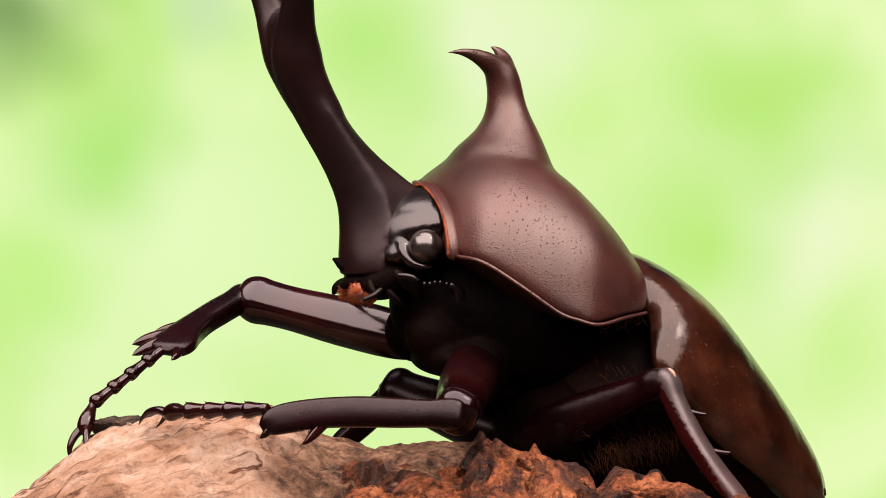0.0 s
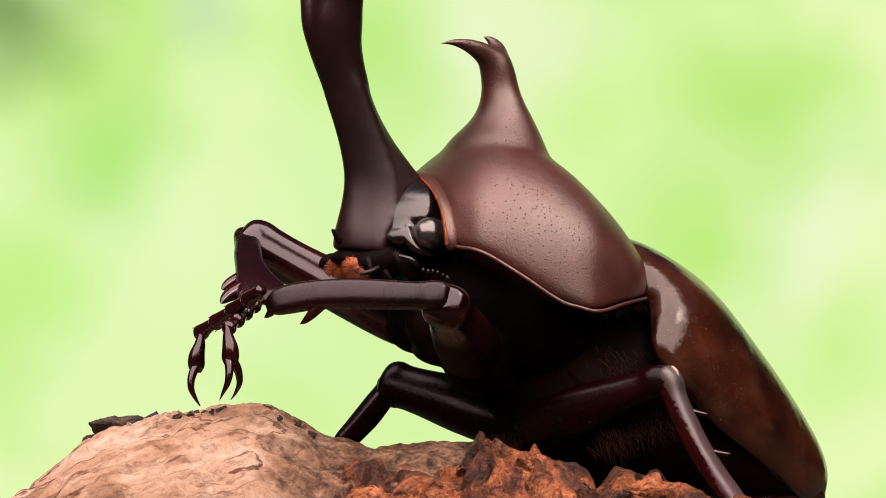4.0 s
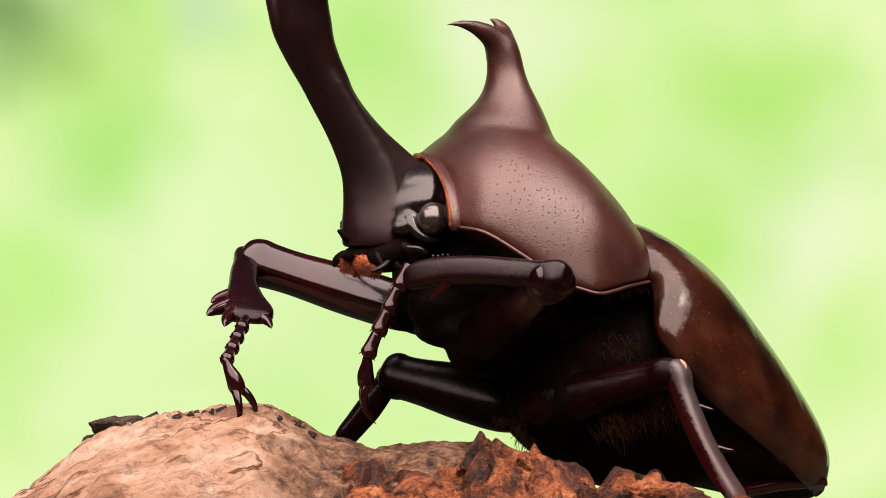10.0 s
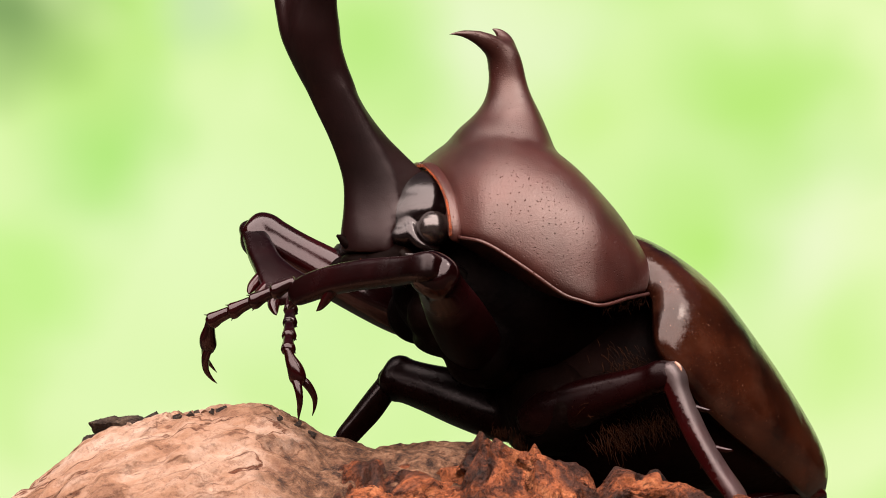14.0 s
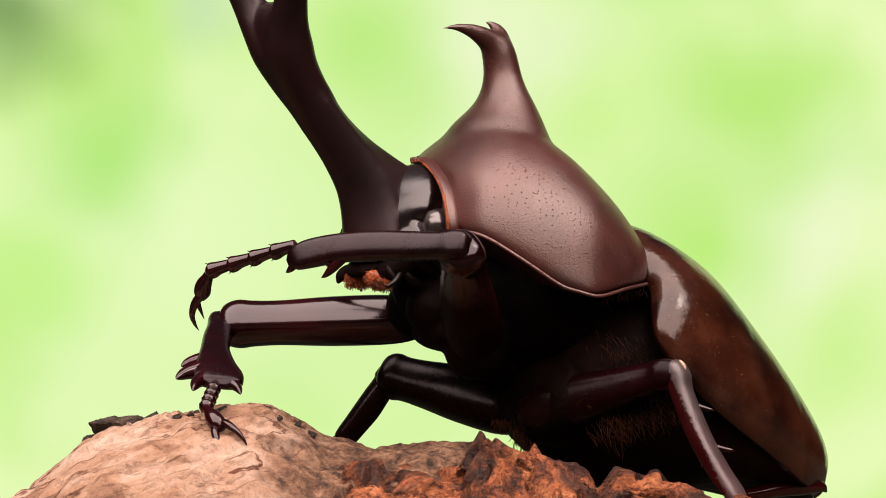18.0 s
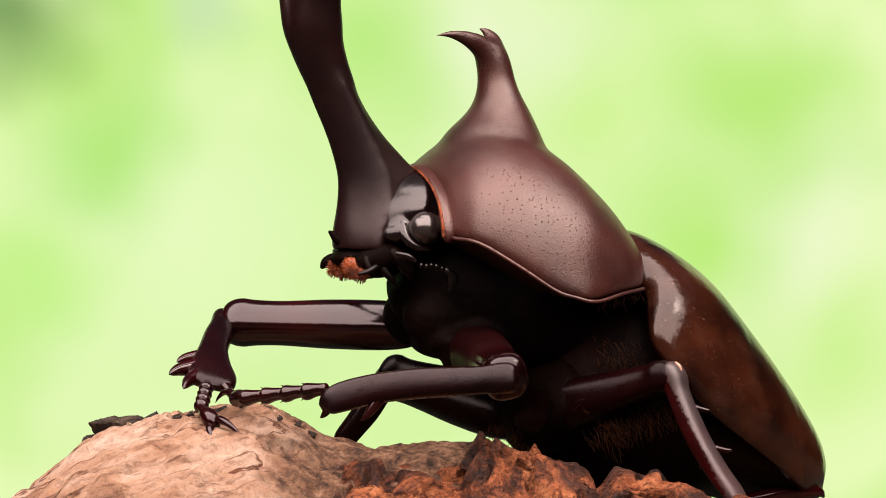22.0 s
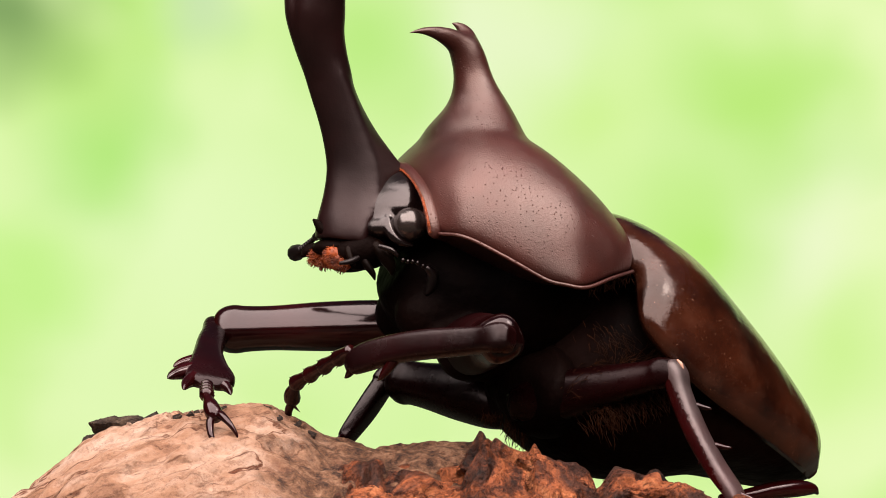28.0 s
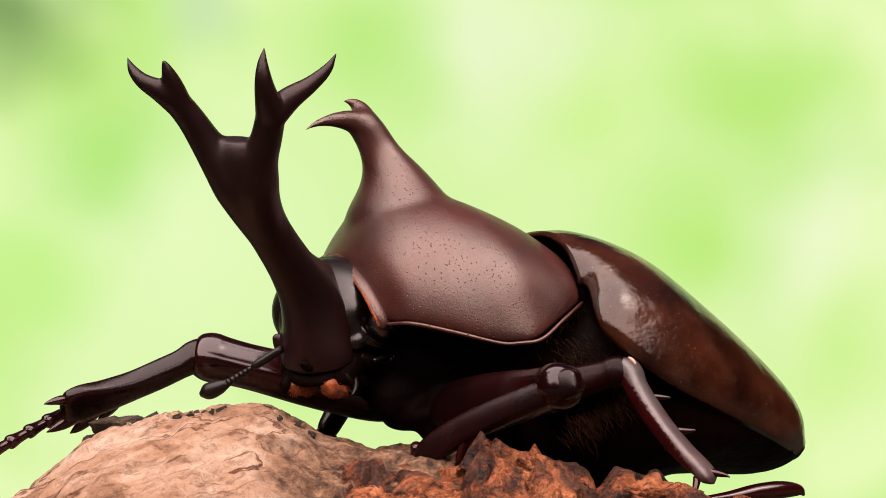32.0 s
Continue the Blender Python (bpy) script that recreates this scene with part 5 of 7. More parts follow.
    walk(right_front[1], [
        (0, rolled_limb(45, 10.7, -14.5, -2.3, 19.0, -8.5, -6.1)), (0.5, rolled_limb(70, 6.7, -16.1, 0.4, 16.5, -12.5, -3.0)),
        (1, rolled_limb(95, 3.1, -16.5, 1.7, 13.4, -19.5, -0.4)), (1.5, rolled_limb(50, 12.3, -7.2, 0.2, 18.3, 1.6, -2.7)),
        (2, near_limb(13.4, -7.5, -0.2, 17.7, 2.0, -3.4)), (2.5, near_limb(12.8, -9.1, -0.0, 13.9, 1.0, -4.2)),
        (3, near_limb(12.4, -8.2, 1.7, 14.2, 1.8, -2.5)), (3.5, near_limb(11.6, -10.7, 1.4, 13.9, -1.0, -3.2)),
        (5.5, near_limb(12.2, -9.5, 1.9, 14.0, 0.9, -1.3)), (6, near_limb(12.2, -11.6, 0.0, 14.9, -1.4, -3.0)),
        (6.5, near_limb(13.9, -7.7, 0.3, 16.8, 2.3, -3.2)), (7, near_limb(10.9, -14.8, -4.0, 18.4, -7.3, -7.1)),
        (7.5, near_limb(10.8, -9.0, 3.9, 15.3, 0.5, 0.5)), (8, near_limb(9.5, -12.2, 2.9, 11.5, -2.1, -0.9)),
        (8.5, near_limb(9.3, -12.3, 3.1, 11.0, -2.2, -1.0)), (9, near_limb(11.2, -9.7, 3.3, 15.0, 0.2, 0.3)),
        (9.5, near_limb(11.2, -10.0, 2.7, 16.5, -0.4, 1.0)), (10, near_limb(10.9, -13.9, -1.4, 14.1, -4.3, -5.7)),
        (10.5, near_limb(10.6, -11.1, 2.7, 14.3, -1.4, -1.0)), (11, near_limb(10.0, -11.8, 2.9, 11.1, -1.7, -1.3)),
        (11.5, near_limb(13.7, -10.2, -1.7, 16.3, -0.6, -6.5)), (12, near_limb(13.3, -10.7, -1.7, 15.1, -1.4, -7.3)),
        (12.5, near_limb(13.8, -9.6, -1.6, 14.9, 0.0, -6.8)), (13, near_limb(13.5, -10.5, -2.3, 15.4, -1.0, -7.4)),
        (13.5, near_limb(11.0, -10.0, 3.2, 10.2, -0.3, -1.8)), (14, near_limb(11.1, -11.8, 1.4, 11.4, -1.9, -3.5)),
        (14.5, near_limb(9.8, -13.1, 1.7, 9.6, -3.2, -3.0)), (16.5, near_limb(13.3, -11.4, -2.4, 17.0, -1.8, -6.5)),
        (17, near_limb(13.1, -12.4, -5.7, 16.9, -3.0, -9.9)), (17.5, near_limb(12.7, -13.0, -5.8, 16.6, -3.4, -9.5)),
        (18, near_limb(13.2, -12.5, -6.1, 16.7, -2.8, -10.1)), (18.5, near_limb(13.3, -11.8, -3.4, 16.9, -2.3, -7.9)),
        (19, near_limb(12.9, -12.6, -5.3, 16.8, -3.3, -9.7)), (19.5, near_limb(12.4, -13.3, -5.2, 16.5, -4.1, -9.6)),
        (20, near_limb(12.5, -13.3, -5.7, 16.8, -4.1, -9.9)), (21, near_limb(12.4, -13.4, -5.6, 16.7, -4.2, -9.8)),
        (22, near_limb(12.4, -13.3, -5.4, 16.7, -4.1, -9.6)), (23, near_limb(12.4, -13.3, -5.4, 16.7, -4.1, -9.6)),
        (24, near_limb(12.7, -13.0, -5.5, 17.0, -3.8, -9.7)), (24.5, near_limb(12.6, -12.6, -4.9, 16.5, -3.2, -9.0)),
        (25, near_limb(12.3, -12.9, -5.1, 16.6, -3.6, -9.1)), (25.5, near_limb(11.9, -13.3, -5.3, 16.1, -3.9, -9.0)),
        (27.5, near_limb(11.7, -13.8, -5.6, 15.7, -4.4, -9.6)), (28, near_limb(12.5, -12.9, -6.1, 16.4, -3.3, -9.7)),
        (29, near_limb(12.7, -12.6, -6.5, 16.7, -2.9, -10.0)), (29.5, near_limb(12.8, -12.1, -6.3, 15.4, -1.8, -9.3)),
        (30, near_limb(11.4, -11.5, -5.3, 12.7, -1.4, -9.3)), (30.5, near_limb(12.1, -10.9, -4.5, 12.5, -0.5, -8.0)),
        (31, near_limb(12.1, -11.2, -4.1, 12.8, -0.9, -7.9)), (31.5, near_limb(11.6, -12.0, -3.6, 13.6, -2.1, -8.0)),
        (31.8, rolled_limb(55, 11.3, -9.7, -1.6, 19.0, -3.3, -6.2)), (32, rolled_limb(110, 12.9, -5.4, -1.9, 23.7, -6.0, -4.1)),
    ])
    walk(right_front[2], [
        (0, limb(19.0, -8.5, -6.1, 24.6, -6.6, -9.9)), (0.5, limb(16.5, -12.5, -3.0, 21.4, -9.5, -7.0)),
        (1, limb(13.4, -19.5, -0.4, 20.0, -21.2, -2.3)), (1.5, limb(18.3, 1.6, -2.7, 22.2, 7.2, -4.1)),
        (2, limb(17.7, 2.0, -3.4, 22.0, 7.2, -5.6)), (2.5, limb(13.9, 1.0, -4.2, 17.8, 6.4, -6.3)),
        (3, limb(14.2, 1.8, -2.5, 17.3, 7.5, -5.1)), (3.5, limb(13.9, -1.0, -3.2, 18.1, 4.4, -4.8)),
        (5.5, limb(14.0, 0.9, -1.3, 17.4, 6.0, -4.6)), (6, limb(14.9, -1.4, -3.0, 17.9, 3.9, -6.5)),
        (6.5, limb(16.8, 2.3, -3.2, 19.2, 7.0, -7.8)), (7, limb(18.4, -7.3, -7.1, 23.4, -3.5, -10.2)),
        (7.5, limb(15.3, 0.5, 0.5, 19.1, 6.0, -1.2)), (8, limb(11.5, -2.1, -0.9, 14.5, 3.4, -4.0)),
        (8.5, limb(11.0, -2.2, -1.0, 12.6, 3.9, -4.0)), (9, limb(15.0, 0.2, 0.3, 18.7, 5.8, -1.8)),
        (9.5, limb(16.5, -0.4, 1.0, 21.4, 4.3, -0.3)), (10, limb(14.1, -4.3, -5.7, 17.3, 1.3, -8.5)),
        (10.5, limb(14.3, -1.4, -1.0, 18.5, 4.1, -2.4)), (11, limb(11.1, -1.7, -1.3, 12.6, 3.6, -5.6)),
        (11.5, limb(16.6, 0.3, -6.5, 20.8, 9.8, -8.4)), (12, limb(15.4, -0.5, -7.3, 19.4, 9.0, -9.4)),
        (12.5, limb(15.2, 0.9, -6.8, 19.3, 10.4, -9.0)), (13, limb(15.7, -0.1, -7.4, 19.8, 9.2, -9.9)),
        (13.5, limb(10.2, -0.3, -1.8, 13.0, 4.8, -5.9)), (14, limb(11.4, -1.9, -3.5, 13.5, 3.8, -7.0)),
        (14.5, limb(9.6, -3.2, -3.0, 11.8, 1.3, -7.8)), (16.5, limb(17.0, -1.8, -6.5, 20.1, 3.9, -9.0)),
        (17, limb(16.9, -3.0, -9.9, 19.2, 3.5, -11.0)), (17.5, limb(16.6, -3.4, -9.5, 18.9, 3.0, -11.2)),
        (18, limb(16.7, -2.8, -10.1, 19.3, 3.6, -11.3)), (18.5, limb(16.9, -2.3, -7.9, 19.8, 3.8, -9.6)),
        (19, limb(16.8, -3.3, -9.7, 19.4, 3.1, -10.7)), (19.5, limb(16.5, -4.1, -9.6, 18.8, 2.4, -11.0)),
        (20, limb(16.8, -4.1, -9.9, 19.1, 2.4, -11.1)), (21, limb(16.7, -4.2, -9.8, 19.0, 2.3, -11.0)),
        (22, limb(16.7, -4.1, -9.6, 19.1, 2.4, -10.8)), (23, limb(16.7, -4.1, -9.6, 19.1, 2.4, -10.8)),
        (24, limb(17.0, -3.8, -9.7, 19.3, 2.7, -10.9)), (24.5, limb(16.5, -3.2, -9.0, 19.3, 3.1, -10.4)),
        (25, limb(16.6, -3.6, -9.1, 19.0, 2.9, -10.3)), (25.5, limb(16.1, -3.9, -9.0, 18.7, 2.5, -10.5)),
        (27.5, limb(15.7, -4.4, -9.6, 18.1, 2.0, -11.1)), (28, limb(16.4, -3.3, -9.7, 18.4, 3.4, -10.1)),
        (29, limb(16.7, -2.9, -10.0, 18.4, 3.8, -9.6)), (29.5, limb(15.4, -1.8, -9.3, 17.2, 4.9, -9.5)),
        (30, limb(12.7, -1.4, -9.3, 14.0, 5.5, -9.8)), (30.5, limb(12.5, -0.5, -8.0, 14.3, 6.2, -8.7)),
        (31, limb(12.8, -0.9, -7.9, 14.5, 5.8, -8.4)), (31.5, limb(13.6, -2.1, -8.0, 15.4, 4.6, -8.4)),
        (31.8, limb(19.0, -3.3, -6.2, 21.3, 2.6, -9.1)), (32, limb(23.7, -6.0, -4.1, 30.1, -3.7, -6.0)),
    ])
    walk(right_front[3], [
        (0, limb(24.6, -6.6, -9.9, 26.3, -4.4, -13.6)), (0.5, limb(21.4, -9.5, -7.0, 22.8, -8.3, -11.2)),
        (1, limb(20.0, -21.2, -2.3, 22.4, -20.2, -6.1)), (1.5, limb(22.2, 7.2, -4.1, 20.9, 10.8, -6.6)),
        (2, limb(22.0, 7.2, -5.6, 22.8, 7.7, -10.1)), (2.5, limb(17.8, 6.4, -6.3, 17.8, 6.8, -10.9)),
        (3, limb(17.3, 7.5, -5.1, 17.5, 9.9, -9.0)), (3.5, limb(18.1, 4.4, -4.8, 17.9, 4.7, -9.4)),
        (5.5, limb(17.4, 6.0, -4.6, 17.7, 8.2, -8.7)), (6, limb(17.9, 3.9, -6.5, 18.5, 6.5, -10.2)),
        (6.5, limb(19.2, 7.0, -7.8, 19.4, 10.0, -11.3)), (7, limb(23.4, -3.5, -10.2, 24.0, 0.1, -12.9)),
        (7.5, limb(19.1, 6.0, -1.2, 19.9, 10.0, -3.5)), (8, limb(14.5, 3.4, -4.0, 14.9, 6.7, -7.3)),
        (8.5, limb(12.6, 3.9, -4.0, 12.5, 6.1, -8.1)), (9, limb(18.7, 5.8, -1.8, 19.3, 9.4, -4.5)),
        (9.5, limb(21.4, 4.3, -0.3, 23.0, 7.4, -3.3)), (10, limb(17.3, 1.3, -8.5, 15.7, 2.1, -12.8)),
        (10.5, limb(18.5, 4.1, -2.4, 19.3, 6.7, -6.0)), (11, limb(12.6, 3.6, -5.6, 12.3, 6.2, -9.5)),
        (11.5, limb(20.8, 9.8, -8.4, 20.8, 13.1, -12.4)), (12, limb(19.4, 9.0, -9.4, 19.2, 12.5, -13.5)),
        (12.5, limb(19.3, 10.4, -9.0, 18.9, 14.5, -12.8)), (13, limb(19.8, 9.2, -9.9, 19.0, 12.8, -13.8)),
        (13.5, limb(13.0, 4.8, -5.9, 13.4, 8.0, -9.1)), (14, limb(13.5, 3.8, -7.0, 12.1, 4.6, -11.3)),
        (14.5, limb(11.8, 1.3, -7.8, 11.5, 4.6, -11.1)), (16.5, limb(20.1, 3.9, -9.0, 19.2, 4.6, -13.5)),
        (17, limb(19.2, 3.5, -11.0, 18.3, 7.3, -13.5)), (17.5, limb(18.9, 3.0, -11.2, 18.5, 6.9, -13.6)),
        (18, limb(19.3, 3.6, -11.3, 18.4, 7.4, -13.8)), (18.5, limb(19.8, 3.8, -9.6, 19.0, 6.0, -13.6)),
        (19, limb(19.4, 3.1, -10.7, 18.9, 7.0, -13.2)), (19.5, limb(18.8, 2.4, -11.0, 18.5, 6.4, -13.1)),
        (20, limb(19.1, 2.4, -11.1, 18.5, 6.5, -13.2)), (21, limb(19.0, 2.3, -11.0, 18.4, 6.3, -13.1)),
        (22, limb(19.1, 2.4, -10.8, 18.3, 6.4, -12.9)), (23, limb(19.1, 2.4, -10.8, 18.3, 6.4, -12.9)),
        (24, limb(19.3, 2.7, -10.9, 18.5, 6.7, -13.0)), (24.5, limb(19.3, 3.1, -10.4, 19.3, 7.1, -12.8)),
        (25, limb(19.0, 2.9, -10.3, 18.7, 6.9, -12.5)), (25.5, limb(18.7, 2.5, -10.5, 18.4, 6.5, -12.6)),
        (27.5, limb(18.1, 2.0, -11.1, 18.0, 6.1, -13.2)), (28, limb(18.4, 3.4, -10.1, 18.2, 7.0, -13.1)),
        (29, limb(18.4, 3.8, -9.6, 18.1, 7.0, -13.0)), (29.5, limb(17.2, 4.9, -9.5, 18.0, 8.3, -12.5)),
        (30, limb(14.0, 5.5, -9.8, 14.9, 9.0, -12.7)), (30.5, limb(14.3, 6.2, -8.7, 15.2, 9.8, -11.5)),
        (31, limb(14.5, 5.8, -8.4, 15.3, 9.0, -11.6)), (31.5, limb(15.4, 4.6, -8.4, 14.0, 7.9, -11.4)),
        (31.8, limb(21.3, 2.6, -9.1, 20.0, 7.0, -9.4)), (32, limb(30.1, -3.7, -6.0, 33.9, -1.1, -6.4)),
    ])
    walk(left_front[0], [
        (0, near_limb(-0.5, 4.5, -7.0, 5.6, 15.9, -9.4)), (0.5, near_limb(-0.5, 4.5, -7.0, 6.2, 15.7, -9.0)),
        (1, near_limb(-0.5, 4.5, -7.1, 6.0, 15.7, -9.6)), (1.5, near_limb(-1.2, 4.8, -8.3, 5.9, 15.8, -6.7)),
        (2, near_limb(-0.8, 4.6, -7.7, 5.5, 16.2, -7.9)), (2.5, near_limb(-0.8, 4.6, -7.6, 5.4, 16.1, -5.4)),
        (3, near_limb(-0.6, 4.5, -7.3, 4.0, 16.3, -3.5)), (3.5, near_limb(-0.6, 4.5, -7.2, 5.5, 15.6, -3.4)),
        (5.5, near_limb(-0.5, 4.5, -7.0, 6.9, 11.3, 1.6)), (6, near_limb(-0.5, 4.5, -7.0, 8.0, 10.5, 1.1)),
        (6.5, near_limb(-0.5, 4.5, -7.0, 8.5, 9.7, 1.1)), (7, near_limb(-0.5, 4.5, -7.1, 6.5, 15.0, -3.1)),
        (7.5, near_limb(-0.5, 4.5, -7.0, 6.7, 11.0, 2.0)), (8, near_limb(-0.4, 4.5, -7.0, 8.4, 9.2, 1.6)),
        (8.5, near_limb(-0.4, 4.5, -7.0, 8.6, 8.3, 1.9)), (9, near_limb(-0.4, 4.4, -6.9, 7.3, 14.2, -2.5)),
        (9.5, near_limb(-0.5, 4.5, -7.1, 3.6, 15.8, -1.8)), (10, near_limb(-0.5, 4.5, -7.1, -1.3, 16.8, -2.3)),
        (10.5, near_limb(-0.5, 4.5, -7.0, 8.8, 10.6, 0.2)), (11, near_limb(-0.4, 4.5, -6.9, 7.2, 14.1, -2.2)),
        (11.5, near_limb(-0.5, 4.5, -7.1, 6.0, 15.9, -5.6)), (12, near_limb(-0.5, 4.5, -7.2, 4.1, 16.8, -6.9)),
        (12.5, near_limb(-0.6, 4.5, -7.2, 4.8, 16.6, -6.7)), (13, near_limb(-0.6, 4.5, -7.2, 3.0, 17.2, -8.2)),
        (13.5, near_limb(-0.4, 4.5, -6.9, 7.4, 13.2, -0.9)), (14, near_limb(-0.5, 4.5, -7.0, 6.8, 13.7, -1.0)),
        (14.5, near_limb(-0.4, 4.5, -7.0, 7.8, 13.1, -1.3)), (16.5, near_limb(-0.5, 4.5, -7.0, 6.5, 15.3, -4.2)),
        (17, near_limb(-0.5, 4.5, -7.1, 2.2, 17.2, -5.1)), (17.5, near_limb(-0.5, 4.5, -7.2, -2.7, 16.9, -3.3)),
        (18, near_limb(-0.5, 4.5, -7.1, 4.7, 14.3, -0.1)), (18.5, near_limb(-0.5, 4.5, -7.1, 9.6, 10.2, -0.7)),
        (19, near_limb(-0.5, 4.5, -7.2, 5.2, 16.4, -7.9)), (19.5, near_limb(-0.6, 4.5, -7.3, 5.9, 16.0, -7.6)),
        (20, near_limb(-0.6, 4.5, -7.2, 4.3, 16.8, -7.0)), (21, near_limb(-0.5, 4.5, -7.2, 2.2, 17.4, -8.5)),
        (22, near_limb(-0.6, 4.5, -7.2, 2.2, 17.3, -8.5)), (23, near_limb(-0.6, 4.5, -7.2, 2.2, 17.4, -8.5)),
        (24, near_limb(-0.6, 4.5, -7.2, 3.1, 17.2, -7.2)), (24.5, near_limb(-0.7, 4.6, -7.5, 0.8, 17.3, -4.3)),
        (25, near_limb(-0.8, 4.6, -7.7, -0.4, 17.2, -3.7)), (25.5, near_limb(-0.9, 4.6, -7.7, 2.9, 16.4, -3.1)),
        (27.5, near_limb(-0.8, 4.6, -7.6, 2.0, 17.5, -6.6)), (28, near_limb(-0.8, 4.6, -7.6, 1.9, 17.5, -6.7)),
        (29, near_limb(-0.8, 4.6, -7.6, 2.3, 17.4, -7.4)), (29.5, near_limb(-1.0, 4.7, -7.9, -1.4, 17.7, -5.8)),
        (30, near_limb(-1.9, 5.0, -9.4, 0.3, 18.0, -8.9)), (30.5, near_limb(-1.6, 4.9, -8.9, 0.6, 17.9, -7.4)),
        (31, near_limb(-1.4, 4.9, -8.6, 0.2, 18.0, -8.9)), (31.5, near_limb(-1.3, 4.8, -8.5, 0.6, 17.9, -8.8)),
        (31.8, near_limb(-1.5, 5.3, -9.5, -5.5, 17.9, -8.8)), (32, near_limb(-1.2, 6.2, -9.6, -5.2, 18.8, -9.1)),
    ])
    walk(left_front[1], [
        (0, near_limb(5.6, 15.9, -9.4, 17.5, 11.8, -9.2)), (0.5, near_limb(6.2, 15.7, -9.0, 16.6, 8.6, -9.1)),
        (1, near_limb(6.0, 15.7, -9.6, 17.1, 9.8, -9.4)), (1.5, near_limb(5.9, 15.8, -6.7, 16.9, 9.8, -8.4)),
        (2, near_limb(5.5, 16.2, -7.9, 17.5, 12.4, -8.6)), (2.5, near_limb(5.4, 16.1, -5.4, 15.9, 9.0, -5.7)),
        (3, near_limb(4.0, 16.3, -3.5, 16.0, 12.3, -3.1)), (3.5, near_limb(5.5, 15.6, -3.4, 15.9, 8.6, -3.0)),
        (5.5, near_limb(6.9, 11.3, 1.6, 14.4, 1.1, 1.8)), (6, near_limb(8.0, 10.5, 1.1, 16.6, 1.3, 0.6)),
        (6.5, near_limb(8.5, 9.7, 1.1, 16.0, -0.4, -0.0)), (7, near_limb(6.5, 15.0, -3.1, 12.7, 4.2, -4.7)),
        (7.5, near_limb(6.7, 11.0, 2.0, 11.6, -0.5, 0.5)), (8, near_limb(8.4, 9.2, 1.6, 10.1, -3.2, -0.0)),
        (8.5, near_limb(8.6, 8.3, 1.9, 9.5, -4.2, 0.1)), (9, near_limb(7.3, 14.2, -2.5, 14.1, 3.7, -3.3)),
        (9.5, near_limb(3.6, 15.8, -1.8, 6.4, 3.6, -2.6)), (10, near_limb(-1.3, 16.8, -2.3, 5.4, 6.1, -1.7)),
        (10.5, near_limb(8.8, 10.6, 0.2, 8.9, -1.8, -2.1)), (11, near_limb(7.2, 14.1, -2.2, 13.5, 3.2, -2.1)),
        (11.5, near_limb(6.0, 15.9, -5.6, 15.2, 7.3, -6.5)), (12, near_limb(4.1, 16.8, -6.9, 14.7, 10.0, -7.2)),
        (12.5, near_limb(4.8, 16.6, -6.7, 13.4, 7.4, -6.6)), (13, near_limb(3.0, 17.2, -8.2, 14.9, 13.1, -8.7)),
        (13.5, near_limb(7.4, 13.2, -0.9, 11.1, 1.2, -0.8)), (14, near_limb(6.8, 13.7, -1.0, 12.7, 2.6, -2.2)),
        (14.5, near_limb(7.8, 13.1, -1.3, 11.8, 1.2, -2.2)), (16.5, near_limb(6.5, 15.3, -4.2, 14.2, 5.4, -4.9)),
        (17, near_limb(2.2, 17.2, -5.1, 11.3, 8.5, -5.1)), (17.5, near_limb(-2.7, 16.9, -3.3, 6.8, 9.1, -0.5)),
        (18, near_limb(4.7, 14.3, -0.1, 13.5, 5.3, -0.1)), (18.5, near_limb(9.6, 10.2, -0.7, 13.9, -1.5, -2.5)),
        (19, near_limb(5.2, 16.4, -7.9, 14.7, 8.2, -8.8)), (19.5, near_limb(5.9, 16.0, -7.6, 13.6, 6.1, -8.5)),
        (20, near_limb(4.3, 16.8, -7.0, 14.1, 8.9, -7.0)), (21, near_limb(2.2, 17.4, -8.5, 12.7, 10.5, -9.1)),
        (22, near_limb(2.2, 17.3, -8.5, 12.8, 10.6, -9.3)), (23, near_limb(2.2, 17.4, -8.5, 12.8, 10.6, -9.5)),
        (24, near_limb(3.1, 17.2, -7.2, 14.1, 11.1, -7.4)), (24.5, near_limb(0.8, 17.3, -4.3, 7.4, 6.6, -5.2)),
        (25, near_limb(-0.4, 17.2, -3.7, 4.0, 5.3, -3.6)), (25.5, near_limb(2.9, 16.4, -3.1, 7.1, 4.6, -4.8)),
        (27.5, near_limb(2.0, 17.5, -6.6, 8.4, 6.6, -6.9)), (28, near_limb(1.9, 17.5, -6.7, 9.0, 7.1, -7.4)),
        (29, near_limb(2.3, 17.4, -7.4, 8.5, 6.5, -7.5)), (29.5, near_limb(-1.4, 17.7, -5.8, 4.9, 6.9, -7.1)),
        (30, near_limb(0.3, 18.0, -8.9, 8.1, 8.2, -10.5)), (30.5, near_limb(0.6, 17.9, -7.4, 8.3, 8.0, -9.2)),
        (31, near_limb(0.2, 18.0, -8.9, 8.3, 8.4, -9.7)), (31.5, near_limb(0.6, 17.9, -8.8, 6.5, 6.8, -9.9)),
        (31.8, near_limb(-5.5, 17.9, -8.8, 1.4, 7.9, -12.3)), (32, near_limb(-5.2, 18.8, -9.1, 3.3, 9.8, -11.4)),
    ])
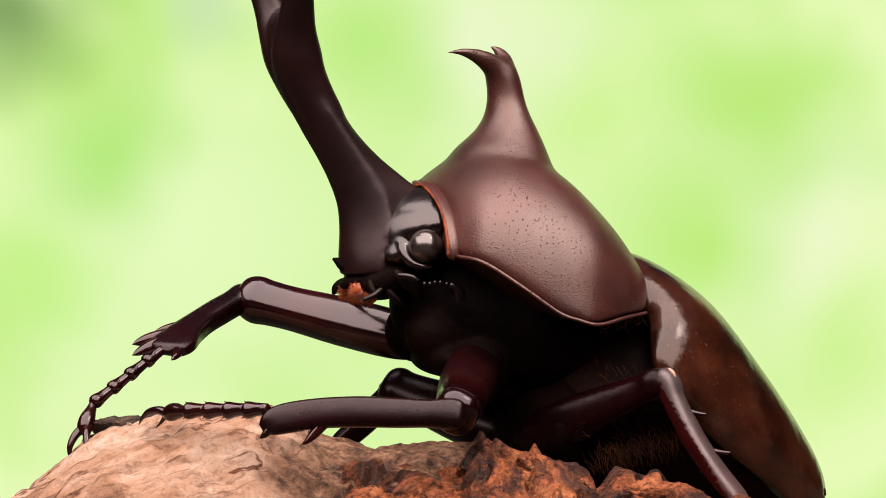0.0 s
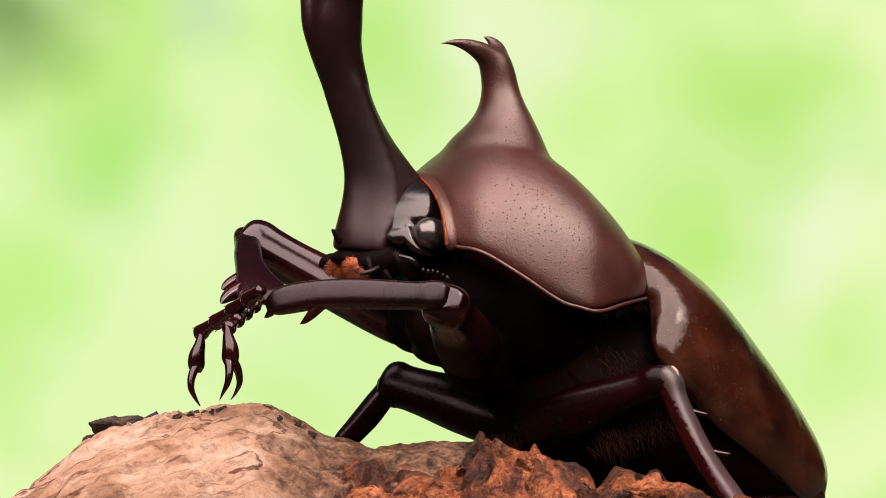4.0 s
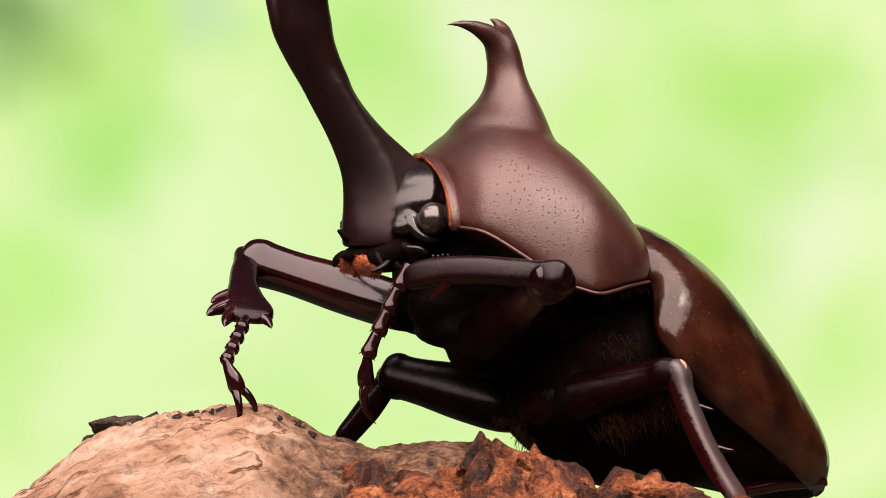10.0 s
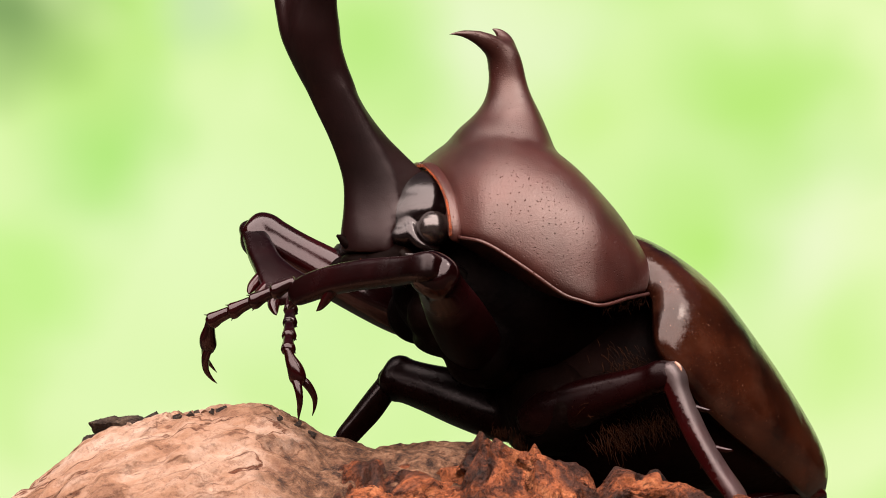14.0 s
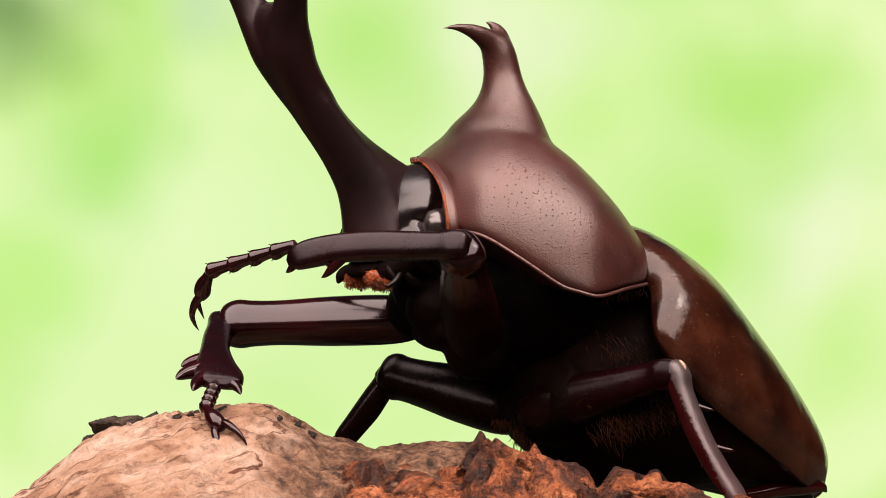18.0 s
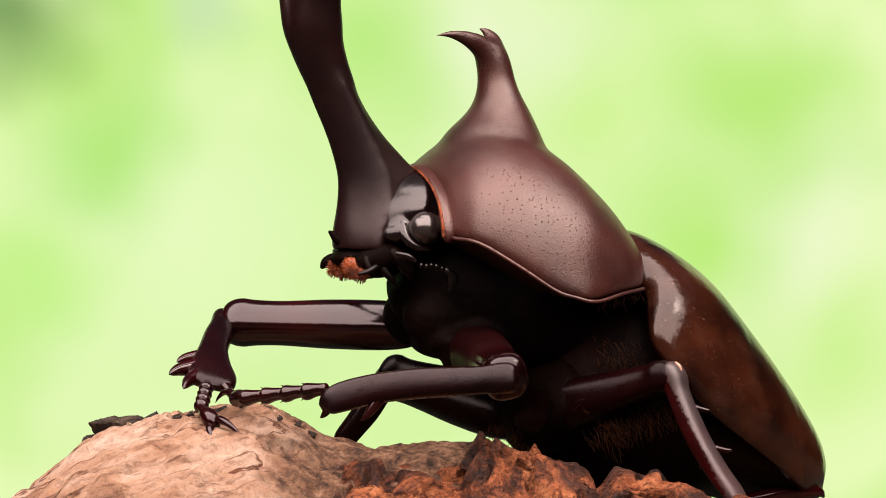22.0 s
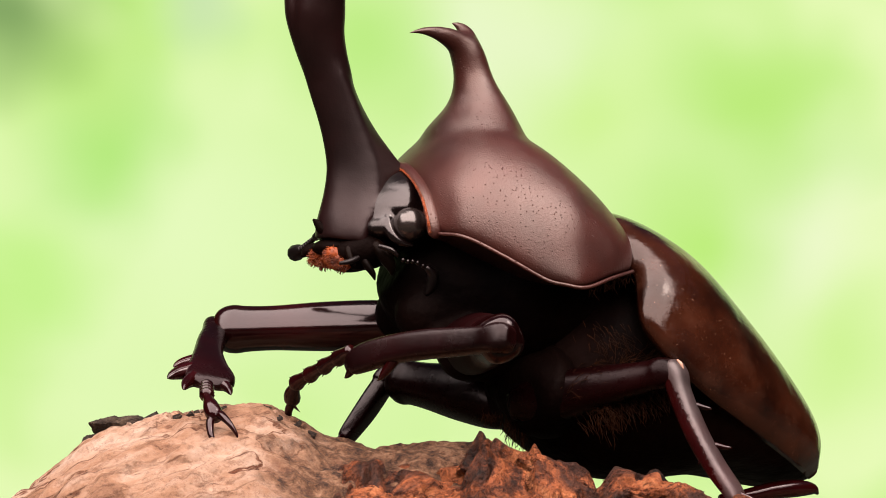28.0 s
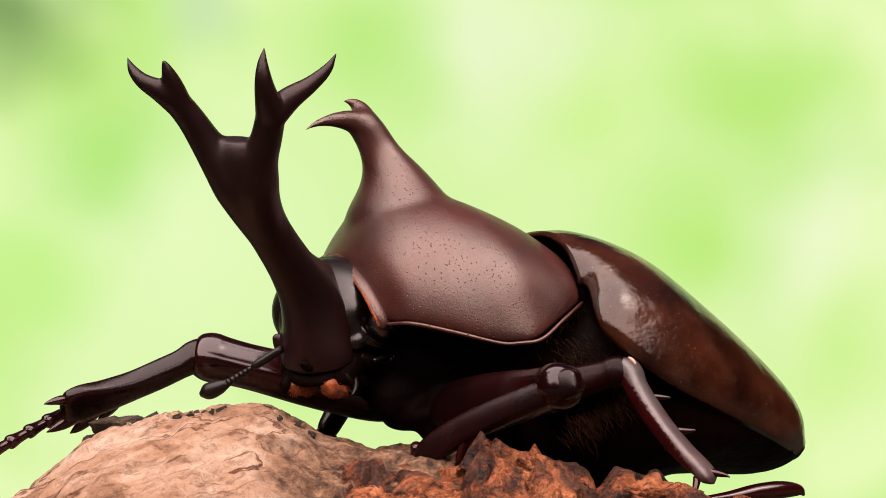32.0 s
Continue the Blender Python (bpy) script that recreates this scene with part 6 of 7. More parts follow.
    walk(left_front[2], [
        (0, near_limb(17.5, 11.8, -9.2, 21.2, 5.9, -9.6)), (0.5, near_limb(16.6, 8.6, -9.1, 20.9, 3.1, -9.3)),
        (1, near_limb(17.1, 9.8, -9.4, 21.4, 4.3, -9.3)), (1.5, near_limb(16.9, 9.8, -8.4, 21.5, 4.7, -7.4)),
        (2, near_limb(17.5, 12.4, -8.6, 21.0, 6.3, -8.2)), (2.5, near_limb(15.9, 9.0, -5.7, 18.6, 2.8, -7.4)),
        (3, near_limb(16.0, 12.3, -3.1, 17.6, 5.9, -5.5)), (3.5, near_limb(15.9, 8.6, -3.0, 18.7, 2.8, -5.8)),
        (5.5, near_limb(14.4, 1.1, 1.8, 17.2, -2.5, -3.5)), (6, near_limb(16.6, 1.3, 0.6, 18.7, 0.9, -6.1)),
        (6.5, near_limb(16.0, -0.4, -0.0, 17.8, -2.6, -6.4)), (7, near_limb(12.7, 4.2, -4.7, 16.8, -1.2, -6.5)),
        (7.5, near_limb(11.6, -0.5, 0.5, 16.1, -5.1, -2.4)), (8, near_limb(10.1, -3.2, -0.0, 15.3, -4.6, -4.5)),
        (8.5, near_limb(9.5, -4.2, 0.1, 15.0, -5.7, -4.0)), (9, near_limb(14.1, 3.7, -3.3, 17.7, -1.9, -5.5)),
        (9.5, near_limb(6.4, 3.6, -2.6, 10.0, -0.9, -6.6)), (10, near_limb(5.4, 6.1, -1.7, 8.2, 5.3, -8.0)),
        (10.5, near_limb(8.9, -1.8, -2.1, 9.0, -5.6, -7.9)), (11, near_limb(13.5, 3.2, -2.1, 19.4, 1.0, -5.2)),
        (11.5, near_limb(15.2, 7.3, -6.5, 17.5, 1.0, -8.5)), (12, near_limb(14.7, 10.0, -7.2, 18.3, 4.4, -9.3)),
        (12.5, near_limb(13.4, 7.4, -6.6, 17.5, 2.5, -9.4)), (13, near_limb(14.9, 13.1, -8.7, 18.9, 7.4, -9.8)),
        (13.5, near_limb(11.1, 1.2, -0.8, 15.7, -2.5, -4.4)), (14, near_limb(12.7, 2.6, -2.2, 17.7, -1.3, -5.1)),
        (14.5, near_limb(11.8, 1.2, -2.2, 16.8, -2.8, -5.2)), (16.5, near_limb(14.2, 5.4, -4.9, 17.3, -0.6, -6.5)),
        (17, near_limb(11.3, 8.5, -5.1, 16.9, 5.7, -8.2)), (17.5, near_limb(6.8, 9.1, -0.5, 12.9, 7.1, -3.3)),
        (18, near_limb(13.5, 5.3, -0.1, 18.1, 0.4, -1.9)), (18.5, near_limb(13.9, -1.5, -2.5, 14.9, -5.2, -8.4)),
        (19, near_limb(14.7, 8.2, -8.8, 16.7, 1.7, -10.5)), (19.5, near_limb(13.6, 6.1, -8.5, 15.9, -0.1, -10.8)),
        (20, near_limb(14.1, 8.9, -7.0, 16.3, 3.1, -10.3)), (21, near_limb(12.7, 10.5, -9.1, 16.8, 4.9, -10.3)),
        (22, near_limb(12.8, 10.6, -9.3, 16.8, 4.9, -10.1)), (23, near_limb(12.8, 10.6, -9.5, 16.8, 4.9, -10.1)),
        (24, near_limb(14.1, 11.1, -7.4, 17.0, 5.2, -9.9)), (24.5, near_limb(7.4, 6.6, -5.2, 9.1, 0.6, -8.4)),
        (25, near_limb(4.0, 5.3, -3.6, 7.7, 2.9, -9.1)), (25.5, near_limb(7.1, 4.6, -4.8, 6.3, -1.0, -8.9)),
        (27.5, near_limb(8.4, 6.6, -6.9, 11.1, 0.4, -8.6)), (28, near_limb(9.0, 7.1, -7.4, 11.1, 0.9, -9.8)),
        (29, near_limb(8.5, 6.5, -7.5, 11.4, 0.6, -9.9)), (29.5, near_limb(4.9, 6.9, -7.1, 11.2, 4.9, -9.5)),
        (30, near_limb(8.1, 8.2, -10.5, 10.4, 1.7, -11.2)), (30.5, near_limb(8.3, 8.0, -9.2, 10.9, 1.7, -10.5)),
        (31, near_limb(8.3, 8.4, -9.7, 10.5, 1.8, -10.7)), (31.5, near_limb(6.5, 6.8, -9.9, 9.5, 0.5, -10.1)),
        (31.8, near_limb(1.4, 7.9, -12.3, 5.4, 2.2, -11.3)), (32, near_limb(3.3, 9.8, -11.4, 1.6, 4.3, -15.4)),
    ])
    walk(left_front[3], [
        (0, near_limb(21.2, 5.9, -9.6, 22.6, 1.6, -10.4)), (0.5, near_limb(20.9, 3.1, -9.3, 22.1, -1.2, -10.2)),
        (1, near_limb(21.4, 4.3, -9.3, 22.6, 0.0, -10.5)), (1.5, near_limb(21.5, 4.7, -7.4, 22.0, 0.3, -8.4)),
        (2, near_limb(21.0, 6.3, -8.2, 22.2, 2.0, -9.3)), (2.5, near_limb(18.6, 2.8, -7.4, 21.7, 0.4, -9.7)),
        (3, near_limb(17.6, 5.9, -5.5, 20.4, 5.3, -9.1)), (3.5, near_limb(18.7, 2.8, -5.8, 20.2, 2.7, -10.2)),
        (5.5, near_limb(17.2, -2.5, -3.5, 16.8, -2.1, -8.1)), (6, near_limb(18.7, 0.9, -6.1, 17.6, 1.5, -10.5)),
        (6.5, near_limb(17.8, -2.6, -6.4, 16.6, -3.7, -10.8)), (7, near_limb(16.8, -1.2, -6.5, 16.0, -4.0, -10.1)),
        (7.5, near_limb(16.1, -5.1, -2.4, 17.3, -5.3, -6.8)), (8, near_limb(15.3, -4.6, -4.5, 16.5, -4.8, -8.9)),
        (8.5, near_limb(15.0, -5.7, -4.0, 15.9, -5.8, -8.5)), (9, near_limb(17.7, -1.9, -5.5, 17.0, -4.3, -9.3)),
        (9.5, near_limb(10.0, -0.9, -6.6, 9.9, -2.7, -10.8)), (10, near_limb(8.2, 5.3, -8.0, 7.8, 4.3, -12.5)),
        (10.5, near_limb(9.0, -5.6, -7.9, 8.4, -5.1, -12.4)), (11, near_limb(19.4, 1.0, -5.2, 20.3, -1.3, -9.1)),
        (11.5, near_limb(17.5, 1.0, -8.5, 19.1, -2.2, -11.4)), (12, near_limb(18.3, 4.4, -9.3, 18.7, -0.0, -10.6)),
        (12.5, near_limb(17.5, 2.5, -9.4, 18.1, -1.9, -10.5)), (13, near_limb(18.9, 7.4, -9.8, 18.7, 2.9, -9.5)),
        (13.5, near_limb(15.7, -2.5, -4.4, 15.4, -4.1, -8.8)), (14, near_limb(17.7, -1.3, -5.1, 17.0, -3.6, -9.1)),
        (14.5, near_limb(16.8, -2.8, -5.2, 15.9, -4.9, -9.2)), (16.5, near_limb(17.3, -0.6, -6.5, 16.3, -4.0, -9.5)),
        (17, near_limb(16.9, 5.7, -8.2, 16.3, 2.2, -11.2)), (17.5, near_limb(12.9, 7.1, -3.3, 14.3, 5.4, -7.4)),
        (18, near_limb(18.1, 0.4, -1.9, 18.3, -2.6, -5.4)), (18.5, near_limb(14.9, -5.2, -8.4, 13.7, -7.8, -12.0)),
        (19, near_limb(16.7, 1.7, -10.5, 15.8, -2.7, -11.2)), (19.5, near_limb(15.9, -0.1, -10.8, 15.7, -4.7, -11.4)),
        (20, near_limb(16.3, 3.1, -10.3, 15.9, -1.3, -11.4)), (21, near_limb(16.8, 4.9, -10.3, 16.4, 0.3, -10.4)),
        (22, near_limb(16.8, 4.9, -10.1, 16.4, 0.3, -10.6)), (23, near_limb(16.8, 4.9, -10.1, 16.4, 0.3, -10.4)),
        (24, near_limb(17.0, 5.2, -9.9, 16.7, 0.7, -10.9)), (24.5, near_limb(9.1, 0.6, -8.4, 9.2, 0.9, -13.0)),
        (25, near_limb(7.7, 2.9, -9.1, 6.8, -0.5, -12.1)), (25.5, near_limb(6.3, -1.0, -8.9, 5.7, -2.3, -13.3)),
        (27.5, near_limb(11.1, 0.4, -8.6, 8.8, -2.7, -11.1)), (28, near_limb(11.1, 0.9, -9.8, 10.2, -2.8, -12.5)),
        (29, near_limb(11.4, 0.6, -9.9, 10.7, -3.2, -12.4)), (29.5, near_limb(11.2, 4.9, -9.5, 11.6, 0.8, -11.6)),
        (30, near_limb(10.4, 1.7, -11.2, 10.1, -2.9, -11.8)), (30.5, near_limb(10.9, 1.7, -10.5, 10.3, -2.9, -10.7)),
        (31, near_limb(10.5, 1.8, -10.7, 10.3, -2.8, -10.4)), (31.5, near_limb(9.5, 0.5, -10.1, 9.6, -4.1, -9.9)),
        (31.8, near_limb(5.4, 2.2, -11.3, 4.8, -2.1, -12.7)), (32, near_limb(1.6, 4.3, -15.4, 1.2, 2.0, -19.2)),
    ])
    walk(left_middle[0], [
        (0, near_limb(-4.9, 5.0, -12.0, -11.0, 14.0, -7.3)), (1, near_limb(-4.9, 5.0, -12.0, -10.6, 14.3, -7.5)),
        (1.5, near_limb(-4.9, 5.0, -12.0, -10.8, 14.5, -8.2)), (2, near_limb(-4.9, 5.0, -12.0, -10.8, 14.5, -8.1)),
        (3, near_limb(-4.9, 5.0, -12.0, -10.9, 14.4, -8.1)), (6, near_limb(-4.9, 5.0, -12.0, -11.1, 14.4, -8.4)),
        (7, near_limb(-4.9, 5.0, -12.0, -11.2, 14.4, -8.4)), (8, near_limb(-4.9, 5.0, -12.0, -11.0, 14.5, -8.5)),
        (9, near_limb(-4.9, 5.0, -12.0, -11.4, 14.2, -8.4)), (10, near_limb(-4.9, 5.0, -12.0, -11.4, 14.4, -8.9)),
        (11, near_limb(-4.9, 5.0, -12.0, -11.4, 14.2, -8.5)), (12, near_limb(-4.9, 5.0, -12.0, -11.5, 14.1, -8.3)),
        (13, near_limb(-4.9, 5.0, -12.0, -11.2, 14.3, -8.2)), (14, near_limb(-4.9, 5.0, -12.0, -11.2, 14.2, -8.2)),
        (17, near_limb(-4.9, 5.0, -12.0, -11.4, 14.3, -8.6)), (18, near_limb(-4.9, 5.0, -12.0, -11.6, 14.2, -8.8)),
        (19, near_limb(-4.9, 5.0, -12.0, -11.6, 14.1, -8.7)), (20, near_limb(-4.9, 5.0, -12.0, -11.7, 14.1, -8.8)),
        (21, near_limb(-4.9, 5.0, -12.0, -11.8, 14.0, -8.7)), (22, near_limb(-4.9, 5.0, -12.0, -11.6, 14.1, -8.6)),
        (23, near_limb(-4.9, 5.0, -12.0, -11.6, 14.1, -8.6)), (24, near_limb(-4.9, 5.0, -12.0, -11.5, 14.2, -8.7)),
        (25, near_limb(-4.9, 5.0, -12.0, -11.9, 14.2, -9.5)), (28, near_limb(-4.9, 5.0, -12.0, -12.6, 13.7, -9.8)),
        (29, near_limb(-4.9, 5.0, -12.0, -12.6, 13.7, -9.7)), (29.5, near_limb(-4.9, 5.0, -12.0, -13.6, 12.9, -10.8)),
        (30, near_limb(-4.9, 5.0, -12.0, -14.4, 11.9, -10.2)), (31, near_limb(-4.9, 5.0, -12.0, -12.6, 13.6, -9.4)),
        (31.5, near_limb(-4.9, 5.0, -12.0, -12.8, 13.3, -9.0)), (31.8, near_limb(-4.2, 4.9, -11.4, -12.9, 12.6, -9.2)),
        (32, near_limb(-3.2, 5.7, -10.1, -12.2, 13.2, -9.1)),
    ])
    walk(left_middle[1], [
        (0, near_limb(-11.0, 14.0, -7.3, -13.9, 17.8, -14.3)), (1, near_limb(-10.6, 14.3, -7.5, -13.7, 17.7, -14.7)),
        (1.5, near_limb(-10.8, 14.5, -8.2, -13.5, 17.6, -15.9)), (2, near_limb(-10.8, 14.5, -8.1, -13.8, 17.8, -15.7)),
        (3, near_limb(-10.9, 14.4, -8.1, -13.8, 17.7, -15.6)), (6, near_limb(-11.1, 14.4, -8.4, -13.7, 17.7, -16.0)),
        (7, near_limb(-11.2, 14.4, -8.4, -13.8, 17.8, -16.0)), (8, near_limb(-11.0, 14.5, -8.5, -13.6, 17.7, -16.1)),
        (9, near_limb(-11.4, 14.2, -8.4, -13.7, 17.7, -16.0)), (10, near_limb(-11.4, 14.4, -8.9, -13.7, 17.7, -16.5)),
        (11, near_limb(-11.4, 14.2, -8.5, -13.7, 17.7, -16.1)), (12, near_limb(-11.5, 14.1, -8.3, -13.9, 17.8, -15.9)),
        (13, near_limb(-11.2, 14.3, -8.2, -13.9, 17.8, -15.8)), (14, near_limb(-11.2, 14.2, -8.2, -13.8, 17.8, -15.7)),
        (17, near_limb(-11.4, 14.3, -8.6, -13.8, 17.8, -16.1)), (18, near_limb(-11.6, 14.2, -8.8, -13.8, 17.8, -16.4)),
        (19, near_limb(-11.6, 14.1, -8.7, -13.9, 17.8, -16.2)), (20, near_limb(-11.7, 14.1, -8.8, -13.9, 17.8, -16.3)),
        (21, near_limb(-11.8, 14.0, -8.7, -14.0, 17.8, -16.2)), (22, near_limb(-11.6, 14.1, -8.6, -13.9, 17.8, -16.1)),
        (23, near_limb(-11.6, 14.1, -8.6, -13.9, 17.8, -16.1)), (24, near_limb(-11.5, 14.2, -8.7, -13.8, 17.8, -16.3)),
        (25, near_limb(-11.9, 14.2, -9.5, -13.7, 17.7, -17.3)), (28, near_limb(-12.6, 13.7, -9.8, -14.2, 17.9, -17.5)),
        (29, near_limb(-12.6, 13.7, -9.7, -14.3, 18.0, -17.4)), (29.5, near_limb(-13.6, 12.9, -10.8, -14.3, 18.1, -18.6)),
        (30, near_limb(-14.4, 11.9, -10.2, -15.1, 17.1, -18.7)), (31, near_limb(-12.6, 13.6, -9.4, -14.6, 16.9, -17.8)),
        (31.5, near_limb(-12.8, 13.3, -9.0, -14.8, 17.0, -17.4)), (31.8, near_limb(-12.9, 12.6, -9.2, -15.1, 17.3, -17.6)),
        (32, near_limb(-12.2, 13.2, -9.1, -13.7, 19.3, -17.9)),
    ])
    walk(left_middle[2], [
        (0, near_limb(-14.2, 18.3, -15.5, -13.8, 18.8, -18.3)), (1, near_limb(-14.0, 18.2, -15.9, -13.6, 18.7, -18.7)),
        (1.5, near_limb(-13.8, 18.1, -17.1, -13.4, 18.6, -19.9)), (2, near_limb(-14.1, 18.3, -16.9, -13.7, 18.8, -19.7)),
        (3, near_limb(-14.1, 18.2, -16.8, -13.7, 18.7, -19.6)), (6, near_limb(-14.0, 18.2, -17.2, -13.6, 18.7, -20.0)),
        (7, near_limb(-14.1, 18.3, -17.2, -13.7, 18.8, -20.0)), (8, near_limb(-13.9, 18.2, -17.3, -13.5, 18.7, -20.2)),
        (9, near_limb(-14.0, 18.2, -17.2, -13.6, 18.7, -20.0)), (10, near_limb(-14.0, 18.2, -17.7, -13.6, 18.7, -20.6)),
        (11, near_limb(-14.0, 18.2, -17.3, -13.6, 18.7, -20.1)), (12, near_limb(-14.2, 18.3, -17.1, -13.8, 18.8, -19.9)),
        (13, near_limb(-14.2, 18.3, -17.0, -13.8, 18.8, -19.8)), (14, near_limb(-14.1, 18.3, -16.9, -13.7, 18.8, -19.7)),
        (17, near_limb(-14.1, 18.3, -17.3, -13.7, 18.8, -20.2)), (18, near_limb(-14.1, 18.3, -17.6, -13.7, 18.8, -20.5)),
        (19, near_limb(-14.2, 18.3, -17.4, -13.8, 18.8, -20.3)), (20, near_limb(-14.2, 18.3, -17.5, -13.8, 18.8, -20.4)),
        (21, near_limb(-14.3, 18.3, -17.4, -13.9, 18.8, -20.3)), (22, near_limb(-14.2, 18.3, -17.3, -13.8, 18.8, -20.2)),
        (23, near_limb(-14.2, 18.3, -17.3, -13.8, 18.8, -20.2)), (24, near_limb(-14.1, 18.3, -17.5, -13.7, 18.8, -20.4)),
        (25, near_limb(-14.0, 18.2, -18.5, -13.6, 18.7, -21.3)), (28, near_limb(-14.5, 18.4, -18.7, -14.1, 18.9, -21.5)),
        (29, near_limb(-14.6, 18.5, -18.6, -14.2, 19.0, -21.4)), (29.5, near_limb(-14.6, 18.6, -19.8, -14.2, 19.1, -22.6)),
        (30, near_limb(-15.4, 17.6, -19.9, -15.0, 18.1, -22.7)), (31, near_limb(-14.9, 17.4, -19.0, -14.5, 17.9, -21.8)),
        (31.5, near_limb(-15.1, 17.5, -18.6, -14.7, 18.0, -21.4)), (31.8, near_limb(-15.4, 17.8, -18.8, -15.0, 18.3, -21.6)),
        (32, near_limb(-14.0, 19.8, -19.1, -13.6, 20.3, -21.9)),
    ])
    walk(left_middle[3], [
        (0, near_limb(-13.8, 18.8, -18.3, -13.6, 19.2, -21.3)), (1, near_limb(-13.6, 18.7, -18.7, -13.4, 19.1, -21.7)),
        (1.5, near_limb(-13.4, 18.6, -19.9, -13.2, 19.0, -22.9)), (2, near_limb(-13.7, 18.8, -19.7, -13.5, 19.2, -22.7)),
        (3, near_limb(-13.7, 18.7, -19.6, -13.5, 19.1, -22.6)), (6, near_limb(-13.6, 18.7, -20.0, -13.4, 19.1, -23.0)),
        (7, near_limb(-13.7, 18.8, -20.0, -13.5, 19.2, -23.0)), (8, near_limb(-13.5, 18.7, -20.2, -13.3, 19.1, -23.2)),
        (9, near_limb(-13.6, 18.7, -20.0, -13.4, 19.1, -23.0)), (10, near_limb(-13.6, 18.7, -20.6, -13.4, 19.1, -23.6)),
        (11, near_limb(-13.6, 18.7, -20.1, -13.4, 19.1, -23.1)), (12, near_limb(-13.8, 18.8, -19.9, -13.6, 19.2, -22.9)),
        (13, near_limb(-13.8, 18.8, -19.8, -13.6, 19.2, -22.8)), (14, near_limb(-13.7, 18.8, -19.7, -13.5, 19.2, -22.7)),
        (17, near_limb(-13.7, 18.8, -20.2, -13.5, 19.2, -23.2)), (18, near_limb(-13.7, 18.8, -20.5, -13.5, 19.2, -23.5)),
        (19, near_limb(-13.8, 18.8, -20.3, -13.6, 19.2, -23.3)), (20, near_limb(-13.8, 18.8, -20.4, -13.6, 19.2, -23.4)),
        (21, near_limb(-13.9, 18.8, -20.3, -13.7, 19.2, -23.3)), (22, near_limb(-13.8, 18.8, -20.2, -13.6, 19.2, -23.2)),
        (23, near_limb(-13.8, 18.8, -20.2, -13.6, 19.2, -23.2)), (24, near_limb(-13.7, 18.8, -20.4, -13.5, 19.2, -23.4)),
        (25, near_limb(-13.6, 18.7, -21.3, -13.4, 19.1, -24.4)), (28, near_limb(-14.1, 18.9, -21.5, -13.9, 19.3, -24.5)),
        (29, near_limb(-14.2, 19.0, -21.4, -14.0, 19.4, -24.5)), (29.5, near_limb(-14.2, 19.1, -22.6, -14.0, 19.5, -25.6)),
        (30, near_limb(-15.0, 18.1, -22.7, -14.8, 18.5, -25.7)), (31, near_limb(-14.5, 17.9, -21.8, -14.3, 18.3, -24.8)),
        (31.5, near_limb(-14.7, 18.0, -21.4, -14.5, 18.4, -24.5)), (31.8, near_limb(-15.0, 18.3, -21.6, -14.8, 18.7, -24.6)),
        (32, near_limb(-13.6, 20.3, -21.9, -13.4, 20.7, -24.9)),
    ])
    walk(right_middle[0], [
        (0, limb(-6.8, -1.0, -12.3, 0.4, -9.0, -9.2)), (1, limb(-6.8, -1.0, -12.3, 0.6, -9.0, -9.5)),
        (1.5, limb(-6.8, -1.0, -12.3, 0.3, -8.9, -8.9)), (2, limb(-6.8, -1.0, -12.3, 0.3, -9.0, -8.9)),
        (3, limb(-6.8, -1.0, -12.3, 0.4, -9.0, -9.2)), (6, limb(-6.8, -1.0, -12.3, 0.8, -9.1, -9.8)),
        (7, limb(-6.8, -1.0, -12.3, 0.6, -9.1, -9.7)), (8, limb(-6.8, -1.0, -12.3, 0.8, -9.1, -10.1)),
        (9, limb(-6.8, -1.0, -12.3, 0.8, -9.1, -10.1)), (10, limb(-6.8, -1.0, -12.3, 0.8, -9.1, -10.2)),
        (11, limb(-6.8, -1.0, -12.3, 0.8, -9.1, -10.1)), (12, limb(-6.8, -1.0, -12.3, 0.5, -9.1, -9.4)),
        (13, limb(-6.8, -1.0, -12.3, 0.4, -9.0, -9.2)), (14, limb(-6.8, -1.0, -12.3, 0.6, -9.1, -9.6)),
        (17, limb(-6.8, -1.0, -12.3, 0.8, -9.1, -9.8)), (18, limb(-6.8, -1.0, -12.3, 0.8, -9.1, -10.0)),
        (19, limb(-6.8, -1.0, -12.3, 0.6, -9.1, -9.7)), (20, limb(-6.8, -1.0, -12.3, 0.2, -10.1, -9.9)),
        (21, limb(-6.8, -1.0, -12.3, 0.1, -10.2, -9.8)), (22, limb(-6.8, -1.0, -12.3, 0.6, -9.1, -9.6)),
        (23, limb(-6.8, -1.0, -12.3, 0.3, -9.6, -9.6)), (24, limb(-6.8, -1.0, -12.3, 0.8, -9.1, -9.8)),
        (25, limb(-6.8, -1.0, -12.3, -0.1, -10.6, -9.8)), (28, limb(-6.8, -1.0, -12.3, -0.9, -12.1, -10.5)),
        (29, limb(-6.8, -1.0, -12.3, -0.9, -12.1, -10.5)), (29.5, limb(-6.8, -1.0, -12.3, -1.8, -13.2, -12.3)),
        (30, limb(-6.8, -1.0, -12.3, -2.5, -13.8, -13.2)), (31, limb(-6.8, -1.0, -12.3, -1.3, -12.8, -11.8)),
        (31.5, limb(-6.8, -1.0, -12.3, -1.3, -12.6, -11.3)), (31.8, limb(-6.8, -1.0, -12.3, -2.2, -14.2, -10.0)),
        (32, limb(-6.8, -1.0, -12.3, -0.2, -7.5, -4.8)),
    ])
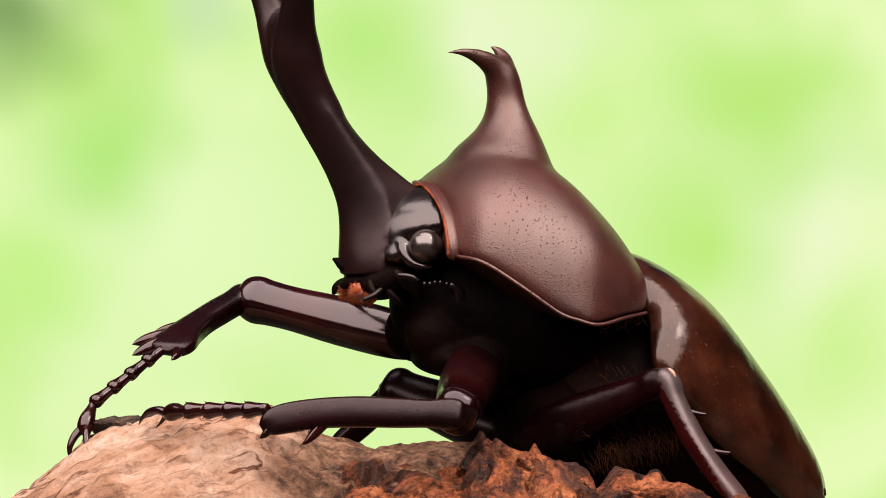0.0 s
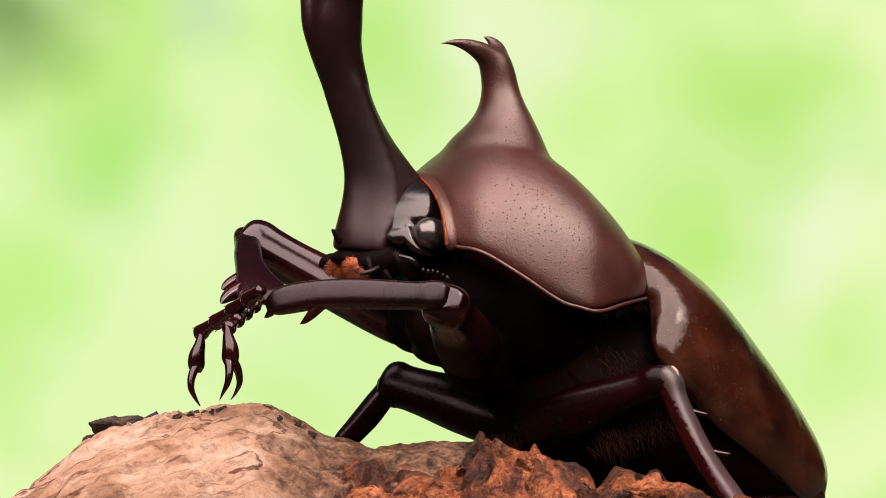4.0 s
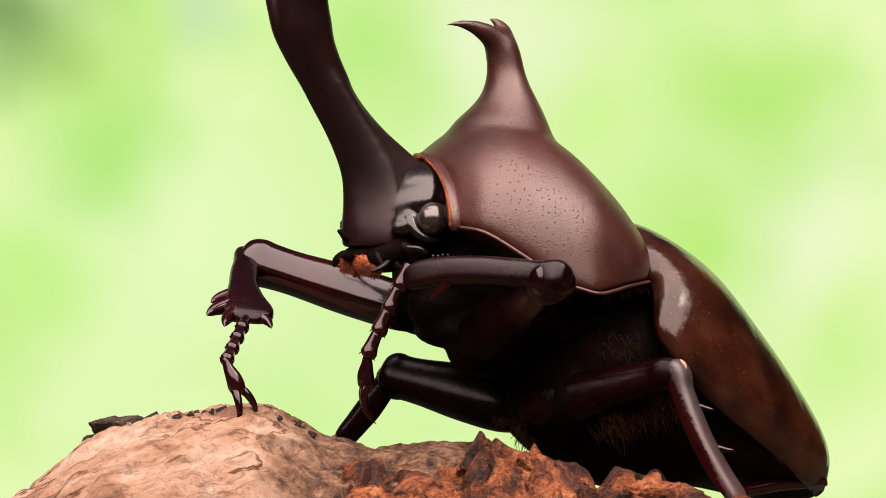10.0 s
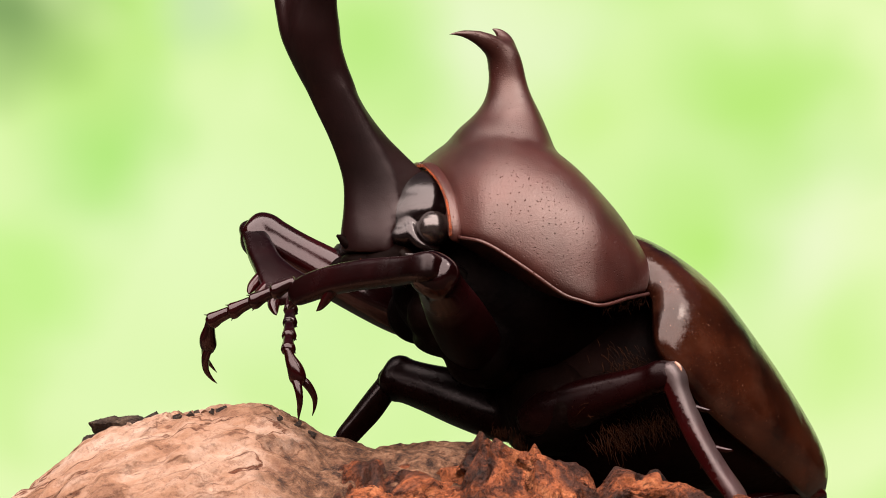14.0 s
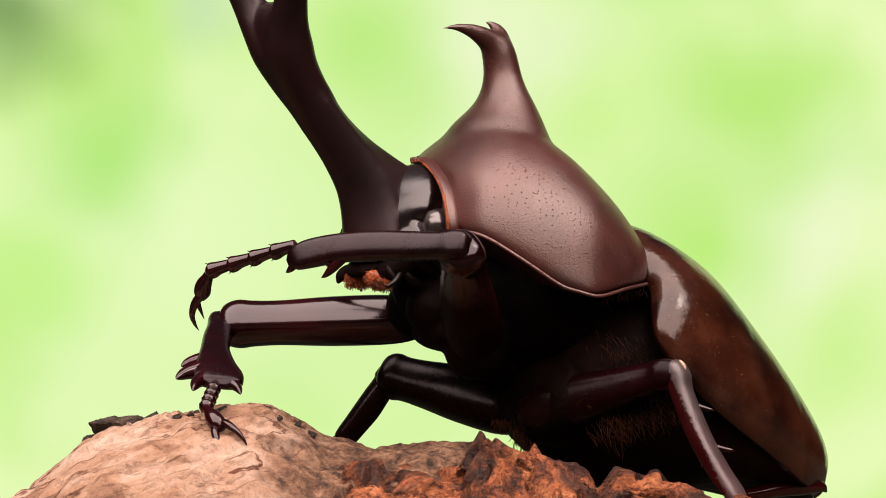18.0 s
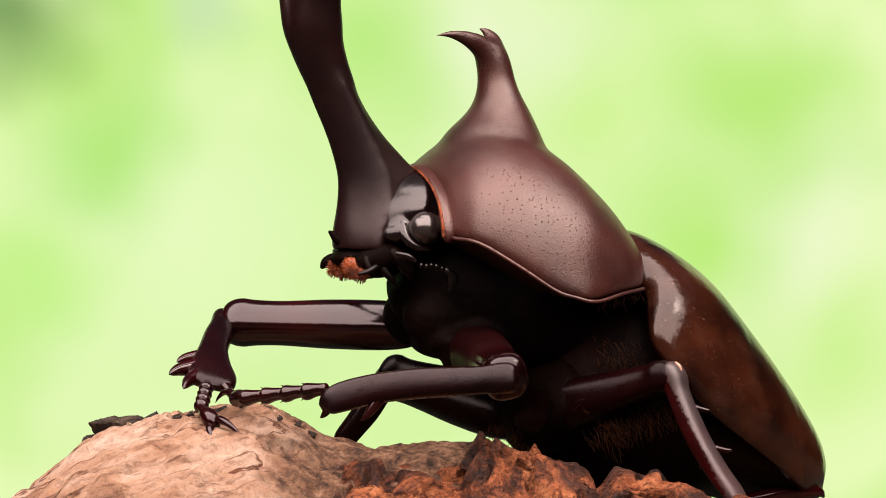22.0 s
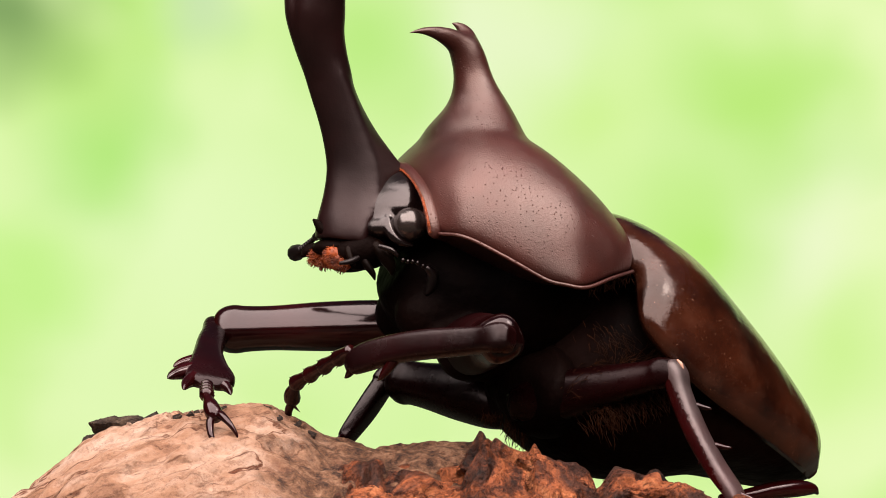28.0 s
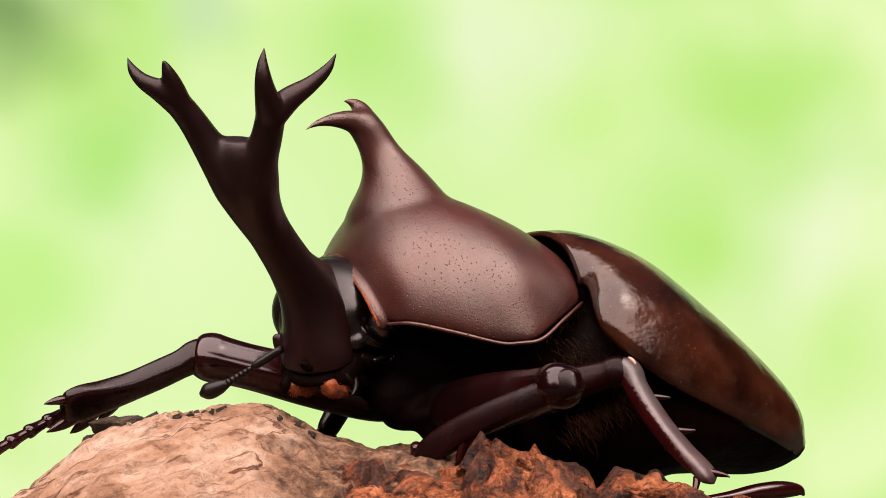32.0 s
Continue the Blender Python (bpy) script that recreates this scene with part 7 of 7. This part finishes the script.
    walk(right_middle[1], [
        (0, limb(0.4, -9.0, -9.2, 4.0, -11.0, -13.7)), (1, limb(0.6, -9.0, -9.5, 4.2, -11.1, -13.8)),
        (1.5, limb(0.3, -8.9, -8.9, 4.2, -11.1, -12.8)), (2, limb(0.3, -9.0, -8.9, 4.0, -11.0, -13.4)),
        (3, limb(0.4, -9.0, -9.2, 4.1, -11.0, -14.3)), (6, limb(0.8, -9.1, -9.8, 4.2, -11.1, -15.4)),
        (7, limb(0.6, -9.1, -9.7, 4.1, -11.0, -15.3)), (8, limb(0.8, -9.1, -10.1, 4.3, -11.1, -15.7)),
        (9, limb(0.8, -9.1, -10.1, 4.2, -11.1, -15.7)), (10, limb(0.8, -9.1, -10.2, 4.2, -11.1, -15.8)),
        (11, limb(0.8, -9.1, -10.1, 4.2, -11.1, -15.7)), (12, limb(0.5, -9.1, -9.4, 4.0, -11.0, -14.9)),
        (13, limb(0.4, -9.0, -9.2, 4.0, -11.0, -14.6)), (14, limb(0.6, -9.1, -9.6, 4.1, -11.0, -15.1)),
        (17, limb(0.8, -9.1, -9.8, 4.1, -11.0, -15.3)), (18, limb(0.8, -9.1, -10.0, 4.1, -11.0, -15.6)),
        (19, limb(0.6, -9.1, -9.7, 4.0, -11.0, -15.2)), (20, limb(0.2, -10.1, -9.9, 4.0, -11.0, -15.3)),
        (21, limb(0.1, -10.2, -9.8, 3.9, -11.0, -15.3)), (22, limb(0.6, -9.1, -9.6, 3.9, -11.0, -15.1)),
        (23, limb(0.3, -9.6, -9.6, 3.9, -11.0, -15.1)), (24, limb(0.8, -9.1, -9.8, 4.1, -11.0, -15.3)),
        (25, limb(-0.1, -10.6, -9.8, 4.1, -11.0, -15.0)), (28, limb(-0.9, -12.1, -10.5, 3.6, -10.8, -15.5)),
        (29, limb(-0.9, -12.1, -10.5, 3.5, -10.8, -15.4)), (29.5, limb(-1.8, -13.2, -12.3, 3.0, -10.6, -15.9)),
        (30, limb(-2.5, -13.8, -13.2, 1.6, -11.7, -15.8)), (31, limb(-1.3, -12.8, -11.8, 2.0, -11.8, -14.8)),
        (31.5, limb(-1.3, -12.6, -11.3, 1.8, -11.7, -14.4)), (31.8, limb(-2.2, -14.2, -10.0, 2.3, -10.4, -12.5)),
        (32, limb(-0.2, -7.5, -4.8, 3.9, -7.2, -9.8)),
    ])
    walk(right_middle[2], [
        (0, limb(4.0, -11.0, -13.7, 5.2, -13.0, -16.8)), (1, limb(4.2, -11.1, -13.8, 5.5, -13.1, -16.9)),
        (1.5, limb(4.2, -11.1, -12.8, 5.7, -13.2, -15.8)), (2, limb(4.0, -11.0, -13.4, 5.4, -13.0, -16.4)),
        (3, limb(4.1, -11.0, -14.3, 5.5, -13.1, -17.3)), (6, limb(4.2, -11.1, -15.4, 5.5, -13.1, -18.5)),
        (7, limb(4.1, -11.0, -15.3, 5.4, -13.0, -18.4)), (8, limb(4.3, -11.1, -15.7, 5.6, -13.1, -18.8)),
        (9, limb(4.2, -11.1, -15.7, 5.4, -13.0, -18.8)), (10, limb(4.2, -11.1, -15.8, 5.5, -13.1, -18.9)),
        (11, limb(4.2, -11.1, -15.7, 5.4, -13.0, -18.8)), (12, limb(4.0, -11.0, -14.9, 5.3, -13.0, -17.9)),
        (13, limb(4.0, -11.0, -14.6, 5.3, -13.0, -17.7)), (14, limb(4.1, -11.0, -15.1, 5.4, -13.0, -18.2)),
        (17, limb(4.1, -11.0, -15.3, 5.4, -13.0, -18.4)), (18, limb(4.1, -11.0, -15.6, 5.4, -13.0, -18.7)),
        (19, limb(4.0, -11.0, -15.2, 5.3, -13.0, -18.3)), (20, limb(4.0, -11.0, -15.3, 5.3, -13.0, -18.4)),
        (21, limb(3.9, -11.0, -15.3, 5.2, -13.0, -18.3)), (22, limb(3.9, -11.0, -15.1, 5.3, -13.0, -18.2)),
        (23, limb(3.9, -11.0, -15.1, 5.3, -13.0, -18.1)), (24, limb(4.1, -11.0, -15.3, 5.4, -13.0, -18.3)),
        (25, limb(4.1, -11.0, -15.0, 5.6, -13.1, -18.0)), (28, limb(3.6, -10.8, -15.5, 5.0, -12.9, -18.5)),
        (29, limb(3.5, -10.8, -15.4, 5.0, -12.9, -18.4)), (29.5, limb(3.0, -10.6, -15.9, 4.5, -12.7, -18.9)),
        (30, limb(1.6, -11.7, -15.8, 3.1, -13.7, -18.7)), (31, limb(2.0, -11.8, -14.8, 3.5, -13.9, -17.7)),
        (31.5, limb(1.8, -11.7, -14.4, 3.3, -13.8, -17.3)), (31.8, limb(2.3, -10.4, -12.5, 3.9, -12.6, -15.2)),
        (32, limb(3.9, -7.2, -9.8, 3.4, -3.9, -11.6)),
    ])
    walk(right_middle[3], [
        (0, limb(5.2, -13.0, -16.8, 7.1, -13.0, -18.6)), (1, limb(5.5, -13.1, -16.9, 7.4, -13.1, -18.6)),
        (1.5, limb(5.7, -13.2, -15.8, 7.7, -13.2, -17.3)), (2, limb(5.4, -13.0, -16.4, 7.3, -13.1, -18.0)),
        (3, limb(5.5, -13.1, -17.3, 7.3, -13.1, -19.0)), (6, limb(5.5, -13.1, -18.5, 7.3, -13.1, -20.2)),
        (7, limb(5.4, -13.0, -18.4, 7.2, -13.0, -20.1)), (8, limb(5.6, -13.1, -18.8, 7.4, -13.1, -20.5)),
        (9, limb(5.4, -13.0, -18.8, 7.2, -13.0, -20.5)), (10, limb(5.5, -13.1, -18.9, 7.3, -13.1, -20.6)),
        (11, limb(5.4, -13.0, -18.8, 7.2, -13.0, -20.6)), (12, limb(5.3, -13.0, -17.9, 7.1, -13.0, -19.6)),
        (13, limb(5.3, -13.0, -17.7, 7.2, -13.0, -19.4)), (14, limb(5.4, -13.0, -18.2, 7.2, -13.0, -19.9)),
        (17, limb(5.4, -13.0, -18.4, 7.2, -13.0, -20.1)), (18, limb(5.4, -13.0, -18.7, 7.2, -13.0, -20.3)),
        (19, limb(5.3, -13.0, -18.3, 7.2, -13.0, -20.0)), (20, limb(5.3, -13.0, -18.4, 7.1, -13.0, -20.1)),
        (21, limb(5.2, -13.0, -18.3, 7.1, -13.0, -20.0)), (22, limb(5.3, -13.0, -18.2, 7.1, -13.0, -19.8)),
        (23, limb(5.3, -13.0, -18.1, 7.1, -13.0, -19.8)), (24, limb(5.4, -13.0, -18.3, 7.3, -13.0, -20.0)),
        (25, limb(5.6, -13.1, -18.0, 7.5, -13.1, -19.6)), (28, limb(5.0, -12.9, -18.5, 6.9, -12.9, -20.2)),
        (29, limb(5.0, -12.9, -18.4, 6.9, -12.9, -20.1)), (29.5, limb(4.5, -12.7, -18.9, 6.5, -12.7, -20.4)),
        (30, limb(3.1, -13.7, -18.7, 5.1, -13.8, -20.2)), (31, limb(3.5, -13.9, -17.7, 5.5, -13.9, -19.3)),
        (31.5, limb(3.3, -13.8, -17.3, 5.3, -13.9, -18.9)), (31.8, limb(3.9, -12.6, -15.2, 5.9, -12.8, -16.7)),
        (32, limb(3.4, -3.9, -11.6, 3.6, -2.2, -13.2)),
    ])
    # the hind body lifts a little as the beetle lowers its front at the end
    for ob in beetle.children:
        if ob.name.split(".")[0] in ("wing_case", "scutellum", "abdomen"):
            walk(ob, [(0, pose(0, 0, 0)), (31.5, pose(0, 0, 0)), (31.8, beetle_turn(0.4, 0.1, 0.12)), (32, beetle_turn(0.9, 0.2, 0.2))])
    # the hind foot keeps its hold on the log while the body sways
    sway = ((0, beetle_turn(-0.82, 0.16, -1.62), 0), (1, beetle_turn(-0.39, 0.35, -1.46), 0), (1.5, beetle_turn(4.29, -0.76, -1.85), 0), (3, beetle_turn(0.77, -0.08, -0.88), 0), (6, beetle_turn(-0.85, 0.43, 0.01), 0), (9, beetle_turn(-1.42, 0.58, 0.25), 0), (13, beetle_turn(0.28, -0.06, -0.59), 0), (17, beetle_turn(-0.28, 0.17, 0.05), 0), (19, pose(0, 0, 0), 0), (24, beetle_turn(0.34, 0.01, 0.07), 0), (25.5, beetle_turn(2.97, -0.88, 0.3), -0.3), (29, beetle_turn(2.23, -1.12, 0.47), -0.6), (30, beetle_turn(4.29, -3.15, 0.91, -1.5), -1.0), (31, beetle_turn(4.43, -2.71, 0, -1.5), -1.4), (31.8, placed(3.09, -2.02, -1.57, 0.9975, 0.0561, 0.0376, -0.0188), -1.6), (32, placed(3.68, -3.35, -3.17, 0.9948, 0.0561, 0.0854, -0.0017), -1.6))
    walk(hind_shin, [(t, (HEADING @ body).inverted() @ pose(dx * MM, 0, 0) @ HEADING) for t, body, dx in sway])


motions()
